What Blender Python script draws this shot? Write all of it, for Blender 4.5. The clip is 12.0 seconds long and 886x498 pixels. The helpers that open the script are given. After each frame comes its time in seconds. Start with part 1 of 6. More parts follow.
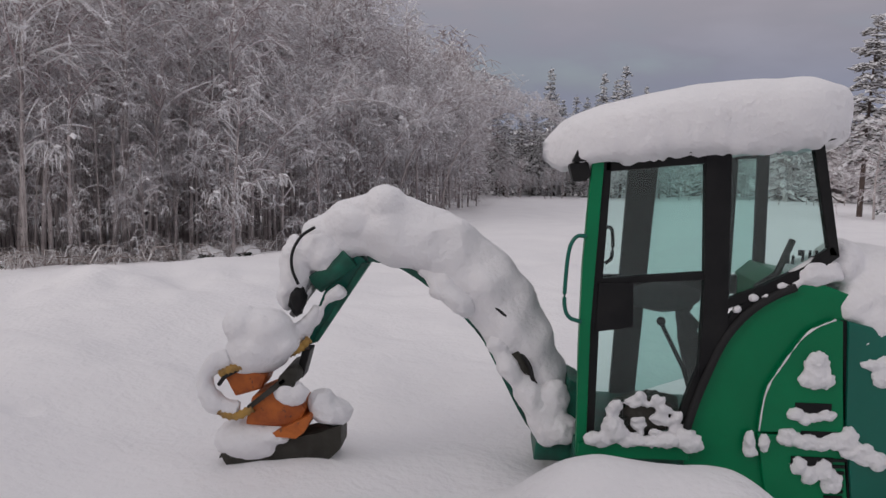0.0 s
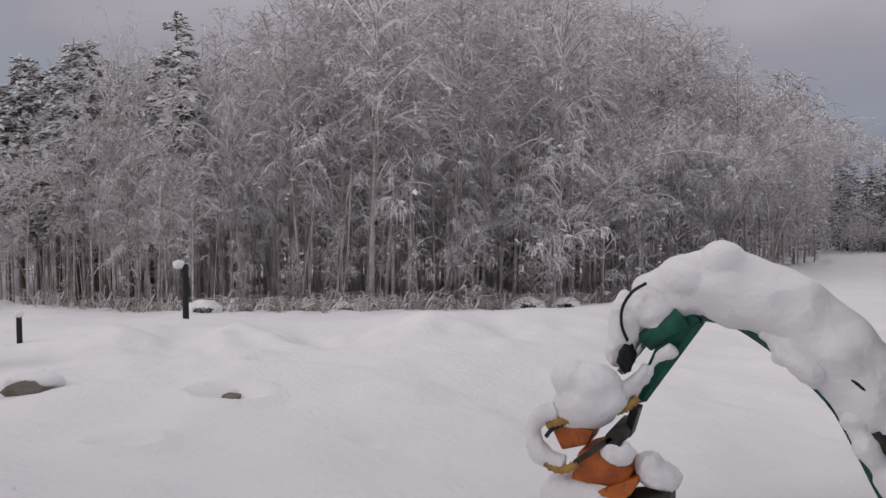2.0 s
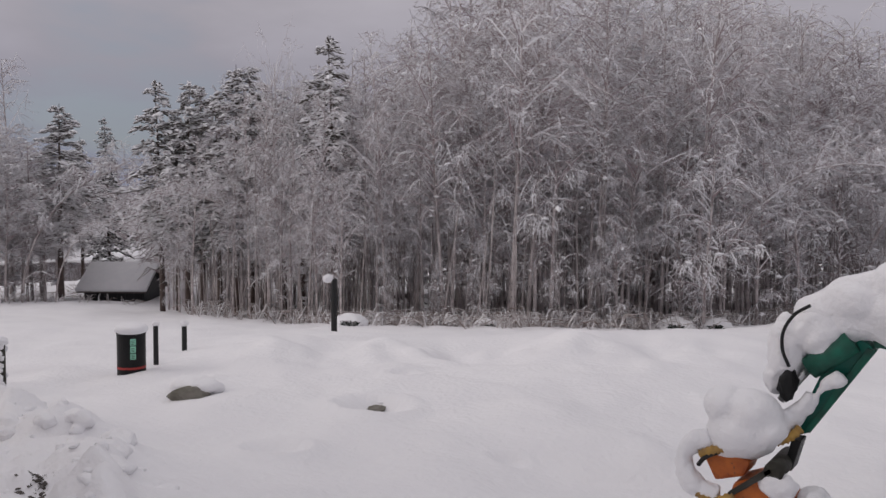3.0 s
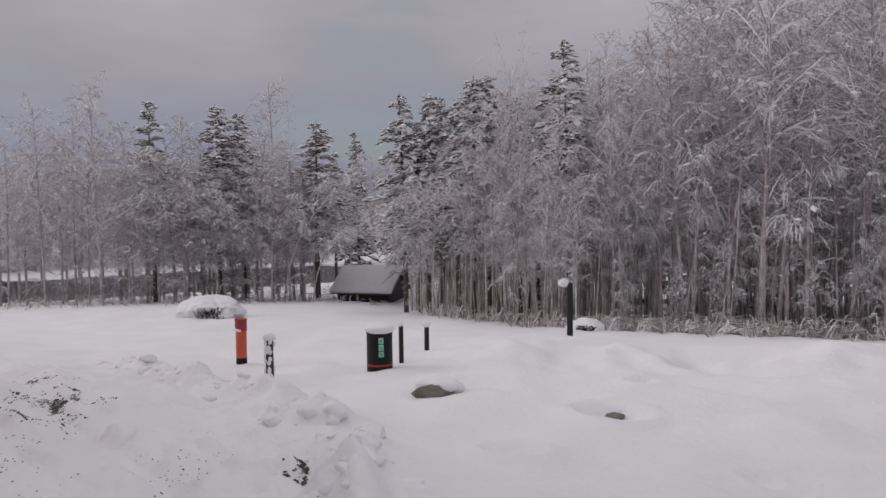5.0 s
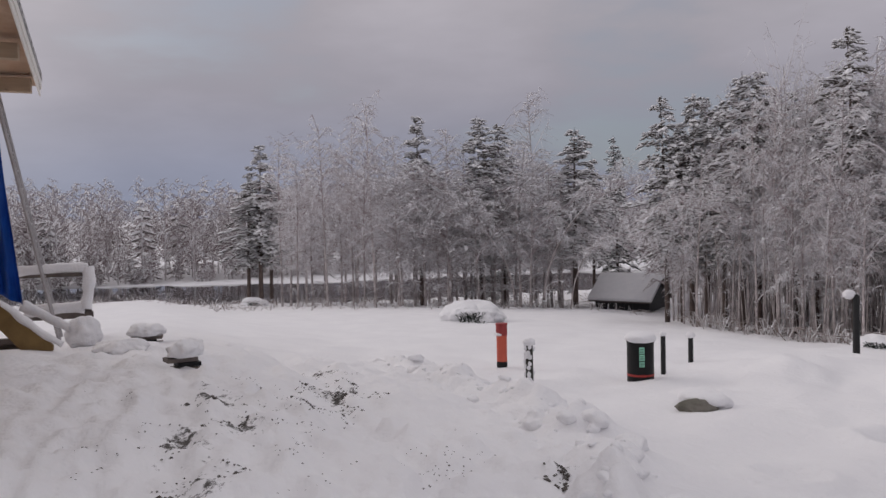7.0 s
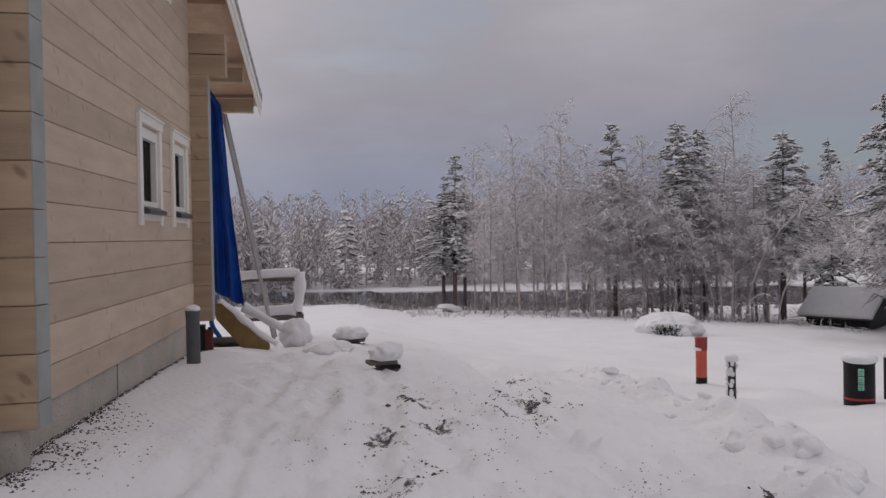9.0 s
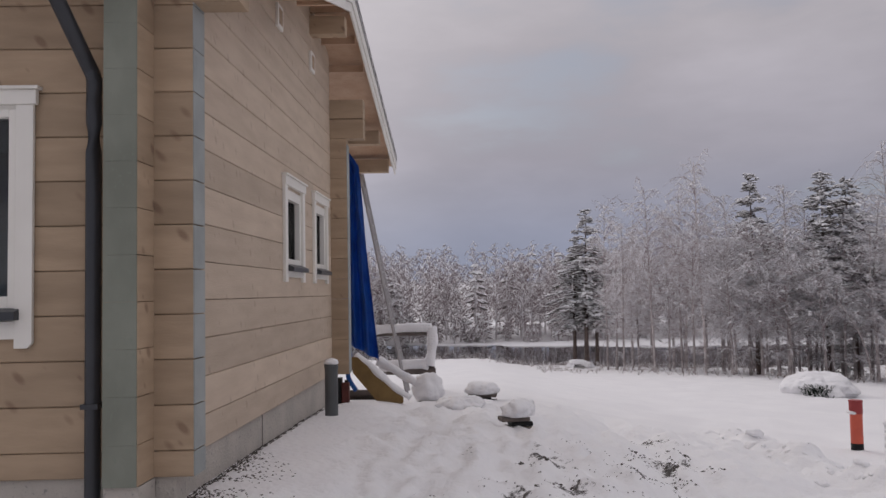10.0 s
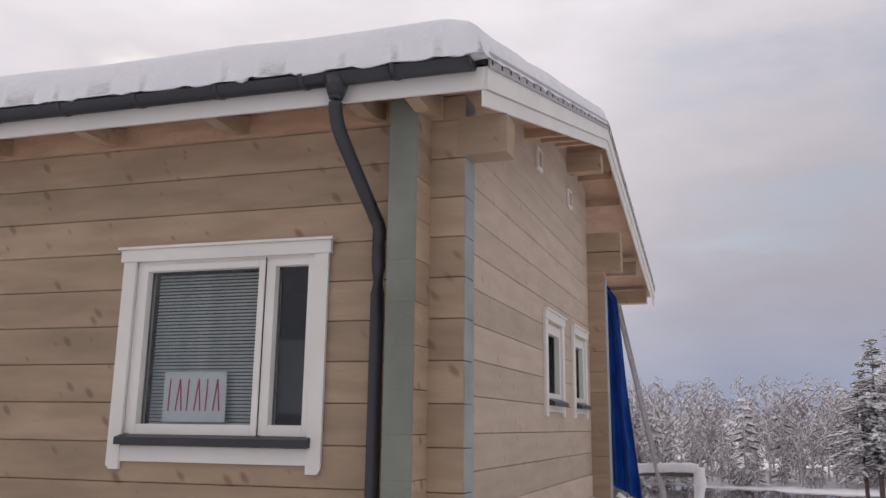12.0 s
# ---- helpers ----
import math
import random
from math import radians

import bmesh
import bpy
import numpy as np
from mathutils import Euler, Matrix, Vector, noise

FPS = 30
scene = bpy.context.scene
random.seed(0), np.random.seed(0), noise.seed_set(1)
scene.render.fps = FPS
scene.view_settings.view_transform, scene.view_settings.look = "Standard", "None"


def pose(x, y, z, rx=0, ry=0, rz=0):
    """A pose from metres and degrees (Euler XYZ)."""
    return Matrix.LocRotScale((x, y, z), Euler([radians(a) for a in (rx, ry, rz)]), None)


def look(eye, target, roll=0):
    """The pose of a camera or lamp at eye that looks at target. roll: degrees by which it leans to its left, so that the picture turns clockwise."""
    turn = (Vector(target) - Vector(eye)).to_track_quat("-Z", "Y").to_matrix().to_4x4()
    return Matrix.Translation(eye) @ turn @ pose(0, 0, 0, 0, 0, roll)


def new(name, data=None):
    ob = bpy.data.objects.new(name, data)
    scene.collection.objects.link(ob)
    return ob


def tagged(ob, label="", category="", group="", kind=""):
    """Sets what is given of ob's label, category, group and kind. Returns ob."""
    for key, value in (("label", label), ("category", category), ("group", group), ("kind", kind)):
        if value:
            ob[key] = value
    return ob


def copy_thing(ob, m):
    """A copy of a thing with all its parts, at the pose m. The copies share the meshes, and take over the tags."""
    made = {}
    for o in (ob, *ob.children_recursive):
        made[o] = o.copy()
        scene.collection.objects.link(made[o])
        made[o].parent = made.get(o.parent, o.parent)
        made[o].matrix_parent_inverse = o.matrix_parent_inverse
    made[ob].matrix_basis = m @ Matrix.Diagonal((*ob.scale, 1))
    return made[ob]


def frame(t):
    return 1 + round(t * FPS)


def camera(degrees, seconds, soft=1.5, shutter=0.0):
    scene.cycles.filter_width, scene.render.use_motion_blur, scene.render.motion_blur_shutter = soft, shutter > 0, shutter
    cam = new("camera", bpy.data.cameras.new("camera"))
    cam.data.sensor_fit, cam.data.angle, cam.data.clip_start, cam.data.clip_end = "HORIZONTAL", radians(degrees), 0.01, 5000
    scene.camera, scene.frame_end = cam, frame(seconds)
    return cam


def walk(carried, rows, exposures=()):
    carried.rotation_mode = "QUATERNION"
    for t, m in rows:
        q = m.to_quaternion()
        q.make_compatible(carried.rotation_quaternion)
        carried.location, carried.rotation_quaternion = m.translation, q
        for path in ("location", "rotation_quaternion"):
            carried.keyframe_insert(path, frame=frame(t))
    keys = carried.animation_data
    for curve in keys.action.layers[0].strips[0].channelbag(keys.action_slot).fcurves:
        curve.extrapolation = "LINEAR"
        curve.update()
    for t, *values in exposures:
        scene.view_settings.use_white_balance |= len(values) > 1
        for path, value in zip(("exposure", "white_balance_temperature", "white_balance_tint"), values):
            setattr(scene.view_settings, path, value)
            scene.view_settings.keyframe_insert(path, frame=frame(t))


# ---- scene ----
cam = camera(57.1, 12.0)
PATH = [
    (0, (0.000, 0.000, 1.348), (-0.565, 9.901, 0.058), 1.20),
    (0.5, (-0.012, 0.005, 1.350), (-1.618, 9.804, 0.163), 1.15),
    (1, (-0.024, 0.002, 1.354), (-2.435, 9.656, 0.362), 0.91),
    (1.5, (-0.048, 0.009, 1.358), (-3.368, 9.405, 0.526), 0.74),
    (2, (-0.075, 0.006, 1.360), (-4.369, 9.010, 0.655), 0.40),
    (2.5, (-0.098, 0.021, 1.360), (-5.212, 8.595, 0.774), 0.20),
    (3, (-0.107, 0.025, 1.359), (-5.900, 8.160, 0.847), 0.26),
    (5, (-0.134, 0.021, 1.360), (-7.990, 6.192, 0.908), -0.69),
    (5.5, (-0.155, 0.022, 1.352), (-8.443, 5.601, 0.922), -0.84),
    (6, (-0.163, 0.023, 1.348), (-8.892, 4.888, 0.959), -0.97),
    (6.5, (-0.165, 0.021, 1.352), (-9.262, 4.157, 0.987), -1.21),
    (7, (-0.154, 0.007, 1.353), (-9.535, 3.455, 1.040), -1.19),
    (9, (-0.121, -0.023, 1.365), (-10.050, 1.151, 1.203), -1.02),
    (9.5, (-0.088, -0.054, 1.387), (-10.077, 0.416, 1.457), -0.90),
    (10, (-0.043, -0.050, 1.389), (-10.022, -0.447, 1.916), -1.05),
    (10.5, (-0.025, -0.070, 1.410), (-9.901, -1.337, 2.330), -0.79),
    (11, (0.005, -0.087, 1.427), (-9.658, -2.238, 2.840), -0.47),
    (11.5, (0.022, -0.098, 1.429), (-9.395, -2.940, 3.229), 0.17),
    (12, (0.041, -0.106, 1.427), (-9.145, -3.448, 3.535), 0.67),]
EXPOSURES = [(0.0, -0.06), (2.0, 0.0), (7.5, 0.0), (9.0, -0.07), (9.7, -0.01), (10.5, 0.20), (11.0, 0.25), (12.0, 0.34)]
walk(cam, [(t, look(eye, target, roll)) for t, eye, target, roll in PATH], EXPOSURES)

# ---- sky and sun ----
world = bpy.data.worlds.new("sky")
scene.world = world
world.use_nodes = True


def wire_sky():
    nt = world.node_tree
    nt.nodes.clear()
    n, l = nt.nodes.new, nt.links.new
    coord = n("ShaderNodeTexCoord")
    sky = n("ShaderNodeTexSky")
    sky.sky_type, sky.sun_disc = "NISHITA", False
    sky.sun_elevation, sky.sun_rotation = radians(24), radians(-125)
    clear = n("ShaderNodeBackground")
    clear.inputs["Strength"].default_value = 0.10
    l(sky.outputs["Color"], clear.inputs["Color"])
    # height above the horizon
    sep = n("ShaderNodeSeparateXYZ")
    l(coord.outputs["Generated"], sep.inputs[0])
    up = n("ShaderNodeValToRGB")
    r = up.color_ramp
    r.elements[0].position, r.elements[0].color = 0.0, (0.235, 0.26, 0.35, 1)
    r.elements[1].position, r.elements[1].color = 0.65, (0.72, 0.69, 0.72, 1)
    for p, c in ((0.07, (0.25, 0.262, 0.338, 1)), (0.16, (0.335, 0.32, 0.37, 1)), (0.30, (0.42, 0.395, 0.43, 1))):
        r.elements.new(p).color = c
    l(sep.outputs["Z"], up.inputs["Fac"])
    # thin cloud in front of the low sun
    dot = n("ShaderNodeVectorMath")
    dot.operation = "DOT_PRODUCT"
    dot.inputs[1].default_value = Vector((-0.80, -0.50, 0.36)).normalized()
    l(coord.outputs["Generated"], dot.inputs[0])
    glow = n("ShaderNodeMapRange")
    glow.interpolation_type = "SMOOTHSTEP"
    glow.inputs["From Min"].default_value, glow.inputs["From Max"].default_value = 0.80, 1.0
    glow.inputs["To Min"].default_value, glow.inputs["To Max"].default_value = 0.0, 0.25
    l(dot.outputs["Value"], glow.inputs["Value"])
    warm = n("ShaderNodeMix")
    warm.data_type = "RGBA"
    warm.inputs["B"].default_value = (0.93, 0.87, 0.89, 1)
    l(glow.outputs["Result"], warm.inputs["Factor"])
    l(up.outputs["Color"], warm.inputs["A"])
    # stretched banks of cloud
    maps = n("ShaderNodeMapping")
    maps.inputs["Scale"].default_value = (1.3, 1.3, 4.2)
    l(coord.outputs["Generated"], maps.inputs["Vector"])
    bank = n("ShaderNodeTexNoise")
    bank.inputs["Scale"].default_value, bank.inputs["Detail"].default_value = 1.9, 6
    bank.inputs["Roughness"].default_value = 0.52
    l(maps.outputs["Vector"], bank.inputs["Vector"])
    lift = n("ShaderNodeMapRange")
    lift.inputs["From Min"].default_value, lift.inputs["From Max"].default_value = 0.3, 0.7
    lift.inputs["To Min"].default_value, lift.inputs["To Max"].default_value = 0.80, 1.16
    l(bank.outputs["Fac"], lift.inputs["Value"])
    mul = n("ShaderNodeVectorMath")
    mul.operation = "SCALE"
    l(warm.outputs["Result"], mul.inputs[0])
    l(lift.outputs["Result"], mul.inputs["Scale"])
    cloud = n("ShaderNodeBackground")
    l(mul.outputs["Vector"], cloud.inputs["Color"])
    # small gaps between the clouds
    gap = n("ShaderNodeMapRange")
    gap.interpolation_type = "SMOOTHSTEP"
    gap.inputs["From Min"].default_value, gap.inputs["From Max"].default_value = 0.32, 0.50
    gap.inputs["To Min"].default_value, gap.inputs["To Max"].default_value = 0.72, 1.0
    l(bank.outputs["Fac"], gap.inputs["Value"])
    mix = n("ShaderNodeMixShader")
    l(gap.outputs["Result"], mix.inputs["Fac"])
    l(clear.outputs[0], mix.inputs[1])
    l(cloud.outputs[0], mix.inputs[2])
    out = n("ShaderNodeOutputWorld")
    l(mix.outputs[0], out.inputs["Surface"])


wire_sky()
sun_data = bpy.data.lights.new("sun", "SUN")
sun_data.energy, sun_data.angle, sun_data.color = 0.75, radians(25), (1.0, 0.93, 0.88)
sun = new("sun", sun_data)
sun.matrix_world = look((0, 0, 60), (49, 36, 33))


# ---- materials ----
def material(name, color, rough=0.6, metal=0.0, second=None, scale=4.0, stretch=(1, 1, 1), contrast=(0.35, 0.65),
             bump=0.0, bump_scale=40.0, fine=None, by_object=0.0, spec=0.4):
    """A surface with two scales of colour variation and fine relief."""
    m = bpy.data.materials.new(name)
    m.use_nodes = True
    nt = m.node_tree
    n, l = nt.nodes.new, nt.links.new
    b = nt.nodes["Principled BSDF"]
    b.inputs["Roughness"].default_value, b.inputs["Metallic"].default_value = rough, metal
    b.inputs["Specular IOR Level"].default_value = spec
    coord = n("ShaderNodeTexCoord")
    maps = n("ShaderNodeMapping")
    maps.inputs["Scale"].default_value = stretch
    l(coord.outputs["Object"], maps.inputs["Vector"])
    tex = n("ShaderNodeTexNoise")
    tex.inputs["Scale"].default_value, tex.inputs["Detail"].default_value = scale, 5
    l(maps.outputs["Vector"], tex.inputs["Vector"])
    ramp = n("ShaderNodeValToRGB")
    ramp.color_ramp.elements[0].position, ramp.color_ramp.elements[1].position = contrast
    ramp.color_ramp.elements[0].color = (*(second or [c * 0.8 for c in color]), 1)
    ramp.color_ramp.elements[1].color = (*color, 1)
    l(tex.outputs["Fac"], ramp.inputs["Fac"])
    last = ramp.outputs["Color"]
    grain = n("ShaderNodeTexNoise")
    grain.inputs["Scale"].default_value, grain.inputs["Detail"].default_value = bump_scale, 3
    l(maps.outputs["Vector"], grain.inputs["Vector"])
    if fine:
        spots = n("ShaderNodeMapRange")
        spots.inputs["From Min"].default_value, spots.inputs["From Max"].default_value = 0.62, 0.72
        l(grain.outputs["Fac"], spots.inputs["Value"])
        mx = n("ShaderNodeMix")
        mx.data_type = "RGBA"
        mx.inputs["B"].default_value = (*fine, 1)
        l(spots.outputs["Result"], mx.inputs["Factor"])
        l(last, mx.inputs["A"])
        last = mx.outputs["Result"]
    if by_object:
        info = n("ShaderNodeObjectInfo")
        rng = n("ShaderNodeMapRange")
        rng.inputs["To Min"].default_value, rng.inputs["To Max"].default_value = 1 - by_object, 1 + by_object
        l(info.outputs["Random"], rng.inputs["Value"])
        hsv = n("ShaderNodeHueSaturation")
        l(rng.outputs["Result"], hsv.inputs["Value"])
        l(last, hsv.inputs["Color"])
        last = hsv.outputs["Color"]
    l(last, b.inputs["Base Color"])
    if bump:
        bp = n("ShaderNodeBump")
        bp.inputs["Strength"].default_value, bp.inputs["Distance"].default_value = bump, 0.03
        l(grain.outputs["Fac"], bp.inputs["Height"])
        l(bp.outputs["Normal"], b.inputs["Normal"])
    return m


SNOW_COLOR = (0.81, 0.80, 0.815)


def snowy(name, color, second, low=0.05, high=0.45, scale=9.0, rough=0.85):
    """A dark surface on whose upper faces snow lies."""
    m = bpy.data.materials.new(name)
    m.use_nodes = True
    nt = m.node_tree
    n, l = nt.nodes.new, nt.links.new
    b = nt.nodes["Principled BSDF"]
    b.inputs["Roughness"].default_value = rough
    b.inputs["Specular IOR Level"].default_value = 0.15
    geo = n("ShaderNodeNewGeometry")
    sep = n("ShaderNodeSeparateXYZ")
    l(geo.outputs["Normal"], sep.inputs[0])
    coord = n("ShaderNodeTexCoord")
    tex = n("ShaderNodeTexNoise")
    tex.inputs["Scale"].default_value, tex.inputs["Detail"].default_value = scale, 2
    l(coord.outputs["Object"], tex.inputs["Vector"])
    add = n("ShaderNodeMath")
    add.operation = "MULTIPLY_ADD"
    add.inputs[1].default_value, add.inputs[2].default_value = 1.6, -0.8
    l(tex.outputs["Fac"], add.inputs[0])
    tot = n("ShaderNodeMath")
    l(add.outputs[0], tot.inputs[0])
    l(sep.outputs["Z"], tot.inputs[1])
    rng = n("ShaderNodeMapRange")
    rng.inputs["From Min"].default_value, rng.inputs["From Max"].default_value = low, high
    l(tot.outputs[0], rng.inputs["Value"])
    vary = n("ShaderNodeTexNoise")
    vary.inputs["Scale"].default_value = 1.3
    l(coord.outputs["Object"], vary.inputs["Vector"])
    dark = n("ShaderNodeMix")
    dark.data_type = "RGBA"
    dark.inputs["A"].default_value, dark.inputs["B"].default_value = (*color, 1), (*second, 1)
    l(vary.outputs["Fac"], dark.inputs["Factor"])
    mx = n("ShaderNodeMix")
    mx.data_type = "RGBA"
    mx.inputs["B"].default_value = (*SNOW_COLOR, 1)
    l(rng.outputs["Result"], mx.inputs["Factor"])
    l(dark.outputs["Result"], mx.inputs["A"])
    l(mx.outputs["Result"], b.inputs["Base Color"])
    return m


def ground_material():
    """Snow with gravel showing through where vehicles have turned."""
    m = material("snow_ground", SNOW_COLOR, rough=0.75, second=(0.77, 0.76, 0.78), scale=0.9, bump=0.6, bump_scale=16, spec=0.25)
    nt = m.node_tree
    n, l = nt.nodes.new, nt.links.new
    b = nt.nodes["Principled BSDF"]
    base = b.inputs["Base Color"].links[0].from_socket
    coord = n("ShaderNodeTexCoord")
    last = None
    for x, y, rx, ry in GRAVEL:
        mp = n("ShaderNodeMapping")
        mp.vector_type = "TEXTURE"
        mp.inputs["Location"].default_value, mp.inputs["Scale"].default_value = (x, y, 0), (rx, ry, 50)
        l(coord.outputs["Object"], mp.inputs["Vector"])
        gr = n("ShaderNodeTexGradient")
        gr.gradient_type = "SPHERICAL"
        l(mp.outputs["Vector"], gr.inputs["Vector"])
        if last is None:
            last = gr.outputs["Fac"]
        else:
            mxm = n("ShaderNodeMath")
            mxm.operation = "MAXIMUM"
            l(last, mxm.inputs[0])
            l(gr.outputs["Fac"], mxm.inputs[1])
            last = mxm.outputs[0]
    tex = n("ShaderNodeTexNoise")
    tex.inputs["Scale"].default_value, tex.inputs["Detail"].default_value, tex.inputs["Roughness"].default_value = 7.0, 8, 0.75
    l(coord.outputs["Object"], tex.inputs["Vector"])
    ma = n("ShaderNodeMath")
    ma.operation = "MULTIPLY_ADD"
    ma.inputs[1].default_value = 0.30
    l(last, ma.inputs[0])
    l(tex.outputs["Fac"], ma.inputs[2])
    rng = n("ShaderNodeMapRange")
    rng.inputs["From Min"].default_value, rng.inputs["From Max"].default_value = 0.73, 0.80
    l(ma.outputs[0], rng.inputs["Value"])
    mx = n("ShaderNodeMix")
    mx.data_type = "RGBA"
    mx.inputs["B"].default_value = (0.09, 0.082, 0.078, 1)
    l(rng.outputs["Result"], mx.inputs["Factor"])
    l(base, mx.inputs["A"])
    l(mx.outputs["Result"], b.inputs["Base Color"])
    return m


def log_material(name, light, dark, knots=0.55):
    """Grey-beige glazed pine log with brown knots and drying cracks."""
    m = material(name, light, rough=0.7, second=dark, scale=1.6, stretch=(1, 1, 5),
                 bump=0.12, bump_scale=16, by_object=0.13, spec=0.2)
    nt = m.node_tree
    n, l = nt.nodes.new, nt.links.new
    b = nt.nodes["Principled BSDF"]
    base = b.inputs["Base Color"].links[0].from_socket
    coord = n("ShaderNodeTexCoord")
    last = base
    for sc, stretch, lo, hi, c in ((6.5, (1, 1, 3.6), 0.17, 0.09, (0.15, 0.085, 0.06)), (7.5, (1, 1, 3.2), 0.09, 0.045, (0.21, 0.135, 0.10))):
        mp = n("ShaderNodeMapping")
        mp.vector_type = "TEXTURE"
        mp.inputs["Scale"].default_value = stretch
        mp.inputs["Rotation"].default_value = (0.65, 0.6, 0)
        l(coord.outputs["Object"], mp.inputs["Vector"])
        vo = n("ShaderNodeTexVoronoi")
        vo.inputs["Scale"].default_value = sc
        l(mp.outputs["Vector"], vo.inputs["Vector"])
        rng = n("ShaderNodeMapRange")
        rng.inputs["From Min"].default_value, rng.inputs["From Max"].default_value = lo + 0.03, hi
        rng.inputs["To Max"].default_value = knots
        l(vo.outputs["Distance"], rng.inputs["Value"])
        mx = n("ShaderNodeMix")
        mx.data_type = "RGBA"
        mx.inputs["B"].default_value = (*c, 1)
        l(rng.outputs["Result"], mx.inputs["Factor"])
        l(last, mx.inputs["A"])
        last = mx.outputs["Result"]
    l(last, b.inputs["Base Color"])
    return m


def glass_material(name, tint, gloss=0.9):
    """Thin pane: mostly see-through, with a clear reflection at grazing angles."""
    m = bpy.data.materials.new(name)
    m.use_nodes = True
    nt = m.node_tree
    n, l = nt.nodes.new, nt.links.new
    nt.nodes.remove(nt.nodes["Principled BSDF"])
    tr, gl, mix, fr = n("ShaderNodeBsdfTransparent"), n("ShaderNodeBsdfGlossy"), n("ShaderNodeMixShader"), n("ShaderNodeFresnel")
    tr.inputs["Color"].default_value = (*tint, 1)
    gl.inputs["Roughness"].default_value = 0.03
    gl.inputs["Color"].default_value = (gloss, gloss, gloss, 1)
    fr.inputs["IOR"].default_value = 1.5
    l(fr.outputs[0], mix.inputs[0])
    l(tr.outputs[0], mix.inputs[1])
    l(gl.outputs[0], mix.inputs[2])
    l(mix.outputs[0], nt.nodes["Material Output"].inputs["Surface"])
    return m


GRAVEL = [(-7.8, 1.75, 0.95, 0.55), (-7.0, 1.3, 0.9, 0.45), (-5.65, 0.22, 0.8, 0.4), (-5.95, 0.62, 0.8, 0.4), (-7.0, 0.5, 0.8, 0.4), (-4.6, 0.25, 0.7, 0.4),
          (-4.25, 2.25, 0.22, 0.18), (-9.2, 1.9, 0.8, 0.4)]
SNOW = material("snow", SNOW_COLOR, rough=0.75, second=(0.77, 0.765, 0.785), scale=3, bump=0.5, bump_scale=24, spec=0.25)
GROUND = ground_material()
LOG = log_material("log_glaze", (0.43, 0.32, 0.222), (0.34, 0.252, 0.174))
# gable logs: greyer tint, plus the gable's brighter light put into the colour
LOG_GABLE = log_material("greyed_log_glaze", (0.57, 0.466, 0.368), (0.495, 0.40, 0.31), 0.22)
LOG_END = material("end_seal", (0.228, 0.24, 0.20), rough=0.7, second=(0.175, 0.185, 0.152), scale=3, stretch=(1, 1, 0.7), bump=0.1, bump_scale=30, fine=(0.2, 0.22, 0.18))
LOG_END_BLUE = material("end_seal_blue", (0.35, 0.37, 0.365), rough=0.7, second=(0.28, 0.30, 0.295), scale=3, bump=0.1)
RAW_PINE = material("raw_pine", (0.52, 0.36, 0.25), rough=0.65, second=(0.43, 0.28, 0.185), scale=3, stretch=(1, 1, 4), bump=0.1, bump_scale=30, fine=(0.36, 0.22, 0.14), by_object=0.1)
WHITE = material("white_paint", (0.80, 0.775, 0.725), rough=0.45, second=(0.75, 0.72, 0.67), scale=2, bump=0.03)
CONCRETE = material("concrete", (0.49, 0.45, 0.405), rough=0.9, second=(0.40, 0.37, 0.335), scale=2.2, bump=0.3, bump_scale=45, fine=(0.27, 0.26, 0.25))
DARK_METAL = material("dark_grey_steel", (0.035, 0.038, 0.045), rough=0.35, second=(0.028, 0.03, 0.036), scale=3, bump=0.05, spec=0.5)
BLACK = material("black_plastic", (0.008, 0.008, 0.009), rough=0.5, second=(0.014, 0.014, 0.014), scale=6, bump=0.1, spec=0.2)
RUBBER = material("black_rubber", (0.015, 0.015, 0.016), rough=0.75, scale=8, bump=0.15)
GREEN = material("green_paint", (0.0, 0.195, 0.075), rough=0.36, second=(0.0, 0.155, 0.06), scale=1.8, bump=0.04, bump_scale=60, fine=(0.0, 0.165, 0.064), spec=0.25)
GREEN_OLD = material("worn_green_paint", (0.004, 0.12, 0.075), rough=0.5, second=(0.012, 0.045, 0.035), scale=7, bump=0.15, spec=0.4)
TEAL = material("teal_green_paint", (0.003, 0.125, 0.088), rough=0.35, second=(0.003, 0.105, 0.075), scale=2, bump=0.03)
ORANGE = material("orange_paint", (0.50, 0.135, 0.022), rough=0.5, second=(0.30, 0.07, 0.015), scale=9, bump=0.2, fine=(0.12, 0.05, 0.03))
STEEL = material("worn_steel", (0.055, 0.052, 0.045), rough=0.6, metal=0.4, second=(0.028, 0.026, 0.02), scale=7, bump=0.3)
BRIGHT_STEEL = material("bright_steel", (0.5, 0.5, 0.5), rough=0.3, metal=0.9, scale=5)
YELLOW = material("yellow_hose_guard", (0.42, 0.25, 0.06), rough=0.6, second=(0.22, 0.13, 0.05), scale=12, bump=0.1)
RED = material("red_plastic", (0.36, 0.035, 0.03), rough=0.5, scale=5)
DULL_RED = material("dull_red_steel", (0.12, 0.028, 0.022), rough=0.6, second=(0.07, 0.02, 0.017), scale=7, bump=0.1)
PIPE_ORANGE = material("orange_drain_pipe", (0.56, 0.105, 0.06), rough=0.45, second=(0.47, 0.085, 0.05), scale=5)
PIPE_RED = material("dark_red_socket", (0.30, 0.04, 0.04), rough=0.5, scale=5)
PIPE_GREY = material("grey_drain_pipe", (0.10, 0.105, 0.11), rough=0.5, scale=5)
TARP = material("blue_tarpaulin", (0.013, 0.105, 0.42), rough=0.45, second=(0.011, 0.08, 0.34), scale=5, bump=0.25, bump_scale=18, spec=0.4)
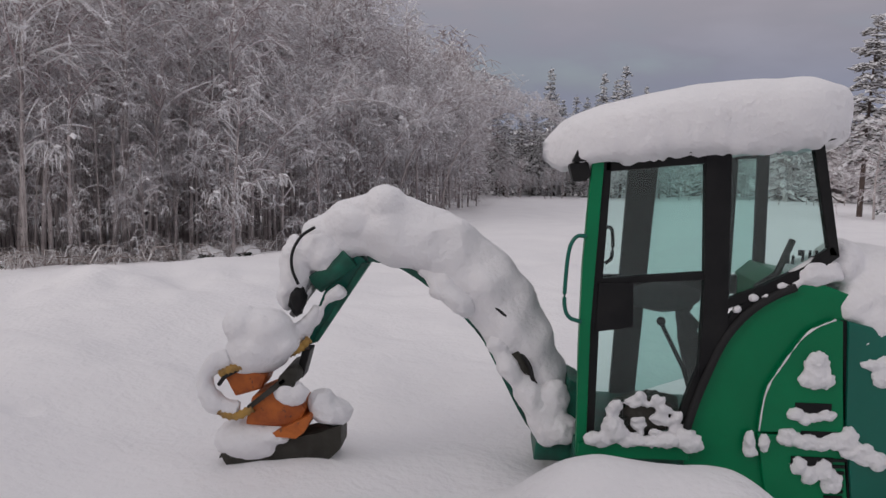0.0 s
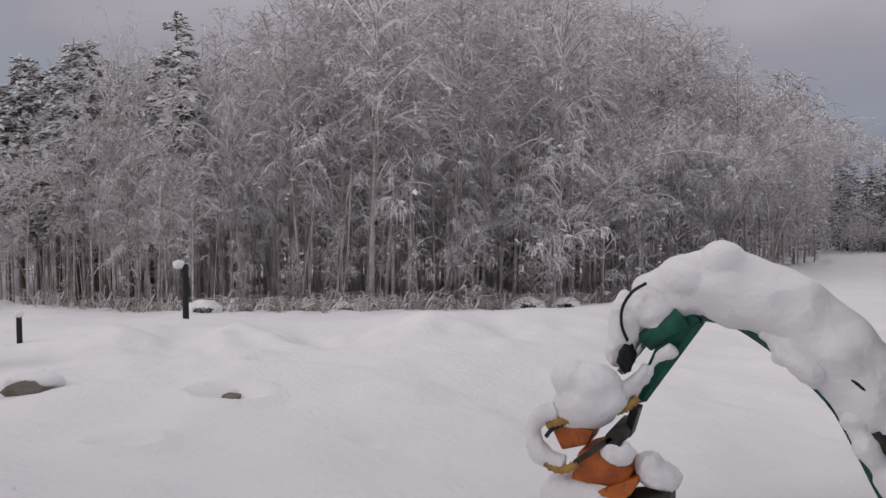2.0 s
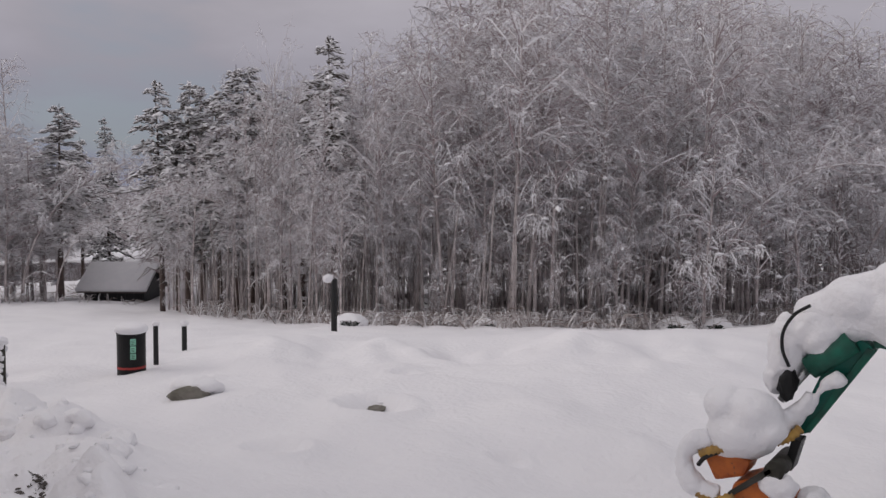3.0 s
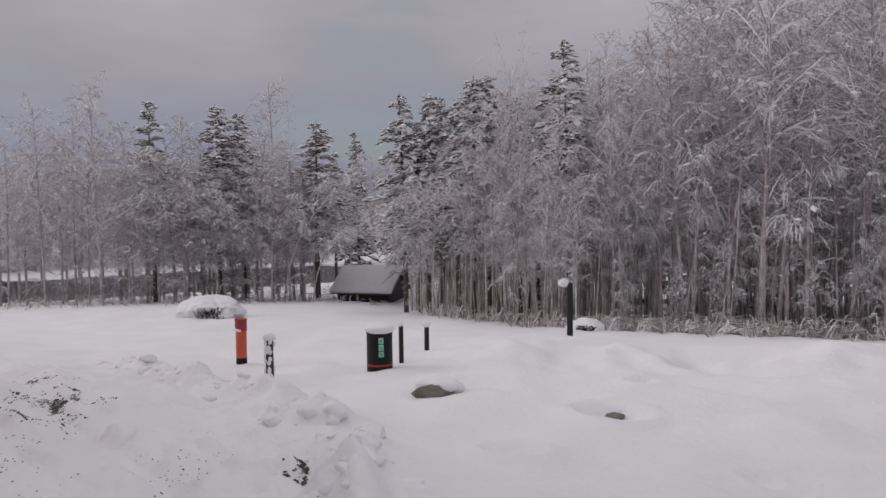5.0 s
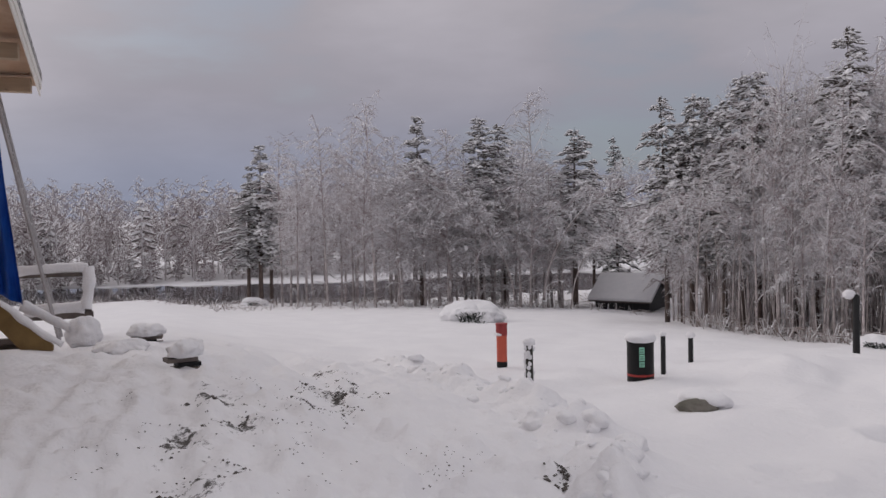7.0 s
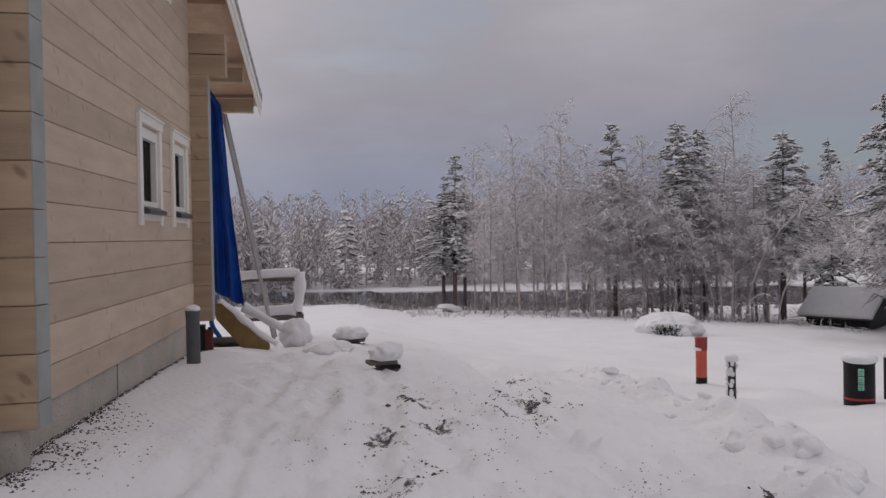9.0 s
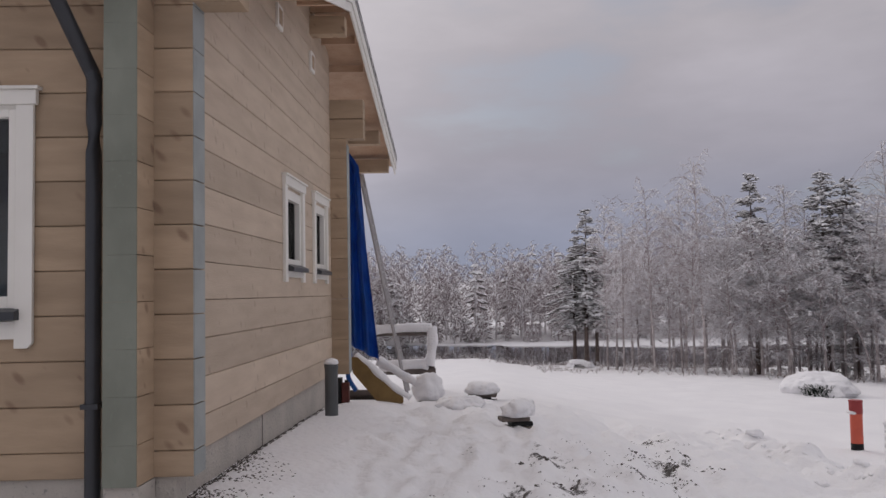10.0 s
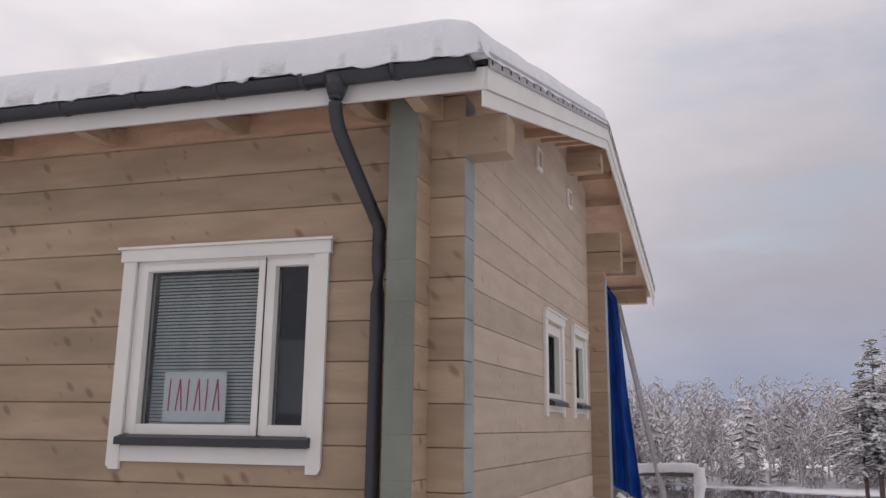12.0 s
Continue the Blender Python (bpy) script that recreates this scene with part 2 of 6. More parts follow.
PLANK = material("yellow_board", (0.235, 0.148, 0.052), rough=0.6, second=(0.16, 0.098, 0.034), scale=4, stretch=(1, 1, 1), bump=0.1)
GREY_WOOD = material("weathered_wood", (0.15, 0.125, 0.11), rough=0.8, second=(0.09, 0.075, 0.07), scale=6, bump=0.2)
ALU = material("aluminium", (0.42, 0.40, 0.40), rough=0.4, metal=0.6, scale=6)
BLIND = material("blind_slats", (0.80, 0.80, 0.79), rough=0.5, scale=6)
PAPER = material("white_card", (0.78, 0.78, 0.80), rough=0.7, second=(0.73, 0.73, 0.75), scale=4)
INK = material("red_ink", (0.55, 0.03, 0.08), rough=0.6, scale=8)
MINT = material("mint_label", (0.28, 0.62, 0.46), rough=0.6, scale=6)
# indoor shade is put into this dark colour; also serves the plinth joint
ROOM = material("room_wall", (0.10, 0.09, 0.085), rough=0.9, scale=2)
SEAT = material("grey_upholstery", (0.05, 0.05, 0.053), rough=0.85, second=(0.035, 0.035, 0.038), scale=8, bump=0.2)
STONE = material("grey_stone", (0.21, 0.195, 0.17), rough=0.85, second=(0.13, 0.125, 0.10), scale=6, bump=0.5, bump_scale=30)
TAR = material("black_tar_post", (0.012, 0.012, 0.013), rough=0.6, scale=7, bump=0.2)
WATER = material("river_water", (0.016, 0.016, 0.019), rough=0.06, second=(0.020, 0.020, 0.022), scale=0.2, bump=0.015, bump_scale=1.2, spec=0.5)
ROOFING = material("black_steel_roofing", (0.03, 0.032, 0.035), rough=0.4, scale=3)
CAB_GLASS = glass_material("green_cab_glass", (0.80, 0.925, 0.90))
HOUSE_GLASS = glass_material("window_glass", (0.93, 0.95, 0.94))
# gable panes: a dark reflection put into the tint and gloss colour
DIMMED_GLASS = glass_material("coated_window_glass", (0.55, 0.57, 0.56), 0.25)
BIRCH_BARK = material("birch_bark", (0.62, 0.56, 0.55), rough=0.85, second=(0.27, 0.235, 0.23), scale=2.0, stretch=(3, 3, 1.2), bump=0.2, bump_scale=9, fine=(0.05, 0.045, 0.045), by_object=0.25)
PINE_BARK = material("pine_bark", (0.14, 0.105, 0.09), rough=0.9, second=(0.08, 0.06, 0.055), scale=5, bump=0.4, by_object=0.2)
TWIGS = snowy("snowy_twigs", (0.27, 0.21, 0.212), (0.40, 0.325, 0.328), low=-0.48, high=0.20, scale=2.2)
# paler, softer copy for distant woods: haze put into the colour
HAZY_TWIGS = snowy("far_snowy_twigs", (0.30, 0.238, 0.24), (0.40, 0.33, 0.332), low=-0.50, high=0.35, scale=1.2)
NEEDLES = snowy("snowy_needles", (0.085, 0.08, 0.068), (0.165, 0.148, 0.135), low=-0.40, high=0.45, scale=1.6)
# needles of the distant woods, likewise lightened for haze
HAZY_NEEDLES = snowy("far_snowy_needles", (0.15, 0.135, 0.13), (0.26, 0.23, 0.225), low=-0.45, high=0.75, scale=1.2)
NEEDLES_DARK = snowy("dark_snowy_needles", (0.011, 0.017, 0.014), (0.022, 0.03, 0.022), low=0.15, high=0.55, scale=1.6)
DRY = snowy("dry_brush", (0.20, 0.16, 0.14), (0.28, 0.22, 0.20), low=-0.6, high=0.4, scale=3)
EARTH = material("gravel_clods", (0.12, 0.105, 0.095), rough=0.9, second=(0.06, 0.052, 0.048), scale=20, bump=0.3)


# ---- mesh helpers ----
def link_mesh(name, bm, mat, smooth=True):
    me = bpy.data.meshes.new(name)
    bmesh.ops.recalc_face_normals(bm, faces=bm.faces)
    bm.to_mesh(me)
    bm.free()
    if smooth:
        me.polygons.foreach_set("use_smooth", [True] * len(me.polygons))
    me.materials.append(mat)
    return new(name, me)


def part(name, bm, mat, parent=None, label="", smooth=False):
    ob = link_mesh(name, bm, mat, smooth)
    if parent:
        ob.parent = parent
    return tagged(ob, label)


def thing(name, label, category, at=(0, 0, 0), group="", kind=""):
    ob = new(name)
    ob.empty_display_size = 0.2
    ob.location = at
    return tagged(ob, label, category, group, kind)


def box(x0, x1, y0, y1, z0, z1, bevel=0.0):
    bm = bmesh.new()
    bmesh.ops.create_cube(bm, size=1, matrix=Matrix.Translation(((x0 + x1) / 2, (y0 + y1) / 2, (z0 + z1) / 2)) @ Matrix.Diagonal((x1 - x0, y1 - y0, z1 - z0, 1)))
    if bevel:
        bmesh.ops.bevel(bm, geom=bm.edges[:], offset=bevel, segments=2, affect="EDGES", profile=0.6)
    return bm


def prism(points, v0, v1, axis="y", bevel=0.0):
    """A flat outline, given in the two other axes, drawn out along the axis."""
    bm = bmesh.new()
    order = {"y": lambda a, b, v: (a, v, b), "x": lambda a, b, v: (v, a, b), "z": lambda a, b, v: (a, b, v)}[axis]
    lo = [bm.verts.new(order(a, b, v0)) for a, b in points]
    hi = [bm.verts.new(order(a, b, v1)) for a, b in points]
    bm.faces.new(lo)
    bm.faces.new(hi[::-1])
    for i in range(len(points)):
        j = (i + 1) % len(points)
        bm.faces.new((lo[i], lo[j], hi[j], hi[i]))
    if bevel:
        bmesh.ops.bevel(bm, geom=bm.edges[:], offset=bevel, segments=2, affect="EDGES", profile=0.6)
    return bm


def smooth_path(points, steps=6):
    """A rounded line through the points (Catmull-Rom)."""
    p = [Vector(q) for q in points]
    p = [p[0] * 2 - p[1], *p, p[-1] * 2 - p[-2]]
    out = []
    for i in range(1, len(p) - 2):
        for s in range(steps):
            t = s / steps
            out.append(0.5 * (2 * p[i] + (p[i + 1] - p[i - 1]) * t + (2 * p[i - 1] - 5 * p[i] + 4 * p[i + 1] - p[i + 2]) * t * t
                              + (3 * p[i] - p[i - 1] - 3 * p[i + 1] + p[i + 2]) * t ** 3))
    out.append(p[-2])
    return out


def tube(path, radius, sides=8, bm=None, caps=True, across=None, lumps=0.0, lump_size=0.12, seed=0.0):
    """A tube along a path; radius: one number or one for each point; across: (side, height) factors of an oval."""
    bm = bm or bmesh.new()
    path = [Vector(p) for p in path]
    rings = []
    for i, p in enumerate(path):
        d = (path[min(i + 1, len(path) - 1)] - path[max(i - 1, 0)]).normalized()
        side = d.cross(Vector((0, 0, 1)))
        side = side.normalized() if side.length > 1e-3 else Vector((1, 0, 0))
        upv = side.cross(d).normalized()
        r = radius[i] if isinstance(radius, (list, tuple)) else radius
        a, b = across or (1, 1)
        ring = []
        for k in range(sides):
            ang = 2 * math.pi * k / sides
            q = p + side * (math.cos(ang) * r * a) + upv * (math.sin(ang) * r * b)
            if lumps:
                q += (q - p).normalized() * lumps * noise.noise(q / lump_size + Vector((seed, 0, 0)))
            ring.append(bm.verts.new(q))
        rings.append(ring)
    for a, b in zip(rings, rings[1:]):
        for k in range(sides):
            bm.faces.new((a[k], a[(k + 1) % sides], b[(k + 1) % sides], b[k]))
    if caps:
        bm.faces.new(rings[0][::-1])
        bm.faces.new(rings[-1])
    return bm


def lump(center, size, amount=0.18, grain=0.5, seed=0.0, sub=4, flat=None, bm=None):
    """A rounded heap of snow: a ball, pressed to size and made uneven; flat: the height at which its underside is cut level."""
    bm = bm or bmesh.new()
    made = bmesh.ops.create_icosphere(bm, subdivisions=sub, radius=1.0)["verts"]
    c = Vector(center)
    for v in made:
        n = v.co.copy()
        k = 1 + amount * noise.noise(n / grain + Vector((seed, seed * 0.7, 0))) + 0.4 * amount * noise.noise(n * 3 / grain + Vector((seed, 3, 1)))
        v.co = c + Vector((n.x * size[0], n.y * size[1], n.z * size[2])) * k
        if flat is not None and v.co.z < flat:
            v.co.z = flat - 0.02 * (0.5 + noise.noise(v.co * 6))
    return bm


def cylinder(x, y, z0, z1, r0, r1=None, sides=20, bevel=0.0):
    bm = bmesh.new()
    bmesh.ops.create_cone(bm, cap_ends=True, segments=sides, radius1=r0, radius2=r1 if r1 is not None else r0, depth=z1 - z0,
                          matrix=Matrix.Translation((x, y, (z0 + z1) / 2)))
    if bevel:
        bmesh.ops.bevel(bm, geom=[e for e in bm.edges if abs(e.verts[0].co.z - e.verts[1].co.z) < 1e-5], offset=bevel, segments=2, affect="EDGES")
    return bm


def step(a, b, v):
    t = min(1.0, max(0.0, (v - a) / (b - a)))
    return t * t * (3 - 2 * t)


def fused(ob, voxel=0.014, rounds=5, rough=0.012, size=0.06):
    """Melts the heaps of one snow object together and roughens the skin."""
    m = ob.modifiers.new("melt", "REMESH")
    m.mode, m.voxel_size, m.use_smooth_shade = "VOXEL", voxel, True
    m = ob.modifiers.new("settle", "SMOOTH")
    m.iterations, m.factor = rounds, 0.6
    if rough:
        tex = bpy.data.textures.new("crumbs", "CLOUDS")
        tex.noise_scale, tex.noise_depth = size, 2
        m = ob.modifiers.new("crumble", "DISPLACE")
        m.texture, m.strength, m.mid_level = tex, rough, 0.5
    return ob


# ---- ground ----
FALL = ((-180, 0.02, 12), (-60, 0.02, 12), (-25, 0.034, 9), (0, 0.038, 9), (5, 0.052, 9), (10, 0.09, 10), (18, 0.125, 11.5), (30, 0.135, 11.5), (45, 0.125, 11.5), (52, 0.10, 10.5),
        (60, 0.082, 9), (75, 0.074, 9), (110, 0.065, 9), (150, 0.02, 12), (180, 0.02, 12))


def fall(a):
    return np.interp(a, [f[0] for f in FALL], [f[1] for f in FALL]), np.interp(a, [f[0] for f in FALL], [f[2] for f in FALL])


def ground(x, y):
    """Height of the snow at a place."""
    d = math.hypot(x, y)
    a = math.degrees(math.atan2(-x, y))
    k, start = fall(a)
    z = -(0.36 + 0.20 * step(-3.6, -1.6, x)) * step(0.3, 4.4, y) - 0.12 * step(-4.5, -7.0, x) * step(0.2, 1.8, y)
    z -= 0.10 * step(-1, -6, y)
    e = d - start
    if e > -2:
        z -= k * (e if e > 2 else (e + 2) ** 2 / 8)
    z = max(z, -3.75 - 0.47 * step(55, 62, a) * step(150, 120, a))
    # river bed and the far bank
    bank = x - 0.35 * min(max(y, -10.0), 18.0) + 1.5 * noise.noise(Vector((y * 0.03, 3.3, 0)))
    dip = step(-64.0, -66.0, bank) * step(-87.0, -84.0, bank)
    z -= 1.9 * dip
    if bank < -88:
        z += 0.012 * (-88 - bank) * step(-88, -100, bank)
    far = step(120, 300, d)
    z += far * 2
    # uneven snow
    v = Vector((x, y, 0))
    near = step(0.8, 2.5, d)
    z += near * (0.07 * noise.noise(v * 0.55) + 0.07 * noise.noise(v * 1.3 + Vector((4, 0, 0))) + 0.02 * noise.noise(v * 3.3) + 0.006 * noise.noise(v * 9))
    # brow of heaped snow before the birches
    if 14 < a < 56 and 7 < d < 15:
        w = step(14, 22, a) * step(56, 46, a) * math.exp(-((d - 10.8) / 1.3) ** 2)
        z += w * (0.04 + 0.42 * noise.noise(Vector((a * 0.16, 1.7, 0))) + 0.12 * noise.noise(Vector((a * 0.5, d, 0))))
    # ploughed edge of the drive
    if -13 < x < -1 and 0 < y < 6:
        u = y - np.interp(x, (-12, -8, -6.6, -5, -3.6, -2), (3.2, 3.25, 3.35, 2.95, 2.2, 1.2))
        along = step(-12.5, -10.5, x) * step(-1.4, -3.0, x)
        lumpy = noise.noise(v * 1.6) + 0.55 * noise.noise(v * 3.7)
        z += along * math.exp(-((u - 0.05) / 0.30) ** 2) * max(0.0, 0.14 + 0.19 * lumpy)
        z += along * math.exp(-((u + 0.25) / 0.55) ** 2) * (0.085 * noise.noise(v * 5.0) + 0.07 * noise.noise(v * 9.5))
    # wheel ruts
    if -13 < x < -0.6 and -3 < y < 3.2:
        worn = step(-12.5, -11, x) * step(-0.8, -2.6, x) * step(3.0, 1.9, y) * step(-2.9, -2.4, y)
        for c in (0.15, 1.55):
            q = y - c - 0.12 * math.sin(x * 0.5)
            z -= worn * 0.075 * math.exp(-(q / 0.16) ** 2)
        z += worn * 0.055 * noise.noise(Vector((x * 0.45, y * 5.5, 4)))
        z += worn * (0.065 * noise.noise(v * 2.6) + 0.06 * noise.noise(Vector((x * 3.2, y * 6.5, 0))) + 0.04 * noise.noise(v * 11))
    # level strip along the gable's plinth
    if -12.5 < x < -3.5 and -3.2 < y < -0.6:
        w = step(-0.7, -1.5, y) * step(-12.5, -11.6, x) * step(-3.6, -4.5, x)
        wall = float(np.interp(x, (-11.6, -10.3, -8.4, -6.4, -4.8), (-0.13, -0.01, 0.05, 0.085, 0.085))) + 0.015 * noise.noise(v * 1.7) - 0.035 * step(-1.90, -1.97, y)
        z += w * (wall - z)
    # bank of snow against the digger
    z += 0.41 * math.exp(-((x - 0.80) / 0.66) ** 4 - ((y - 3.70) / 0.55) ** 2)
    # drift under the bucket
    z += 0.10 * math.exp(-((x + 0.9) / 0.8) ** 2 - ((y - 4.5) / 0.6) ** 2)
    # pits in the snow
    for px, py, r, deep in PITS:
        q = ((x - px) ** 2 + (y - py) ** 2) / r ** 2
        if q < 6:
            z += deep * (-math.exp(-q) + 0.45 * math.exp(-((math.sqrt(q) - 1.6) / 0.5) ** 2))
    return z


PITS = ((-4.35, 3.95, 0.17, 0.10), (-4.72, 5.45, 0.24, 0.13), (-5.35, 6.7, 0.12, 0.06), (-3.0, 4.9, 0.10, 0.05), (-7.3, 5.55, 0.13, 0.08))


def build_ground():
    radii = [0.0] + [0.5 * 1.0 + 0.055 * i for i in range(200)]
    r = radii[-1]
    while r < 2500:
        r *= 1.03 if r < 120 else 1.12
        radii.append(r)
    angles = [-40 + 0.42 * i for i in range(405)]
    angles += [angles[-1] + (320 - angles[-1]) * (i + 1) / 61 for i in range(60)]
    verts, faces = [], []
    na = len(angles)
    for r in radii[1:]:
        for a in angles:
            x, y = -r * math.sin(radians(a)), r * math.cos(radians(a))
            verts.append((x, y, ground(x, y)))
    for i in range(len(radii) - 2):
        for j in range(na):
            k = (j + 1) % na
            faces.append((i * na + j, i * na + k, (i + 1) * na + k, (i + 1) * na + j))
    verts.append((0, 0, ground(0, 0)))
    for j in range(na):
        faces.append((len(verts) - 1, (j + 1) % na, j))
    me = bpy.data.meshes.new("ground")
    me.from_pydata(verts, [], faces)
    me.polygons.foreach_set("use_smooth", [True] * len(me.polygons))
    me.materials.append(GROUND)
    tagged(new("ground", me), "deep fresh snow over rough yard and sloping field", "ground", kind="structure")


build_ground()
bm = bmesh.new()
bmesh.ops.create_grid(bm, x_segments=1, y_segments=40, size=1, matrix=Matrix.Translation((-78, 20, -4.35)) @ Matrix.Diagonal((22, 260, 1, 1)))
tagged(link_mesh("river", bm, WATER), "dark still river water between snowy banks", "river", kind="structure")

# ---- log house ----
FRONT, GABLE, THICK = -4.86, -1.98, 0.20   # outer faces: front wall in x, gable wall in y
FAR = -10.85                               # outer face of the gable's far cross wall
RIDGE, RIDGE_Z, EDGE_Z = -9.55, 4.92, 3.50  # roof underside
EAVE, EAVE_FAR, VERGE = -4.42, -14.75, -1.50
SLOPE = (RIDGE_Z - EDGE_Z) / (EAVE - RIDGE)
SLOPE_FAR = (RIDGE_Z - 3.70) / (RIDGE - EAVE_FAR)
house = thing("log_house", "grey-beige log house with white trim and snowy roof, under construction", "house", (FRONT, GABLE, 0))


SKEW = 0.068                                # the front wall stands a little off the square


def skew(bm):
    for v in bm.verts:
        v.co.x -= SKEW * (v.co.y - GABLE)


def hpart(name, bm, mat, label="", parent=None, smooth=False):
    """A part of the house, built in world coordinates."""
    skew(bm)
    bmesh.ops.translate(bm, verts=bm.verts, vec=(-FRONT, -GABLE, 0))
    return part(name, bm, mat, parent or house, label, smooth)


def under(x):
    """Height of the roof's underside."""
    return RIDGE_Z - SLOPE * (x - RIDGE) if x > RIDGE else RIDGE_Z - SLOPE_FAR * (RIDGE - x)


def log_x(x0, x1, z0, z1, y0, y1):
    """A gable log, bevelled along its joints and cut to the roof slope."""
    def ends(z):
        near = min(x1, RIDGE + (RIDGE_Z - z) / SLOPE)
        return max(x0, RIDGE - (RIDGE_Z - z) / SLOPE_FAR), near
    a0, b0 = ends(z0)
    a1, b1 = ends(z1)
    if b1 <= a1:
        a1, b1 = RIDGE - 0.02, RIDGE + 0.02
    e = 0.006
    bm = bmesh.new()
    prof = ((y0, z0), (y0, z1), (y1 - e, z1), (y1, z1 - e), (y1, z0 + e), (y1 - e, z0))
    left = [bm.verts.new((a0 + (a1 - a0) * (z - z0) / (z1 - z0), y, z)) for y, z in prof]
    right = [bm.verts.new((b0 + (b1 - b0) * (z - z0) / (z1 - z0), y, z)) for y, z in prof]
    bm.faces.new(left)
    bm.faces.new(right[::-1])
    for i in range(6):
        j = (i + 1) % 6
        bm.faces.new((left[i], left[j], right[j], right[i]))
    return bm


def log_y(y0, y1, z0, z1, x0, x1):
    e = 0.006
    return prism(((x0, z0), (x0, z1), (x1 - e, z1), (x1, z1 - e), (x1, z0 + e), (x1 - e, z0)), y0, y1, "y")


GAP = 0.004
WIN = (-4.22, -2.74, 1.26, 2.585)                   # big window opening in the front wall: y, y, z, z
SMALL = ((-8.98, -8.22, 1.66, 2.48), (-10.42, -9.70, 1.66, 2.48))   # two openings in the gable
# front wall, row by row, running on past the gable as log ends
z, row = 0.32, 0.155
while z < 3.55:
    top = min(z + row, 3.62)
    spans = [(-13.0, -1.75)]
    if top > WIN[2] + 0.02 and z < WIN[3] - 0.02:
        spans = [(-13.0, WIN[0]), (WIN[1], -1.75)]
    for a, b in spans:
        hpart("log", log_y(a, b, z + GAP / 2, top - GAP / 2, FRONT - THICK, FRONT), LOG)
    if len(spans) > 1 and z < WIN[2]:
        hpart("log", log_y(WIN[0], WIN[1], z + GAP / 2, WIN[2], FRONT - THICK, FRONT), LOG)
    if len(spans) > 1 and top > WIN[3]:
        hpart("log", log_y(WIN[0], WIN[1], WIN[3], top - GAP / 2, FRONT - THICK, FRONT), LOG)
    hpart("log_end", box(FRONT - THICK + 0.004, FRONT - 0.006, -1.752, -1.742, z + GAP, top - GAP), LOG_END_BLUE, "blue-grey sealed log end")
    z, row = top, 0.27
# eave log that carries the roof, reaching out under the verge
hpart("eave_log", box(FRONT - THICK, FRONT + 0.004, -1.80, -1.46, 3.19, 3.46, 0.008), LOG)
# gable wall, row by row
z, row = 0.32, 0.235
while z < RIDGE_Z - 0.05:
    top, row = z + row, 0.27
    x_right = FRONT - THICK
    spans = [(FAR, x_right)]
    for x0, x1, z0, z1 in SMALL:
        if top > z0 + 0.02 and z < z1 - 0.02:
            spans = [s for a, b in spans for s in (((a, x0), (x1, b)) if a < x0 and x1 < b else ((a, b),))]
    for x0, x1, z0, z1 in SMALL:
        if z < z0 < top - 0.02:
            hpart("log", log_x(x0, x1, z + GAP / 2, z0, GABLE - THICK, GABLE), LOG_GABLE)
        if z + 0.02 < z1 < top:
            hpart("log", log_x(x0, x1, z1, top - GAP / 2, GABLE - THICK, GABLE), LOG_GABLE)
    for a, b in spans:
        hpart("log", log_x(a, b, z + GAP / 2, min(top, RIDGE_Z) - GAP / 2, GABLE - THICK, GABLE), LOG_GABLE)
    # ends of these logs stand out in front of the front wall
    if z < 3.40:
        stop = min(top, under(FRONT + 0.243) - 0.01)
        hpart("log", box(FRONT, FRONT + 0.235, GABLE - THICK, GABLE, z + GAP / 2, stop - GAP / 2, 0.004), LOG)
        hpart("log_end", box(FRONT + 0.233, FRONT + 0.243, GABLE - THICK + 0.004, GABLE - 0.006, z, stop - 0.001), LOG_END, "green-grey sealed log end")
    z = top
# cross wall at the far end, with its log ends
z, row = 0.32, 0.19
while z < 3.3:
    top = z + row
    hpart("log", box(FAR - THICK, FAR, -8.0, -1.76, z + GAP / 2, top - GAP / 2, 0.004), LOG)
    z, row = top, 0.27
hpart("log_end", box(FAR - THICK + 0.006, FAR - 0.006, -1.762, -1.752, 0.33, 3.4), LOG_END_BLUE, "blue-grey sealed log end")
for zz, yy in ((3.48, -1.53), (3.75, -1.53)):
    hpart("purlin", box(FAR - THICK, FAR, -2.2, yy, zz, zz + 0.26, 0.008), LOG)
for xx, zz in ((RIDGE - 0.1, 4.50), (-13.0, 3.78), (-14.3, 3.52)):
    hpart("purlin", box(xx - 0.09, xx + 0.09, -2.6, VERGE - 0.06, zz, zz + 0.22, 0.008), LOG)
for i in range(6):
    xx = -7.46 - 0.72 * i
    zz = under(xx)
    hpart("purlin", box(xx - 0.024, xx + 0.024, -2.2, VERGE - 0.05, zz - 0.13, zz - 0.03, 0.004), RAW_PINE, "raw pine batten under the verge")
# closed unseen room behind the openings, its dimness put into the dark colour
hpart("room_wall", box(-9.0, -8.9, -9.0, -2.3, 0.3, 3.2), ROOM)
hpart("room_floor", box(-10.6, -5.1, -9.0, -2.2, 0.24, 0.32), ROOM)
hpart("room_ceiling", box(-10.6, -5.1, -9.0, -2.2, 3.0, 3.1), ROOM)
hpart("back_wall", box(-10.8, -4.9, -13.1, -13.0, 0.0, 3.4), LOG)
# plinth
hpart("plinth", box(FRONT - 0.19, FRONT - 0.03, -13.0, -1.86, -0.5, 0.318, 0.004), CONCRETE, "grey cast concrete plinth")
hpart("plinth", box(FAR, FRONT - 0.19, GABLE - 0.17, GABLE - 0.03, -0.5, 0.318, 0.004), CONCRETE, "grey cast concrete plinth")
hpart("plinth", box(-7.42, -7.405, GABLE - 0.05, GABLE - 0.027, -0.4, 0.316), ROOM, "dark joint in the plinth")
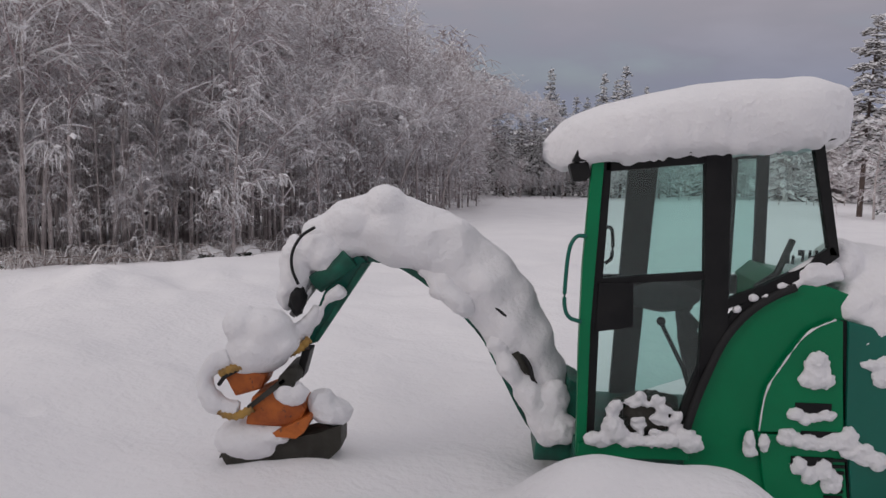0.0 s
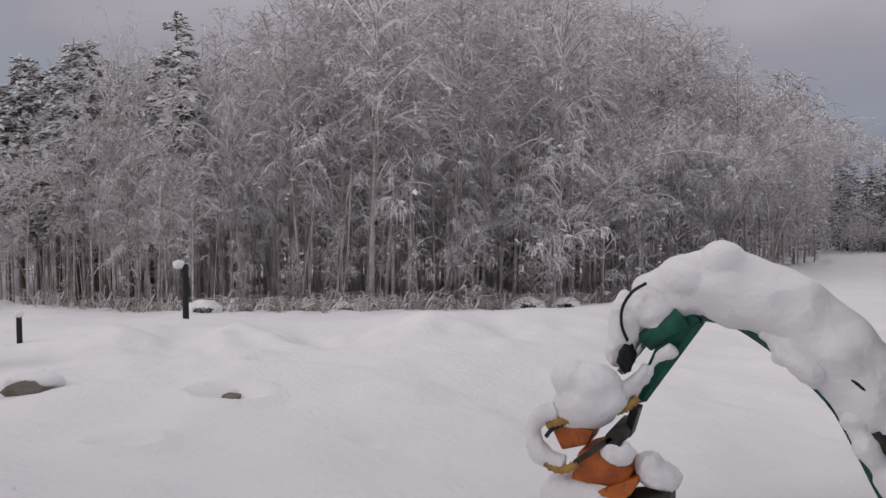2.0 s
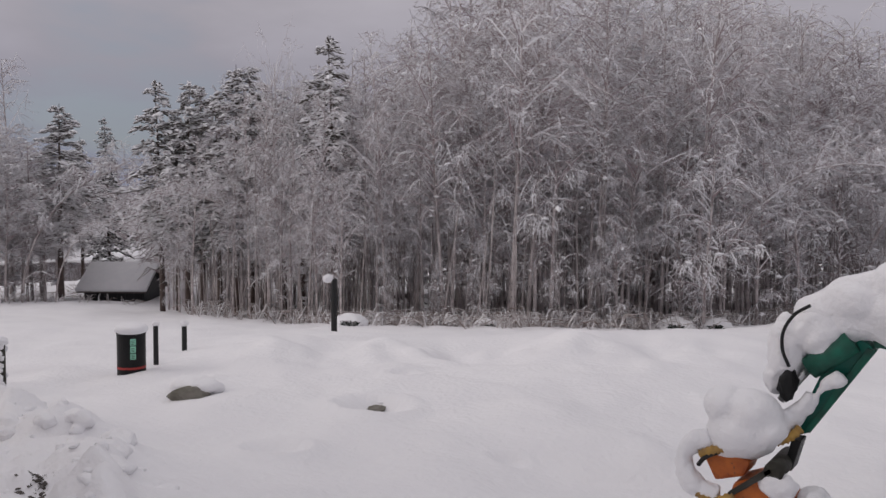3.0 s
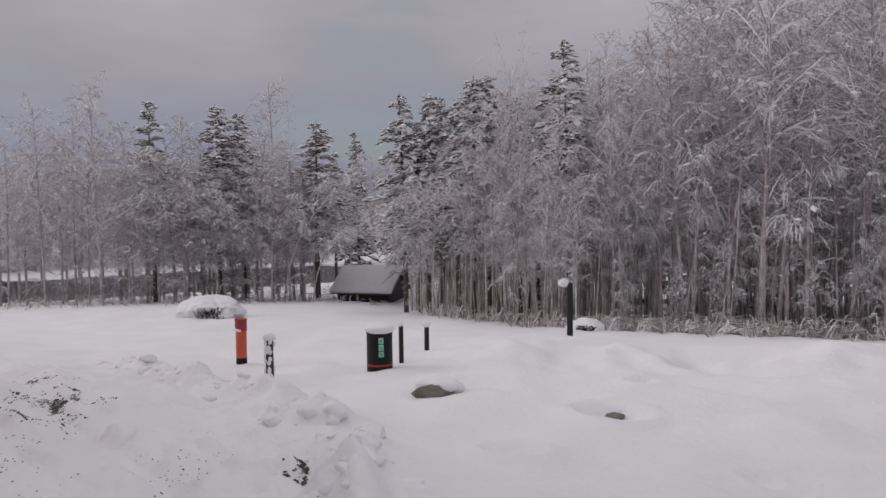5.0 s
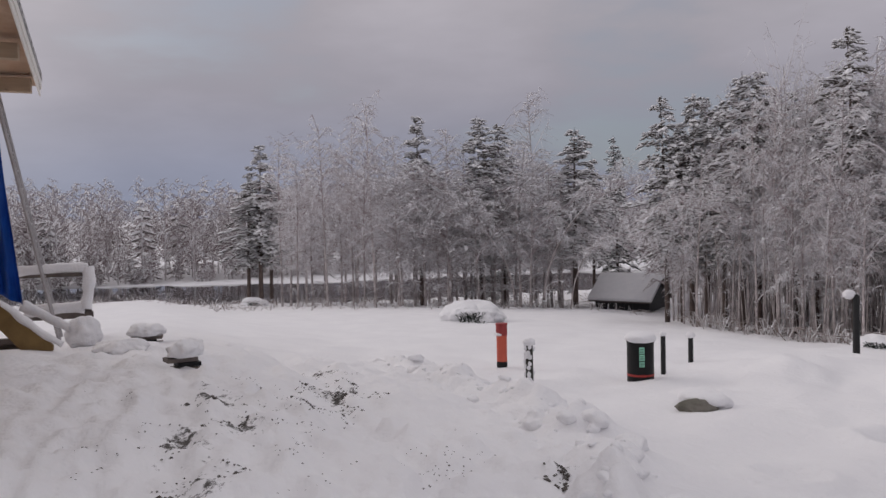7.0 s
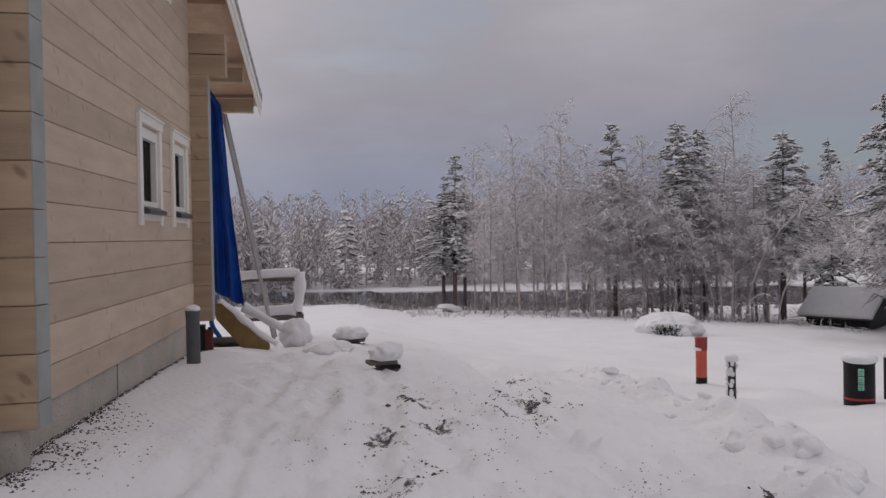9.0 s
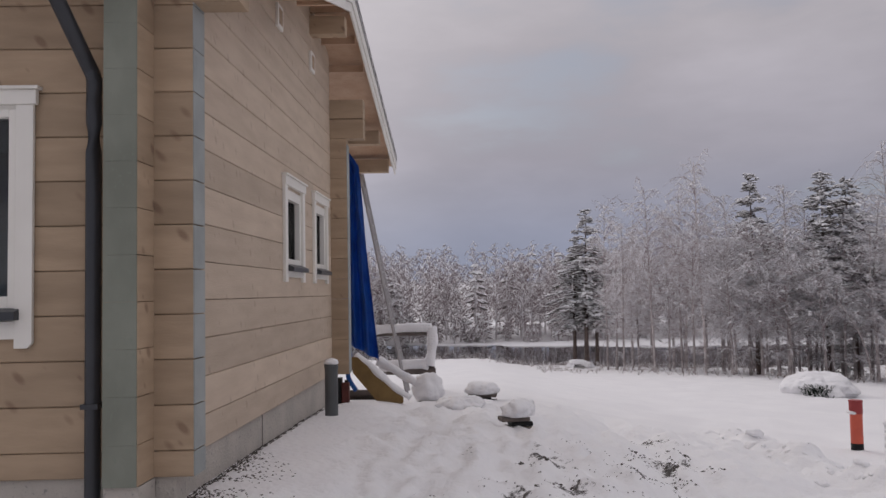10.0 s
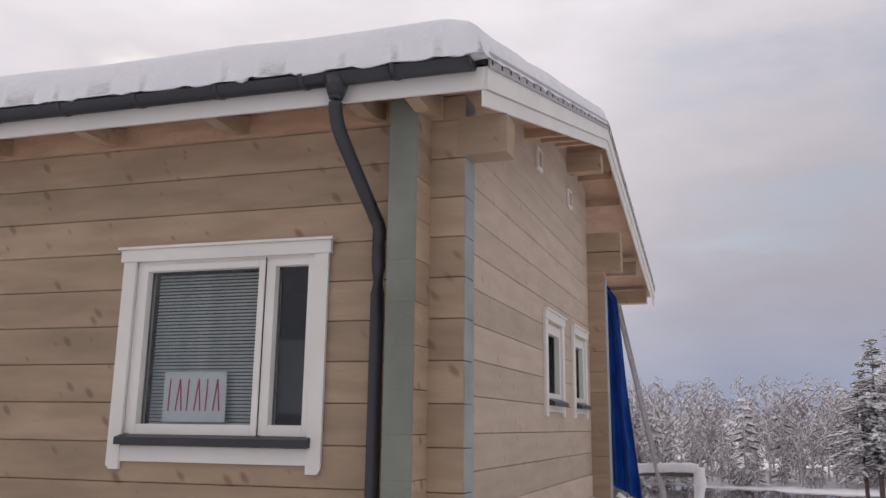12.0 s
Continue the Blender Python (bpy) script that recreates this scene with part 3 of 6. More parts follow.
hpart("plinth", box(FRONT - 0.02, FRONT + 0.22, GABLE - THICK, GABLE, -0.4, 0.318, 0.004), CONCRETE, "grey cast concrete plinth")
# roof: boarded underside, deck, steel edge
for x0, x1 in ((EAVE, RIDGE), (RIDGE, EAVE_FAR)):
    z0, z1 = under(x0), under(x1)
    hpart("roof_deck", prism(((x0, z0), (x1, z1), (x1, z1 + 0.10), (x0, z0 + 0.10)), -13.3, VERGE, "y"), RAW_PINE, "raw pine boarded roof underside")
    hpart("roof_sheet", prism(((x0 + 0.03 * (x0 > x1), z0 + 0.104), (x1, z1 + 0.104), (x1, z1 + 0.14), (x0 + 0.03 * (x0 > x1), z0 + 0.14)), -13.3, VERGE + 0.03, "y"), ROOFING)
    for (da, db, oy) in ((-0.16, -0.055, 0.022), (-0.05, 0.10, 0.040)):
        hpart("bargeboard", prism(((x0, z0 + da), (x1, z1 + da), (x1, z1 + db), (x0, z0 + db)), VERGE, VERGE + oy, "y"), WHITE, "white painted bargeboard")
    hpart("verge_flashing", prism(((x0, z0 + 0.09), (x1, z1 + 0.09), (x1, z1 + 0.195), (x0, z0 + 0.195)), VERGE + 0.041, VERGE + 0.052, "y"), ALU, "grey perforated steel verge strip")
    n = 46
    for i in range(n):
        t = (i + 0.5) / n
        x, zz = x0 + (x1 - x0) * t, z0 + (z1 - z0) * t
        if i % 2 == 0:
            hpart("screw", box(x - 0.012, x + 0.012, VERGE + 0.05, VERGE + 0.056, zz + 0.115, zz + 0.14), BLACK)
hpart("fascia", box(EAVE, EAVE + 0.025, -13.3, VERGE + 0.02, under(EAVE) - 0.055, under(EAVE) + 0.09, 0.004), WHITE, "white painted eaves board")
# rafter tails under the front eaves
yy = -2.35
while yy > -9.5:
    tail = prism(((FRONT + 0.02, under(FRONT) - 0.015), (FRONT + 0.02, under(FRONT) - 0.15), (FRONT + 0.22, under(FRONT) - 0.19), (EAVE - 0.01, under(EAVE) - 0.06), (EAVE - 0.01, under(EAVE) - 0.01)), yy - 0.05, yy + 0.05, "y")
    hpart("rafter", tail, LOG, "beige painted rafter tail")
    yy -= 1.05
hpart("rafter", prism(((FRONT + 0.02, under(FRONT) - 0.015), (FRONT + 0.02, under(FRONT) - 0.16), (FRONT + 0.25, under(FRONT) - 0.20), (EAVE - 0.01, under(EAVE) - 0.06), (EAVE - 0.01, under(EAVE) - 0.01)), -2.0, -1.9, "y"), LOG, "beige painted rafter tail")
hpart("soffit_board", box(FRONT, FRONT + 0.03, -13, -1.9, under(FRONT) - 0.17, under(FRONT) - 0.005), RAW_PINE, "raw pine board between the rafters")


# gutter: an open half round with brackets
def half_round(r, y0, y1, cx, cz, thick=0.006, n=12):
    bm = bmesh.new()
    rings = []
    for y in (y0, y1):
        outer = [bm.verts.new((cx + r * math.cos(math.pi + math.pi * k / n), y, cz + r * math.sin(math.pi + math.pi * k / n))) for k in range(n + 1)]
        inner = [bm.verts.new((cx + (r - thick) * math.cos(2 * math.pi - math.pi * k / n), y, cz + (r - thick) * math.sin(2 * math.pi - math.pi * k / n))) for k in range(n + 1)]
        rings.append(outer + inner)
    m = len(rings[0])
    for k in range(m):
        bm.faces.new((rings[0][k], rings[0][(k + 1) % m], rings[1][(k + 1) % m], rings[1][k]))
    bm.faces.new(rings[0])
    bm.faces.new(rings[1][::-1])
    return bm


GX, GZ = EAVE + 0.095, under(EAVE) + 0.105
gutter = hpart("gutter", half_round(0.068, -13.2, VERGE - 0.03, GX, GZ), DARK_METAL, "dark grey half-round steel gutter", smooth=True)
hpart("gutter_end", prism([(GX + 0.07 * math.cos(math.pi + math.pi * k / 10), GZ + 0.07 * math.sin(math.pi + math.pi * k / 10)) for k in range(11)], VERGE - 0.032, VERGE - 0.022, "y"), DARK_METAL)
yy = -2.02
while yy > -9:
    hpart("gutter_bracket", half_round(0.078, yy - 0.016, yy + 0.016, GX, GZ + 0.004, 0.009), DARK_METAL)
    yy -= 0.62
PY = -2.29
hpart("downpipe", tube(smooth_path([(GX, PY - 0.13, GZ - 0.03), (GX, PY - 0.13, GZ - 0.10), (GX - 0.004, PY - 0.128, GZ - 0.26), (GX - 0.06, PY - 0.10, GZ - 0.42), (-4.70, PY - 0.03, 2.80),
                                     (-4.745, PY, 2.69), (-4.75, PY, 2.55), (-4.75, PY, 1.2), (-4.75, PY, -0.2)], 7), 0.044, 16), DARK_METAL, "dark grey steel downpipe", smooth=True)
hpart("outlet", cylinder(GX, PY - 0.13, GZ - 0.14, GZ - 0.02, 0.05, 0.085), DARK_METAL, smooth=True)
for zz in (0.75,):
    hpart("pipe_clip", box(FRONT, -4.70, PY - 0.05, PY + 0.05, zz, zz + 0.03), DARK_METAL)


# ---- windows ----
def casing_foot(w, z0, z1):
    """Outline of an upright casing board, with its foot cut on the slant."""
    return ((0, z0 + 0.03), (w * 0.25, z0), (w, z0), (w, z1), (0, z1))


def front_window():
    y0, y1, z0, z1 = WIN
    f, h = 0.05, 0.048                              # frame and sash widths
    fx0, fx1 = FRONT - 0.10, FRONT + 0.006
    win = hpart("window", box(fx0, FRONT, y0, y0 + f + 0.02, z0, z1), WHITE, "white two-part timber window with a dark sill")
    for a, b, c, d in ((y1 - f, y1, z0, z1), (y0 + f + 0.02, y1 - f, z0, z0 + 0.075), (y0 + f + 0.02, y1 - f, z1 - f, z1), (-3.16, -3.135, z0 + 0.075, z1 - f)):
        hpart("window_frame", box(fx0, fx1, a, b, c, d, 0.004), WHITE, parent=win)
    for a, b in ((y0 + f + 0.02, -3.165), (-3.132, y1 - f)):
        for q in ((a, a + h, z0 + 0.075, z1 - f), (b - h, b, z0 + 0.075, z1 - f), (a + h, b - h, z0 + 0.075, z0 + 0.15), (a + h, b - h, z1 - f - h, z1 - f)):
            hpart("sash", box(fx0 + 0.02, fx1 + 0.012, *q, 0.005), WHITE, parent=win)
        for q in ((a + h, a + h + 0.008, z0 + 0.15, z1 - f - h), (b - h - 0.008, b - h, z0 + 0.15, z1 - f - h), (a + h + 0.008, b - h - 0.008, z1 - f - h - 0.008, z1 - f - h)):
            hpart("gasket", box(FRONT - 0.044, FRONT - 0.036, *q), PIPE_GREY, "grey glazing gasket", parent=win)
        pane = hpart("pane", box(FRONT - 0.05, FRONT - 0.045, a + h - 0.005, b - h + 0.005, z0 + 0.145, z1 - f - h + 0.005), HOUSE_GLASS, "clear window pane", parent=win)
        pane.visible_shadow = False
    hpart("window_gap", box(FRONT - 0.02, FRONT + 0.010, -3.167, -3.160, z0 + 0.08, z1 - 0.03), BLACK, parent=win)
    left, right, w = -4.305, -2.685, 0.105          # outer edges of the casing
    hpart("casing", prism([(left + a, b) for a, b in casing_foot(w, 1.10, 2.56)], FRONT + 0.007, FRONT + 0.034, "x", 0.004), WHITE, parent=win)
    hpart("casing", prism([(right - a, b) for a, b in casing_foot(w, 1.10, 2.56)], FRONT + 0.007, FRONT + 0.034, "x", 0.004), WHITE, parent=win)
    hpart("casing", box(FRONT + 0.007, FRONT + 0.045, left - 0.02, right + 0.02, 2.56, 2.65, 0.006), WHITE, parent=win)
    hpart("drip_cap", box(FRONT, FRONT + 0.065, left - 0.04, right + 0.04, 2.65, 2.67, 0.004), WHITE, parent=win)
    hpart("casing", box(FRONT, FRONT + 0.028, left + w, right - w, 1.155, 1.262, 0.004), WHITE, parent=win)
    hpart("window_sill", prism(((FRONT, 1.345), (FRONT + 0.085, 1.318), (FRONT + 0.085, 1.268), (FRONT, 1.268)), left + 0.09, right - 0.075, "y", 0.004), DARK_METAL, "dark grey steel window sill", parent=win)
    # blind inside
    blind = tagged(new("venetian_blind"), "grey venetian blind hanging closed behind the window", "blind")
    blind.location = (FRONT - 0.12 - SKEW * (-3.65 - GABLE), -3.65, z1)
    blind.rotation_euler = (0, 0, math.atan(SKEW))
    zz = z0 + 0.13
    slat = None
    while zz < z1 - 0.10:
        if slat is None:
            b = box(-0.012, 0.012, -0.45, 0.44, -0.0015, 0.0015)
            bmesh.ops.rotate(b, verts=b.verts, cent=(0, 0, 0), matrix=Matrix.Rotation(radians(44), 3, "Y"))
            slat = part("slat", b, BLIND, blind)
            one = slat
        else:
            one = new("slat", slat.data)
            one.parent = blind
        one.location = (0, 0, zz - z1)
        zz += 0.0245
    # flat dark plate: shade over the blind's narrow part, put into its colour
    one = part("slat", box(-0.012, 0.012, 0.50, 0.80, -1.10, -0.60), ROOM, blind, "dark plate for the shaded blind in the narrow sash")
    # card in the window
    b = box(FRONT - 0.060, FRONT - 0.057, -3.95, -3.455, 1.425, 1.770)
    skew(b)
    card = tagged(link_mesh("sign", b, PAPER, False), "white card with red hand-painted lettering in the window", "sign")
    x, s = FRONT - 0.0565, bmesh.new()
    strokes = []
    for i in range(6):
        a = -3.925 + 0.074 * i
        strokes += [((a + 0.004, 1.50), (a + 0.03, 1.72)), ((a + 0.052, 1.50), (a + 0.03, 1.72))] if i % 2 else [((a + 0.02, 1.50), (a + 0.026, 1.72))]
    for (ya, za), (yb, zb) in strokes:
        w = 0.006
        vs = [s.verts.new((x, ya - w, za)), s.verts.new((x, ya + w, za)), s.verts.new((x, yb + w, zb)), s.verts.new((x, yb - w, zb))]
        s.faces.new(vs)
    skew(s)
    part("lettering", s, INK, card, "red painted strokes")


front_window()


def gable_window(x0, x1, z0, z1):
    win = hpart("window", box(x0, x0 + 0.08, GABLE - 0.10, GABLE + 0.004, z0, z1), WHITE, "small white timber window")
    for q in ((x1 - 0.08, x1, z0, z1), (x0 + 0.08, x1 - 0.08, z0, z0 + 0.10), (x0 + 0.08, x1 - 0.08, z1 - 0.10, z1)):
        hpart("window_frame", box(q[0], q[1], GABLE - 0.10, GABLE + 0.004, q[2], q[3], 0.004), WHITE, parent=win)
    pane = hpart("pane", box(x0 + 0.08, x1 - 0.08, GABLE - 0.055, GABLE - 0.05, z0 + 0.1, z1 - 0.1), DIMMED_GLASS, "clear window pane", parent=win)
    pane.visible_shadow = False
    # dark sheet added behind the pane for the unlit inside
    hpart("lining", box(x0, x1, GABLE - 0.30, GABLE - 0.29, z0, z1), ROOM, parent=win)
    w = 0.11
    for a, b in ((x0 - w + 0.02, x0 + 0.02), (x1 - 0.02, x1 + w - 0.02)):
        hpart("casing", box(a, b, GABLE, GABLE + 0.032, z0 - 0.14, z1 + 0.03, 0.004), WHITE, parent=win)
    hpart("casing", box(x0 - w, x1 + w, GABLE, GABLE + 0.042, z1 + 0.03, z1 + 0.12, 0.004), WHITE, parent=win)
    hpart("casing", box(x0, x1, GABLE, GABLE + 0.028, z0 - 0.09, z0 - 0.01, 0.004), WHITE, parent=win)
    hpart("drip_cap", box(x0 - w - 0.02, x1 + w + 0.02, GABLE, GABLE + 0.06, z1 + 0.12, z1 + 0.14, 0.003), WHITE, parent=win)
    hpart("window_sill", prism(((GABLE, z0 + 0.05), (GABLE + 0.09, z0 + 0.01), (GABLE + 0.09, z0 - 0.03), (GABLE, z0 - 0.03)), x0 + 0.01, x1 - 0.01, "x", 0.003), DARK_METAL, "dark grey steel window sill", parent=win)


for q in SMALL:
    gable_window(*q)
for xx, zz in ((-8.0, 4.05), (-9.62, 4.05)):
    grille = hpart("vent", box(xx - 0.11, xx + 0.11, GABLE, GABLE + 0.03, zz, zz + 0.24, 0.006), WHITE, "white wall vent")
    hpart("vent_opening", box(xx - 0.07, xx + 0.07, GABLE + 0.028, GABLE + 0.033, zz + 0.04, zz + 0.20), LOG, parent=grille)


# snow on the roof
def roof_snow():
    bm = bmesh.new()
    xs = [EAVE + 0.17 - i * 0.075 for i in range(140)]
    xs = [x for x in xs if x > EAVE_FAR - 0.05]
    ys = [VERGE + 0.06 - 0.07 * i for i in range(100)] + [-8.6, -9.5, -11, -13.2]
    top, bot = {}, {}
    for i, x in enumerate(xs):
        for j, y in enumerate(ys):
            edge = min(1.0, (EAVE + 0.17 - x) / 0.22, (VERGE + 0.06 - y) / 0.20)
            edge = math.sqrt(max(0.0, 1 - (1 - max(0.0, edge)) ** 2))
            base = under(min(x, EAVE)) + 0.145
            thick = 0.31 - 0.04 * step(-1.75, -1.55, y) + 0.03 * noise.noise(Vector((x, y, 0)) * 1.3)
            low = 0.035 * noise.noise(Vector((x * 9, y * 9, 0))) + 0.02 * noise.noise(Vector((x * 25, y * 25, 2)))
            sag = 0.03 * step(EAVE + 0.0, EAVE + 0.17, x)
            top[i, j] = bm.verts.new((x, y, base + thick * edge - sag))
            bot[i, j] = bm.verts.new((x, y, base - sag + (low if x > EAVE - 0.02 or j < 2 else 0)))
    for i in range(len(xs) - 1):
        for j in range(len(ys) - 1):
            bm.faces.new((top[i, j], top[i + 1, j], top[i + 1, j + 1], top[i, j + 1]))
            bm.faces.new((bot[i, j], bot[i, j + 1], bot[i + 1, j + 1], bot[i + 1, j]))
    for i in range(len(xs) - 1):
        bm.faces.new((top[i, 0], bot[i, 0], bot[i + 1, 0], top[i + 1, 0]))
    for j in range(len(ys) - 1):
        bm.faces.new((top[0, j], top[0, j + 1], bot[0, j + 1], bot[0, j]))
    skew(bm)
    tagged(link_mesh("roof_snow", bm, SNOW), "thick white snow lying on the house roof", "snow")


roof_snow()


# ---- light mesh helpers ----
def stick(verts, faces, pts, radii, sides=3):
    """Adds a thin tapered stem along the points to plain lists."""
    base = len(verts)
    for i, p in enumerate(pts):
        d = (pts[min(i + 1, len(pts) - 1)] - pts[max(i - 1, 0)])
        d = d.normalized() if d.length > 1e-6 else Vector((0, 0, 1))
        s = d.cross(Vector((0.31, 0.17, 1)))
        s = s.normalized() if s.length > 1e-3 else Vector((1, 0, 0))
        u = s.cross(d)
        for k in range(sides):
            a = 2 * math.pi * k / sides + 0.5236
            verts.append(p + (s * math.cos(a) + u * math.sin(a)) * radii[i])
    for i in range(len(pts) - 1):
        for k in range(sides):
            a, b = base + i * sides + k, base + i * sides + (k + 1) % sides
            faces.append((a, b, b + sides, a + sides))


def plain_mesh(name, verts, faces, mat, smooth=False):
    me = bpy.data.meshes.new(name)
    me.from_pydata([tuple(v) for v in verts], [], faces)
    if smooth:
        me.polygons.foreach_set("use_smooth", [True] * len(me.polygons))
    me.materials.append(mat)
    return me


def blob(verts, faces, c, r, rng, stretch=(1.3, 1.3, 0.7), d=None):
    """A small uneven clump with eight faces."""
    base = len(verts)
    ax = (d or Vector((rng.uniform(-1, 1), rng.uniform(-1, 1), rng.uniform(-0.3, 0.3)))).normalized()
    sd = ax.cross(Vector((0, 0, 1)))
    sd = sd.normalized() if sd.length > 1e-3 else Vector((1, 0, 0))
    up = sd.cross(ax)
    for a, s in ((ax, stretch[0]), (sd, stretch[1]), (-ax, stretch[0]), (-sd, stretch[1]), (up, stretch[2]), (-up, stretch[2])):
        verts.append(c + a * (r * s * rng.uniform(0.7, 1.3)))
    for i in range(4):
        j = (i + 1) % 4
        faces.append((base + i, base + j, base + 4))
        faces.append((base + j, base + i, base + 5))




# ---- digger ----
SIDE, OTHER = 4.35, 5.33                    # near and far sides of the cab, in y
digger = thing("mini_excavator", "green compact excavator with cab, half buried in fresh snow", "excavator", (1.2, 4.8, -0.5))


def dpart(name, bm, mat, label="", parent=None, smooth=False):
    """A part of the digger, built in world coordinates."""
    bmesh.ops.translate(bm, verts=bm.verts, vec=(-1.2, -4.8, 0.5))
    return part(name, bm, mat, parent or digger, label, smooth)


def arc(points, steps=8):
    return [(p.x, p.z) for p in smooth_path([(a, 0, b) for a, b in points], steps)]


HOOD = arc([(1.095, -0.26), (1.105, -0.16), (1.165, 0.06), (1.285, 0.355), (1.46, 0.545), (1.69, 0.645), (1.90, 0.60), (2.15, 0.47), (2.40, 0.25), (2.52, -0.1)], 7)
hood = dpart("engine_hood", prism(HOOD + [(2.55, -0.62), (1.12, -0.62)], SIDE + 0.01, SIDE + 0.16, "y", 0.006), GREEN, "glossy green rounded engine hood")
dpart("hood_top", prism(((1.62, -0.62), (1.60, 0.56), (1.69, 0.64), (1.90, 0.595), (2.15, 0.465), (2.40, 0.245), (2.54, -0.62)), SIDE + 0.155, OTHER + 0.02, "y", 0.01), GREEN, parent=hood)
PANEL = arc([(1.475, -0.16), (1.50, 0.06), (1.585, 0.23), (1.69, 0.385), (1.83, 0.465)], 6)
dpart("side_panel", prism(PANEL + [(1.875, 0.46), (1.905, 0.05), (1.925, -0.16)], SIDE - 0.025, SIDE + 0.02, "y", 0.008), GREEN, "green service panel", hood)
dpart("lower_panel", prism(((1.475, -0.175), (1.928, -0.175), (1.99, -0.62), (1.56, -0.62)), SIDE - 0.02, SIDE + 0.02, "y", 0.008), GREEN, "green louvred panel", hood)
dpart("rear_panel", prism(((1.90, 0.46), (2.2, 0.40), (2.45, 0.18), (2.52, -0.6), (2.005, -0.6), (1.935, -0.1)), SIDE - 0.03, SIDE + 0.02, "y", 0.01), TEAL, "teal green rear panel", hood)
dpart("panel_gap", prism(((1.877, 0.46), (1.897, 0.46), (2.003, -0.6), (1.988, -0.6)), SIDE - 0.012, SIDE + 0.02, "y"), BLACK, parent=hood)
for i, (x0, x1, z0, z1) in enumerate(((1.70, 1.84, 0.10, 0.16), (1.66, 1.85, -0.06, 0.01), (1.70, 1.90, -0.20, -0.145), (1.66, 1.88, -0.36, -0.29))):
    vent = dpart("air_vent", box(x0, x1, SIDE - 0.032, SIDE - 0.02, z0, z1, 0.004), BLACK, "black air intake", hood)
for i in range(7):
    dpart("louvre", box(1.85, 1.945, SIDE - 0.034, SIDE - 0.018, -0.52 + 0.035 * i, -0.505 + 0.035 * i), BLACK, parent=hood)
dpart("hood_seal", tube([(a, SIDE - 0.004, b) for a, b in HOOD[:34]], 0.024, 8), RUBBER, "black rubber seal", hood, True)
dpart("fender_trim", prism([(a - 0.055, b + 0.02) for a, b in HOOD[:33]] + [(a + 0.01, b) for a, b in HOOD[:33][::-1]], SIDE + 0.004, SIDE + 0.05, "y"), BLACK, "black cab edge", hood)
dpart("platform", box(0.50, 2.5, SIDE + 0.03, OTHER, -0.60, -0.27, 0.02), GREEN_OLD, "green steel platform")
dpart("step_plate", prism(((0.51, -0.34), (0.52, -0.265), (1.10, -0.23), (1.12, -0.34)), SIDE - 0.03, SIDE + 0.06, "y", 0.006), GREEN, "green door step")
dpart("turntable", cylinder(1.3, 4.85, -0.95, -0.55, 0.42), STEEL, "dark steel turntable buried in snow")
cab = dpart("cab", prism(((0.42, 1.262), (1.70, 1.392), (1.76, 1.41), (1.74, 1.46), (0.45, 1.34)), SIDE - 0.05, OTHER + 0.06, "y", 0.012), BLACK, "operator's cab with green-tinted glass")


def bar(points, y0=SIDE, y1=SIDE + 0.05, mat=BLACK, name="cab_frame", label=""):
    return dpart(name, prism(points, y0, y1, "y", 0.006), mat, label, cab)


bar(((0.508, -0.345), (0.562, -0.25), (0.556, 0.4), (0.592, 1.285), (0.527, 1.262), (0.500, 0.7), (0.498, 0.3)), SIDE - 0.015, SIDE + 0.05, GREEN, "front_post", "bright green front post")
bar(((0.560, -0.25), (0.605, -0.25), (0.605, 0.4), (0.634, 1.285), (0.590, 1.28), (0.556, 0.4)))
bar(((0.60, 1.215), (1.25, 1.285), (1.25, 1.37), (0.60, 1.29)))
bar(((1.112, 1.35), (1.248, 1.36), (1.285, 0.40), (1.20, 0.22), (1.145, 0.12), (1.150, 0.6)), SIDE - 0.008, SIDE + 0.06, BLACK, "door_post", "black centre post")
bar(((0.605, 0.615), (1.16, 0.655), (1.16, 0.70), (0.605, 0.645)))
bar(((0.585, 0.355), (0.785, 0.385), (0.775, 0.63), (0.59, 0.625)), SIDE - 0.012, SIDE + 0.05, BLACK, "door_lock", "black door lock plate")
bar(((0.60, -0.255), (1.08, -0.235), (1.08, -0.20), (0.60, -0.215)))
bar(((1.66, 1.385), (1.715, 1.40), (1.84, 0.80), (1.785, 0.80)))
bar(((1.25, 1.33), (1.70, 1.37), (1.70, 1.41), (1.25, 1.37)))
bar(((1.28, 0.50), (1.46, 0.58), (1.70, 0.68), (1.84, 0.80), (1.80, 0.86), (1.66, 0.735), (1.44, 0.625), (1.27, 0.555)))
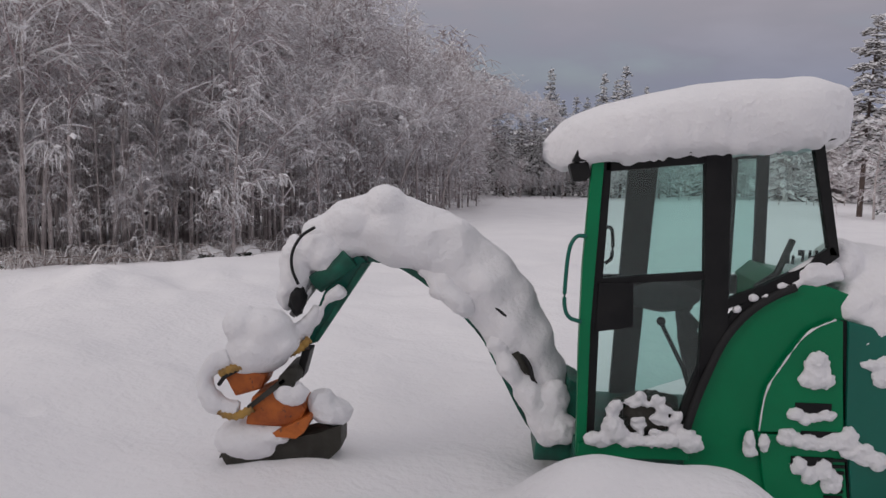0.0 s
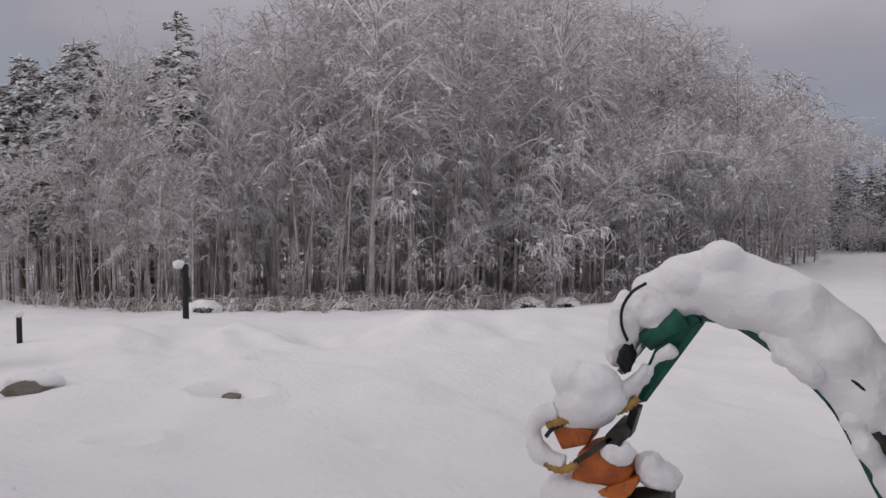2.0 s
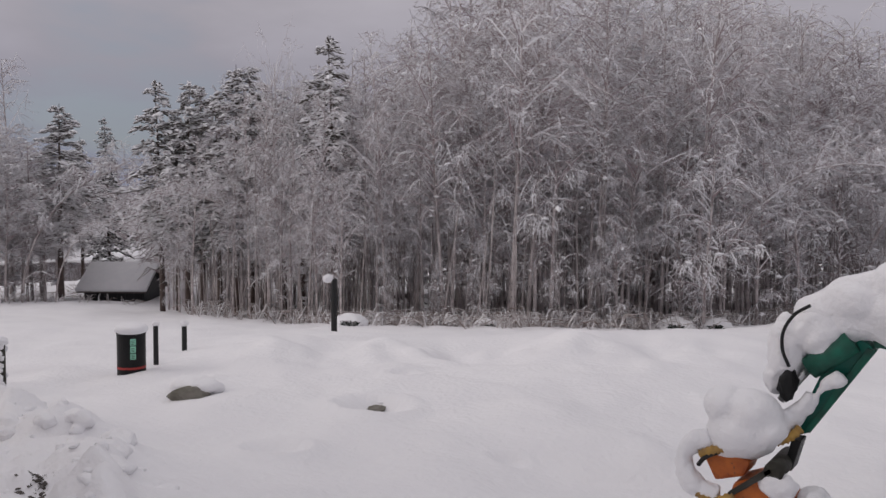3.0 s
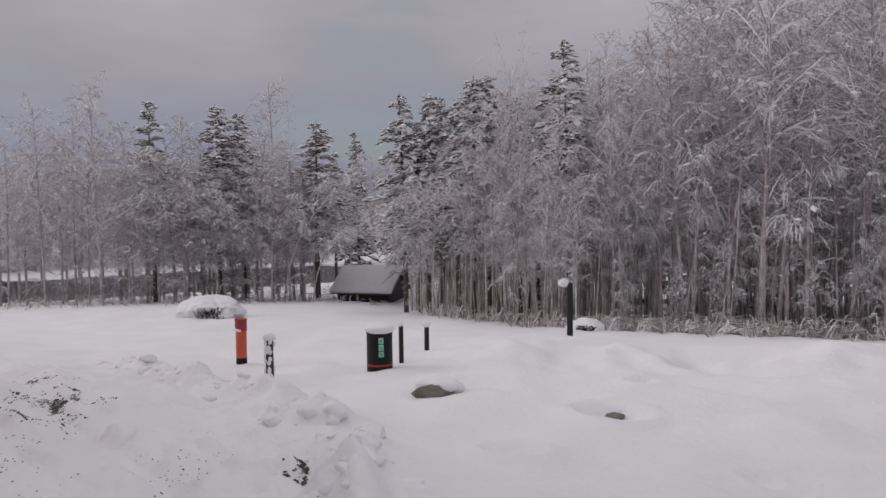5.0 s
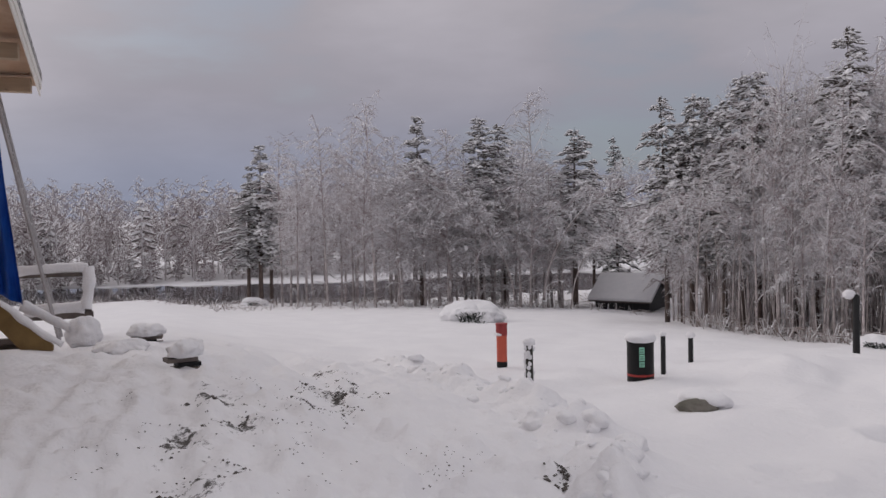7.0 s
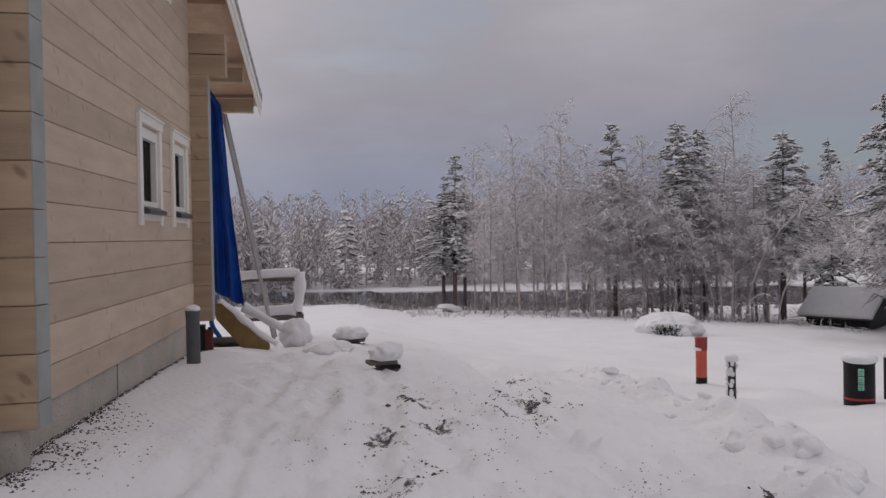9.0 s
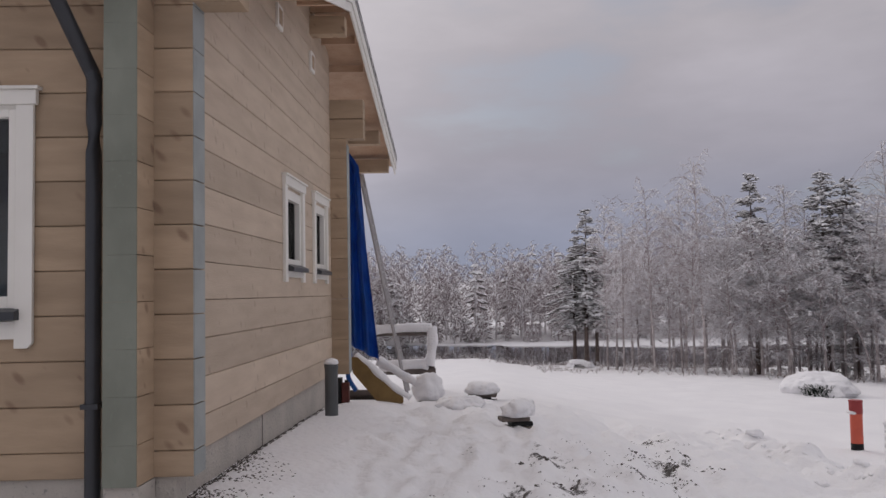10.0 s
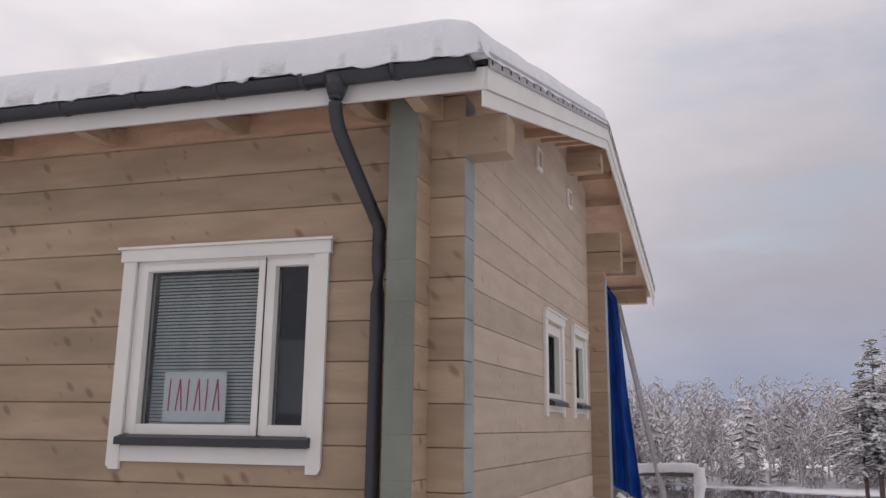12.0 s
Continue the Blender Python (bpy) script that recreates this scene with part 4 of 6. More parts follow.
# far side of the cab
for pts in (((0.66, -0.3), (0.725, -0.3), (0.75, 1.29), (0.69, 1.28)), ((0.82, -0.3), (0.985, -0.3), (1.065, 1.30), (0.88, 1.30)), ((0.72, 0.42), (1.64, 0.42), (1.64, 0.545), (0.72, 0.52)),
            ((1.405, 0.3), (1.56, 0.3), (1.56, 1.38), (1.40, 1.38)), ((0.69, 1.21), (1.75, 1.30), (1.75, 1.40), (0.69, 1.29)), ((1.70, 0.6), (1.77, 0.6), (1.75, 1.40), (1.68, 1.40))):
    bar(pts, OTHER - 0.05, OTHER)
for pts, y in (((((0.634, 1.24), (1.112, 1.29), (1.15, 0.69), (0.607, 0.64))), SIDE + 0.02), ((((0.605, 0.615), (1.15, 0.65), (1.145, 0.12), (1.085, -0.20), (0.605, -0.22))), SIDE + 0.02),
               ((((1.25, 1.335), (1.665, 1.375), (1.79, 0.85), (1.45, 0.62), (1.285, 0.55))), SIDE + 0.02), ((((1.06, 1.25), (1.41, 1.30), (1.42, 0.545), (1.0, 0.52))), OTHER - 0.03),
               ((((0.99, 0.42), (1.56, 0.42), (1.45, -0.1), (0.98, -0.27))), OTHER - 0.03), ((((1.56, 0.55), (1.70, 0.6), (1.69, 1.30), (1.56, 1.30))), OTHER - 0.03)):
    pane = dpart("pane", prism(pts, y, y + 0.005, "y"), CAB_GLASS, "green-tinted cab glass", cab)
    pane.visible_shadow = False
# lettering on the far glass, seen from behind
for x0, x1, z0, z1 in ((1.46, 1.475, 0.77, 0.845), (1.495, 1.51, 0.77, 0.845), (1.475, 1.495, 0.80, 0.815), (1.425, 1.44, 0.77, 0.845), (1.405, 1.425, 0.815, 0.845), (1.375, 1.39, 0.77, 0.815), (1.34, 1.365, 0.77, 0.815)):
    dpart("lettering", box(x0 + 0.23, x1 + 0.23, SIDE + 0.035, SIDE + 0.036, z0 - 0.02, z1 - 0.02), BLACK, "dark stick-on marks", cab)
dpart("grab_handle", tube(smooth_path([(0.515, SIDE - 0.02, 0.875), (0.46, SIDE - 0.03, 0.87), (0.425, SIDE - 0.03, 0.80), (0.412, SIDE - 0.03, 0.64), (0.412, SIDE - 0.03, 0.50), (0.44, SIDE - 0.03, 0.435), (0.505, SIDE - 0.02, 0.41)], 6), 0.011, 8), TEAL, "green grab handle", smooth=True)
dpart("inner_handle", tube(smooth_path([(0.62, SIDE + 0.06, 0.92), (0.66, SIDE + 0.07, 0.90), (0.665, SIDE + 0.07, 0.76), (0.63, SIDE + 0.06, 0.72)], 5), 0.01, 6), BLACK, smooth=True)
lamp = dpart("work_lamp", prism(((0.405, 1.25), (0.50, 1.285), (0.525, 1.20), (0.50, 1.165), (0.43, 1.16)), SIDE - 0.03, SIDE + 0.09, "y", 0.012), BLACK, "black work lamp")
dpart("lamp_bracket", box(0.47, 0.55, SIDE + 0.01, SIDE + 0.05, 1.24, 1.30), BLACK, parent=lamp)
seat = dpart("seat", lump((0.98, 4.52, 0.53), (0.20, 0.06, 0.085), 0.1, sub=3), SEAT, "dark armrest console of the seat", smooth=True)
boot = dpart("lever_boot", tube([(1.08, 4.55, 0.55), (1.10, 4.55, 0.47), (1.09, 4.55, 0.43), (1.13, 4.55, 0.36), (1.12, 4.55, 0.31), (1.17, 4.55, 0.26), (1.22, 4.55, 0.0)], [0.03, 0.05, 0.04, 0.065, 0.055, 0.09, 0.07], 12), RUBBER, "ribbed rubber lever boot", smooth=True)
dpart("lever", tube([(0.965, 4.5, 0.385), (1.10, 4.5, 0.13), (1.16, 4.5, -0.05)], 0.012, 8), BLACK, "black control lever", smooth=True)
dpart("lever_knob", lump((0.965, 4.5, 0.392), (0.026, 0.026, 0.026), 0, sub=2), BLACK, smooth=True)
dpart("rear_arm", tube([(1.70, SIDE + 0.3, 0.85), (1.62, SIDE + 0.28, 0.66), (1.5, SIDE + 0.26, 0.58)], 0.02, 8), BLACK, smooth=True)

# boom, arm and attachment
BY0, BY1 = 4.66, 4.84
dpart("swing_bracket", prism(((0.29, -0.47), (0.55, -0.47), (0.56, -0.02), (0.48, 0.02), (0.42, -0.22), (0.30, -0.36)), 4.56, 4.94, "y", 0.015), GREEN_OLD, "dark green swing bracket")
boom = dpart("boom", prism(arc([(0.50, -0.42), (0.31, -0.36), (0.195, -0.2), (0.07, 0.04), (-0.07, 0.27), (-0.34, 0.51), (-0.58, 0.65), (-0.70, 0.65)], 4)
                           + arc([(-0.74, 0.76), (-0.55, 0.78), (-0.28, 0.63), (0.02, 0.40), (0.19, 0.14), (0.34, -0.10), (0.52, -0.25)], 4), BY0, BY1, "y", 0.01), GREEN_OLD, "worn green steel boom")
dpart("boom_cylinder", tube([(0.42, 4.62, -0.30), (0.16, 4.62, 0.16)], 0.045, 12), STEEL, "dark hydraulic cylinder", boom, True)
dpart("cylinder_rod", tube([(0.16, 4.62, 0.16), (0.02, 4.62, 0.38)], 0.022, 10), BRIGHT_STEEL, "bright cylinder rod", boom, True)
dpart("boom_hose", tube(smooth_path([(0.20, 4.62, 0.20), (0.15, 4.585, 0.28), (0.12, 4.575, 0.36), (0.02, 4.59, 0.44), (-0.12, 4.60, 0.52)], 6), 0.010, 8), RUBBER, "black hydraulic hose", boom, True)
dpart("boom_hose", tube(smooth_path([(0.30, 4.6, -0.10), (0.275, 4.57, -0.02), (0.255, 4.57, 0.08), (0.20, 4.6, 0.16)], 6), 0.012, 8), RUBBER, "black hydraulic hose", boom, True)
dpart("reflector", box(-0.02, 0.07, 4.585, 4.60, 0.46, 0.49), RED, "red reflector", boom)
arm = dpart("dipper_arm", prism(((-0.86, 0.72), (-0.73, 0.67), (-0.70, 0.63), (-1.005, 0.16), (-1.055, 0.14), (-1.035, 0.28)), BY0 + 0.01, BY1 - 0.01, "y", 0.008), TEAL, "green dipper arm")
dpart("arm_edge", prism(((-0.735, 0.65), (-0.69, 0.64), (-0.995, 0.165), (-1.02, 0.18)), BY0 - 0.012, BY0 + 0.01, "y", 0.003), GREEN_OLD, parent=arm)
dpart("arm_cylinder", tube([(-0.80, 4.62, 0.68), (-1.00, 4.62, 0.52)], 0.062, 14), GREEN_OLD, "green hydraulic cylinder", arm, True)
dpart("cylinder_rod", tube([(-1.00, 4.62, 0.52), (-1.14, 4.62, 0.33)], 0.022, 10), BRIGHT_STEEL, "bright cylinder rod", arm, True)
dpart("arm_hose", tube(smooth_path([(-0.99, 4.55, 0.86), (-1.06, 4.52, 0.81), (-1.11, 4.51, 0.72), (-1.115, 4.52, 0.62), (-1.085, 4.54, 0.53)], 7), 0.009, 8), RUBBER, "black hydraulic hose", arm, True)
dpart("hose_fitting", lump((-1.095, 4.58, 0.43), (0.05, 0.06, 0.085), 0.3, sub=3), BLACK, "black hose coupling", arm, True)
tool = dpart("tilt_rotator", prism(((-1.35, -0.255), (-1.05, -0.262), (-1.0, -0.15), (-1.15, -0.02), (-1.31, -0.09)), 4.36, 4.62, "y", 0.02), ORANGE, "orange tilt attachment")
dpart("rotator_head", prism(((-1.49, 0.055), (-1.41, -0.10), (-1.26, -0.05), (-1.23, 0.03), (-1.40, 0.10)), 4.38, 4.60, "y", 0.02), ORANGE, parent=tool)
dpart("pivot", tube([(-1.10, 4.33, 0.02), (-1.10, 4.68, 0.02)], 0.05, 12), STEEL, parent=tool, smooth=True)
dpart("link", prism(((-1.33, -0.135), (-1.31, -0.155), (-1.10, 0.015), (-1.12, 0.04)), 4.33, 4.37, "y", 0.005), STEEL, "dark steel link", tool)
dpart("link", prism(((-1.10, -0.02), (-1.055, -0.02), (-1.01, 0.15), (-1.06, 0.15)), 4.52, 4.66, "y", 0.01), BLACK, "black arm end", tool)
dpart("lower_plate", prism(((-1.22, -0.30), (-0.97, -0.17), (-0.96, -0.19), (-1.0, -0.27), (-1.05, -0.31)), 4.32, 4.7, "y", 0.006), ORANGE, parent=tool)


def hose_guard(points):
    """A hose in a spiral guard."""
    path = smooth_path(points, 8)
    bm = tube(path, [0.022 if i % 3 else 0.029 for i in range(len(path))], 8)
    return bm


dpart("hose_guard", hose_guard([(-1.52, 4.34, -0.12), (-1.46, 4.33, -0.18), (-1.38, 4.33, -0.19), (-1.30, 4.35, -0.15)]), YELLOW, "yellow spiral hose guard", tool, True)
dpart("hose_guard", hose_guard([(-1.13, 4.50, 0.13), (-1.07, 4.52, 0.16), (-1.02, 4.55, 0.21)]), YELLOW, "yellow spiral hose guard", tool, True)
dpart("hose_guard", hose_guard([(-1.48, 4.36, 0.04), (-1.42, 4.35, 0.07), (-1.36, 4.36, 0.09)]), YELLOW, "yellow spiral hose guard", tool, True)
dpart("hose", tube(smooth_path([(-1.49, 4.345, -0.02), (-1.45, 4.34, 0.03), (-1.38, 4.35, 0.07)], 6), 0.012, 8), RUBBER, parent=tool, smooth=True)
bucket = dpart("bucket", prism(arc([(-1.49, -0.45), (-1.42, -0.53), (-1.30, -0.545), (-1.12, -0.54), (-0.94, -0.49), (-0.80, -0.37)], 5) + [(-0.80, -0.235), (-0.93, -0.285), (-1.12, -0.33), (-1.3, -0.40)], 4.36, 4.56, "y", 0.012), STEEL, "worn dark steel grading bucket")
dpart("bucket_edge", prism(((-1.50, -0.455), (-1.49, -0.43), (-1.3, -0.365), (-1.3, -0.39)), 4.35, 4.57, "y", 0.003), STEEL, parent=bucket)


# snow lying on the digger: one heap on each support
def snow_on(bm, label, voxel=0.013, rough=0.02, size=0.05, rounds=5):
    return fused(tagged(link_mesh("snow", bm, SNOW), label, "snow", group="snow on the digger"), voxel, rounds, rough, size)


def cab_roof_snow():
    bm = bmesh.new()
    n, m = 60, 36
    grid = {}
    for i in range(n):
        u = i / (n - 1)
        for j in range(m):
            a = 2 * math.pi * j / m
            # a pillow: side outline along x, rounded in y
            x = 0.295 + 1.655 * u
            end = (1 - abs(2 * u - 1) ** 5) ** 0.5 if 0 < u < 1 else 0.0
            top = np.interp(x, (0.295, 0.42, 0.60, 0.95, 1.3, 1.65, 1.86, 1.95), (1.36, 1.50, 1.575, 1.665, 1.722, 1.742, 1.715, 1.6))
            low = np.interp(x, (0.295, 0.40, 0.7, 1.0, 1.7, 1.86, 1.95), (1.30, 1.245, 1.285, 1.315, 1.375, 1.40, 1.5))
            low -= 0.035
            mid, half = (top + low) / 2, (top - low) / 2
            c, s = math.cos(a), math.sin(a)
            yy = 4.80 + 0.62 * end * math.copysign(abs(c) ** 0.55, c)
            zz = mid + half * math.copysign(abs(s) ** (0.62 if s > 0 else 0.5), s)
            v = Vector((x, yy, zz))
            v += Vector((0, 0.012, 0.012)) * noise.noise(v * 5)
            if s < 0.2:
                v += Vector((0, 0.02, 0.024)) * noise.noise(v * 16) + Vector((0, 0.01, 0.014)) * noise.noise(v * 38)
            grid[i, j] = bm.verts.new(v)
    for i in range(n - 1):
        for j in range(m):
            k = (j + 1) % m
            bm.faces.new((grid[i, j], grid[i, k], grid[i + 1, k], grid[i + 1, j]))
    bm.faces.new([grid[0, j] for j in range(m)])
    bm.faces.new([grid[n - 1, j] for j in range(m)][::-1])
    return bm


tagged(link_mesh("snow", cab_roof_snow(), SNOW), "smooth thick pillow of snow on the cab roof", "snow", group="snow on the digger")
path = smooth_path([(-1.03, 4.75, 0.66), (-0.98, 4.75, 0.74), (-0.88, 4.75, 0.80), (-0.74, 4.75, 0.845), (-0.55, 4.75, 0.83), (-0.29, 4.75, 0.735), (-0.08, 4.75, 0.585), (0.085, 4.75, 0.41), (0.215, 4.75, 0.17), (0.345, 4.75, -0.08), (0.46, 4.75, -0.27)], 8)
rad = [float(np.interp(i / (len(path) - 1), (0, 0.08, 0.2, 0.3, 0.42, 0.6, 0.75, 0.9, 1), (0.08, 0.14, 0.175, 0.20, 0.21, 0.212, 0.197, 0.165, 0.11))) for i in range(len(path))]
bm = tube(path, rad, 30, across=(0.95, 1.0), lumps=0.045, lump_size=0.16)
lump((-0.61, 4.70, 0.985), (0.125, 0.14, 0.12), 0.03, 0.9, 1, 4, bm=bm)
lump((-0.80, 4.70, 0.88), (0.17, 0.15, 0.12), 0.05, 0.8, 2, 4, bm=bm)
snow_on(bm, "rounded snow bank along the boom", 0.013, 0.009, 0.09)
bm = tube(smooth_path([(-0.38, 4.66, 0.64), (-0.24, 4.63, 0.53), (-0.14, 4.62, 0.43), (-0.08, 4.63, 0.37)], 10), [0.035 + 0.045 * math.sin(math.pi * (i + 0.5) / 31) for i in range(31)], 24, lumps=0.03, lump_size=0.10)
lump((-0.27, 4.61, 0.50), (0.07, 0.05, 0.05), 0.2, 0.6, 3, 4, bm=bm)
snow_on(bm, "snow clinging to the boom's side")
bm = tube(smooth_path([(0.06, 4.62, 0.22), (0.13, 4.60, 0.11), (0.20, 4.59, -0.02), (0.27, 4.58, -0.15), (0.34, 4.58, -0.27), (0.42, 4.58, -0.35)], 10), [0.035 + 0.045 * math.sin(math.pi * (i + 2) / 60) for i in range(51)], 26, lumps=0.045, lump_size=0.13)
lump((0.07, 4.60, 0.20), (0.07, 0.05, 0.06), 0.2, 0.6, 5, 4, bm=bm)
lump((0.37, 4.56, -0.24), (0.10, 0.08, 0.12), 0.15, 0.6, 6, 4, bm=bm)
lump((0.45, 4.54, -0.27), (0.10, 0.08, 0.09), 0.15, 0.6, 25, 4, bm=bm)
lump((0.40, 4.58, -0.10), (0.09, 0.08, 0.12), 0.15, 0.6, 26, 4, bm=bm)
snow_on(bm, "snow clinging to the boom cylinder")
bm = lump((-1.12, 4.66, 0.60), (0.10, 0.12, 0.20), 0.22, 0.5, 4, 4)
lump((-1.17, 4.68, 0.44), (0.07, 0.1, 0.10), 0.2, 0.5, 5, 4, bm=bm)
lump((-0.97, 4.66, 0.70), (0.13, 0.12, 0.13), 0.2, 0.5, 6, 4, bm=bm)
snow_on(bm, "snow piled behind the arm")
bm = tube(smooth_path([(-0.83, 4.585, 0.50), (-0.93, 4.58, 0.42), (-0.99, 4.58, 0.33), (-1.06, 4.58, 0.25)], 8), [0.03 + 0.012 * math.sin(i * 0.4) for i in range(25)], 18, lumps=0.025, lump_size=0.09)
snow_on(bm, "snow strip stuck to the arm")
bm = lump((-1.30, 4.48, 0.16), (0.185, 0.18, 0.14), 0.08, 0.9, 7, 5)
lump((-1.385, 4.48, 0.30), (0.12, 0.15, 0.105), 0.06, 0.9, 8, 4, bm=bm)
lump((-1.25, 4.48, 0.27), (0.155, 0.16, 0.13), 0.08, 0.9, 21, 4, bm=bm)
lump((-1.15, 4.47, 0.20), (0.09, 0.13, 0.075), 0.1, 0.8, 9, 4, bm=bm)
lump((-1.37, 4.46, 0.10), (0.10, 0.12, 0.09), 0.1, 0.8, 22, 4, bm=bm)
tube(smooth_path([(-1.22, 4.54, 0.24), (-1.12, 4.58, 0.22), (-1.03, 4.58, 0.30), (-0.98, 4.58, 0.40)], 8), [0.085 - 0.002 * i for i in range(25)], 18, bm=bm, lumps=0.02, lump_size=0.1)
snow_on(bm, "big round heap of snow on the tilt head", 0.012, 0.012, 0.07, 18)
bm = tube(smooth_path([(-1.44, 4.40, 0.13), (-1.53, 4.38, 0.09), (-1.575, 4.37, 0.0), (-1.55, 4.36, -0.10), (-1.48, 4.36, -0.15), (-1.38, 4.36, -0.165)], 8), [0.055 + 0.006 * math.sin(i * 0.3) for i in range(41)], 20, lumps=0.015, lump_size=0.12)
snow_on(bm, "snow curled along the hose loop")
bm = lump((-1.085, 4.37, -0.06), (0.10, 0.06, 0.075), 0.2, 0.5, 10, 5)
snow_on(bm, "snow patch on the orange attachment")
bm = lump((-1.34, 4.44, -0.36), (0.21, 0.14, 0.125), 0.07, 0.9, 11, 5)
lump((-1.19, 4.44, -0.31), (0.13, 0.13, 0.065), 0.1, 0.7, 12, 4, bm=bm)
snow_on(bm, "snow heap lying in the bucket")
bm = lump((-0.88, 4.47, -0.19), (0.12, 0.12, 0.075), 0.15, 0.6, 13, 5)
lump((-0.93, 4.46, -0.13), (0.075, 0.10, 0.075), 0.15, 0.6, 23, 4, bm=bm)
lump((-0.82, 4.46, -0.21), (0.05, 0.09, 0.06), 0.2, 0.6, 24, 4, bm=bm)
snow_on(bm, "snow heap on the bucket's rear edge")
bm = lump((2.14, 4.70, 0.58), (0.33, 0.40, 0.25), 0.08, 0.8, 14, 5)
lump((1.92, 4.56, 0.74), (0.12, 0.18, 0.14), 0.1, 0.6, 15, 4, bm=bm)
lump((2.12, 4.42, 0.45), (0.20, 0.12, 0.15), 0.12, 0.6, 16, 5, bm=bm)
lump((2.0, 4.38, 0.36), (0.09, 0.06, 0.07), 0.15, 0.6, 18, 4, bm=bm)
lump((1.96, 4.40, 0.52), (0.10, 0.08, 0.10), 0.15, 0.6, 19, 4, bm=bm)
snow_on(bm, "deep snow on the engine hood")
bm = lump((1.74, 4.42, 0.71), (0.15, 0.10, 0.085), 0.22, 0.5, 17, 5)
for k in range(6):
    lump((1.33 + 0.075 * k, 4.36, 0.50 + 0.035 * k + 0.03 * (k % 2)), (0.03, 0.03, 0.025), 0.25, 0.6, 20 + k, 3, bm=bm)
snow_on(bm, "broken snow along the rear window's edge")
for label, patch in (("oval snow patch on the service panel", ((1.755, 0.15, 0.09, 0.06), (1.755, 0.21, 0.075, 0.07), (1.76, 0.26, 0.05, 0.04), (1.70, 0.14, 0.04, 0.04), (1.81, 0.14, 0.045, 0.05))),
                     ("snow packed into the upper vent", ((1.66, -0.05, 0.05, 0.035), (1.74, -0.065, 0.09, 0.025), (1.83, -0.055, 0.05, 0.032), (1.71, -0.085, 0.03, 0.025))),
                     ("snow packed into the long vent", ((1.63, -0.18, 0.06, 0.05), (1.71, -0.20, 0.08, 0.045), (1.80, -0.215, 0.07, 0.04), (1.89, -0.20, 0.09, 0.05), (1.99, -0.24, 0.10, 0.055), (2.06, -0.28, 0.08, 0.05), (1.95, -0.16, 0.05, 0.05), (2.12, -0.30, 0.06, 0.05))),
                     ("snow on the louvres", ((1.70, -0.34, 0.045, 0.055), (1.76, -0.39, 0.04, 0.06), (1.83, -0.35, 0.04, 0.06), (1.88, -0.43, 0.06, 0.07), (1.85, -0.38, 0.05, 0.06))),
                     ("snow blobs at the panel's corner", ((1.43, -0.21, 0.035, 0.06), (1.44, -0.27, 0.04, 0.03))), ("snow blob on the panel's edge", ((1.51, -0.22, 0.03, 0.055),)),
                     ("snow streak on the rear panel", ((2.05, 0.23, 0.08, 0.03), (2.15, 0.24, 0.10, 0.05), (2.10, 0.17, 0.06, 0.06), (2.20, 0.15, 0.06, 0.08)))):
    bm = bmesh.new()
    for k, (x, z, a, b) in enumerate(patch):
        lump((x, SIDE - 0.032, z), (a, 0.03, b), 0.2, 0.6, 30 + 7 * k + x, 4, bm=bm)
    snow_on(bm, label, 0.008, 0.028, 0.035)
bm = tube([(a + 0.004, SIDE - 0.028, b + 0.004) for a, b in PANEL], 0.0045, 6, lumps=0.008, lump_size=0.04)
tagged(link_mesh("snow", bm, SNOW), "thin line of snow along the panel seam", "snow", group="snow on the digger")
for label, patch in (("lumpy snow along the door step", ((0.62, -0.235, 0.08, 0.04), (0.71, -0.20, 0.07, 0.06), (0.69, -0.16, 0.05, 0.05), (0.80, -0.235, 0.09, 0.035), (0.92, -0.235, 0.10, 0.03), (1.0, -0.225, 0.08, 0.04))),
                     ("snow block at the hood's foot", ((1.10, -0.22, 0.07, 0.065), (1.13, -0.25, 0.06, 0.04)))):
    bm = bmesh.new()
    for k, (x, z, a, b) in enumerate(patch):
        lump((x, SIDE - 0.03, z), (a, 0.05, b), 0.22, 0.55, 50 + 5 * k + x, 4, bm=bm)
    snow_on(bm, label, 0.009, 0.035, 0.04)
bm, r = bmesh.new(), random.Random(6)
for k in range(40):
    x = r.uniform(0.68, 1.08)
    top = np.interp(x, (0.70, 0.82, 0.95, 1.08), (-0.05, 0.07, 0.0, -0.10))
    lump((x, SIDE - 0.012 + r.uniform(0, 0.02), r.uniform(-0.22, top)), (r.uniform(0.018, 0.042), 0.022, r.uniform(0.016, 0.040)), 0.25, 0.5, k, 3, bm=bm)
snow_on(bm, "clotted snow stuck on the lower door glass", 0.009, 0.03, 0.03)
dpart("step_box", lump((0.88, SIDE + 0.06, -0.11), (0.20, 0.06, 0.13), 0.25, 0.5, 70, 4), STEEL, "dark clutter behind the door glass", smooth=True)

# ---- yard things ----
def on_ground(x, y, sink=0.03):
    return ground(x, y) - sink


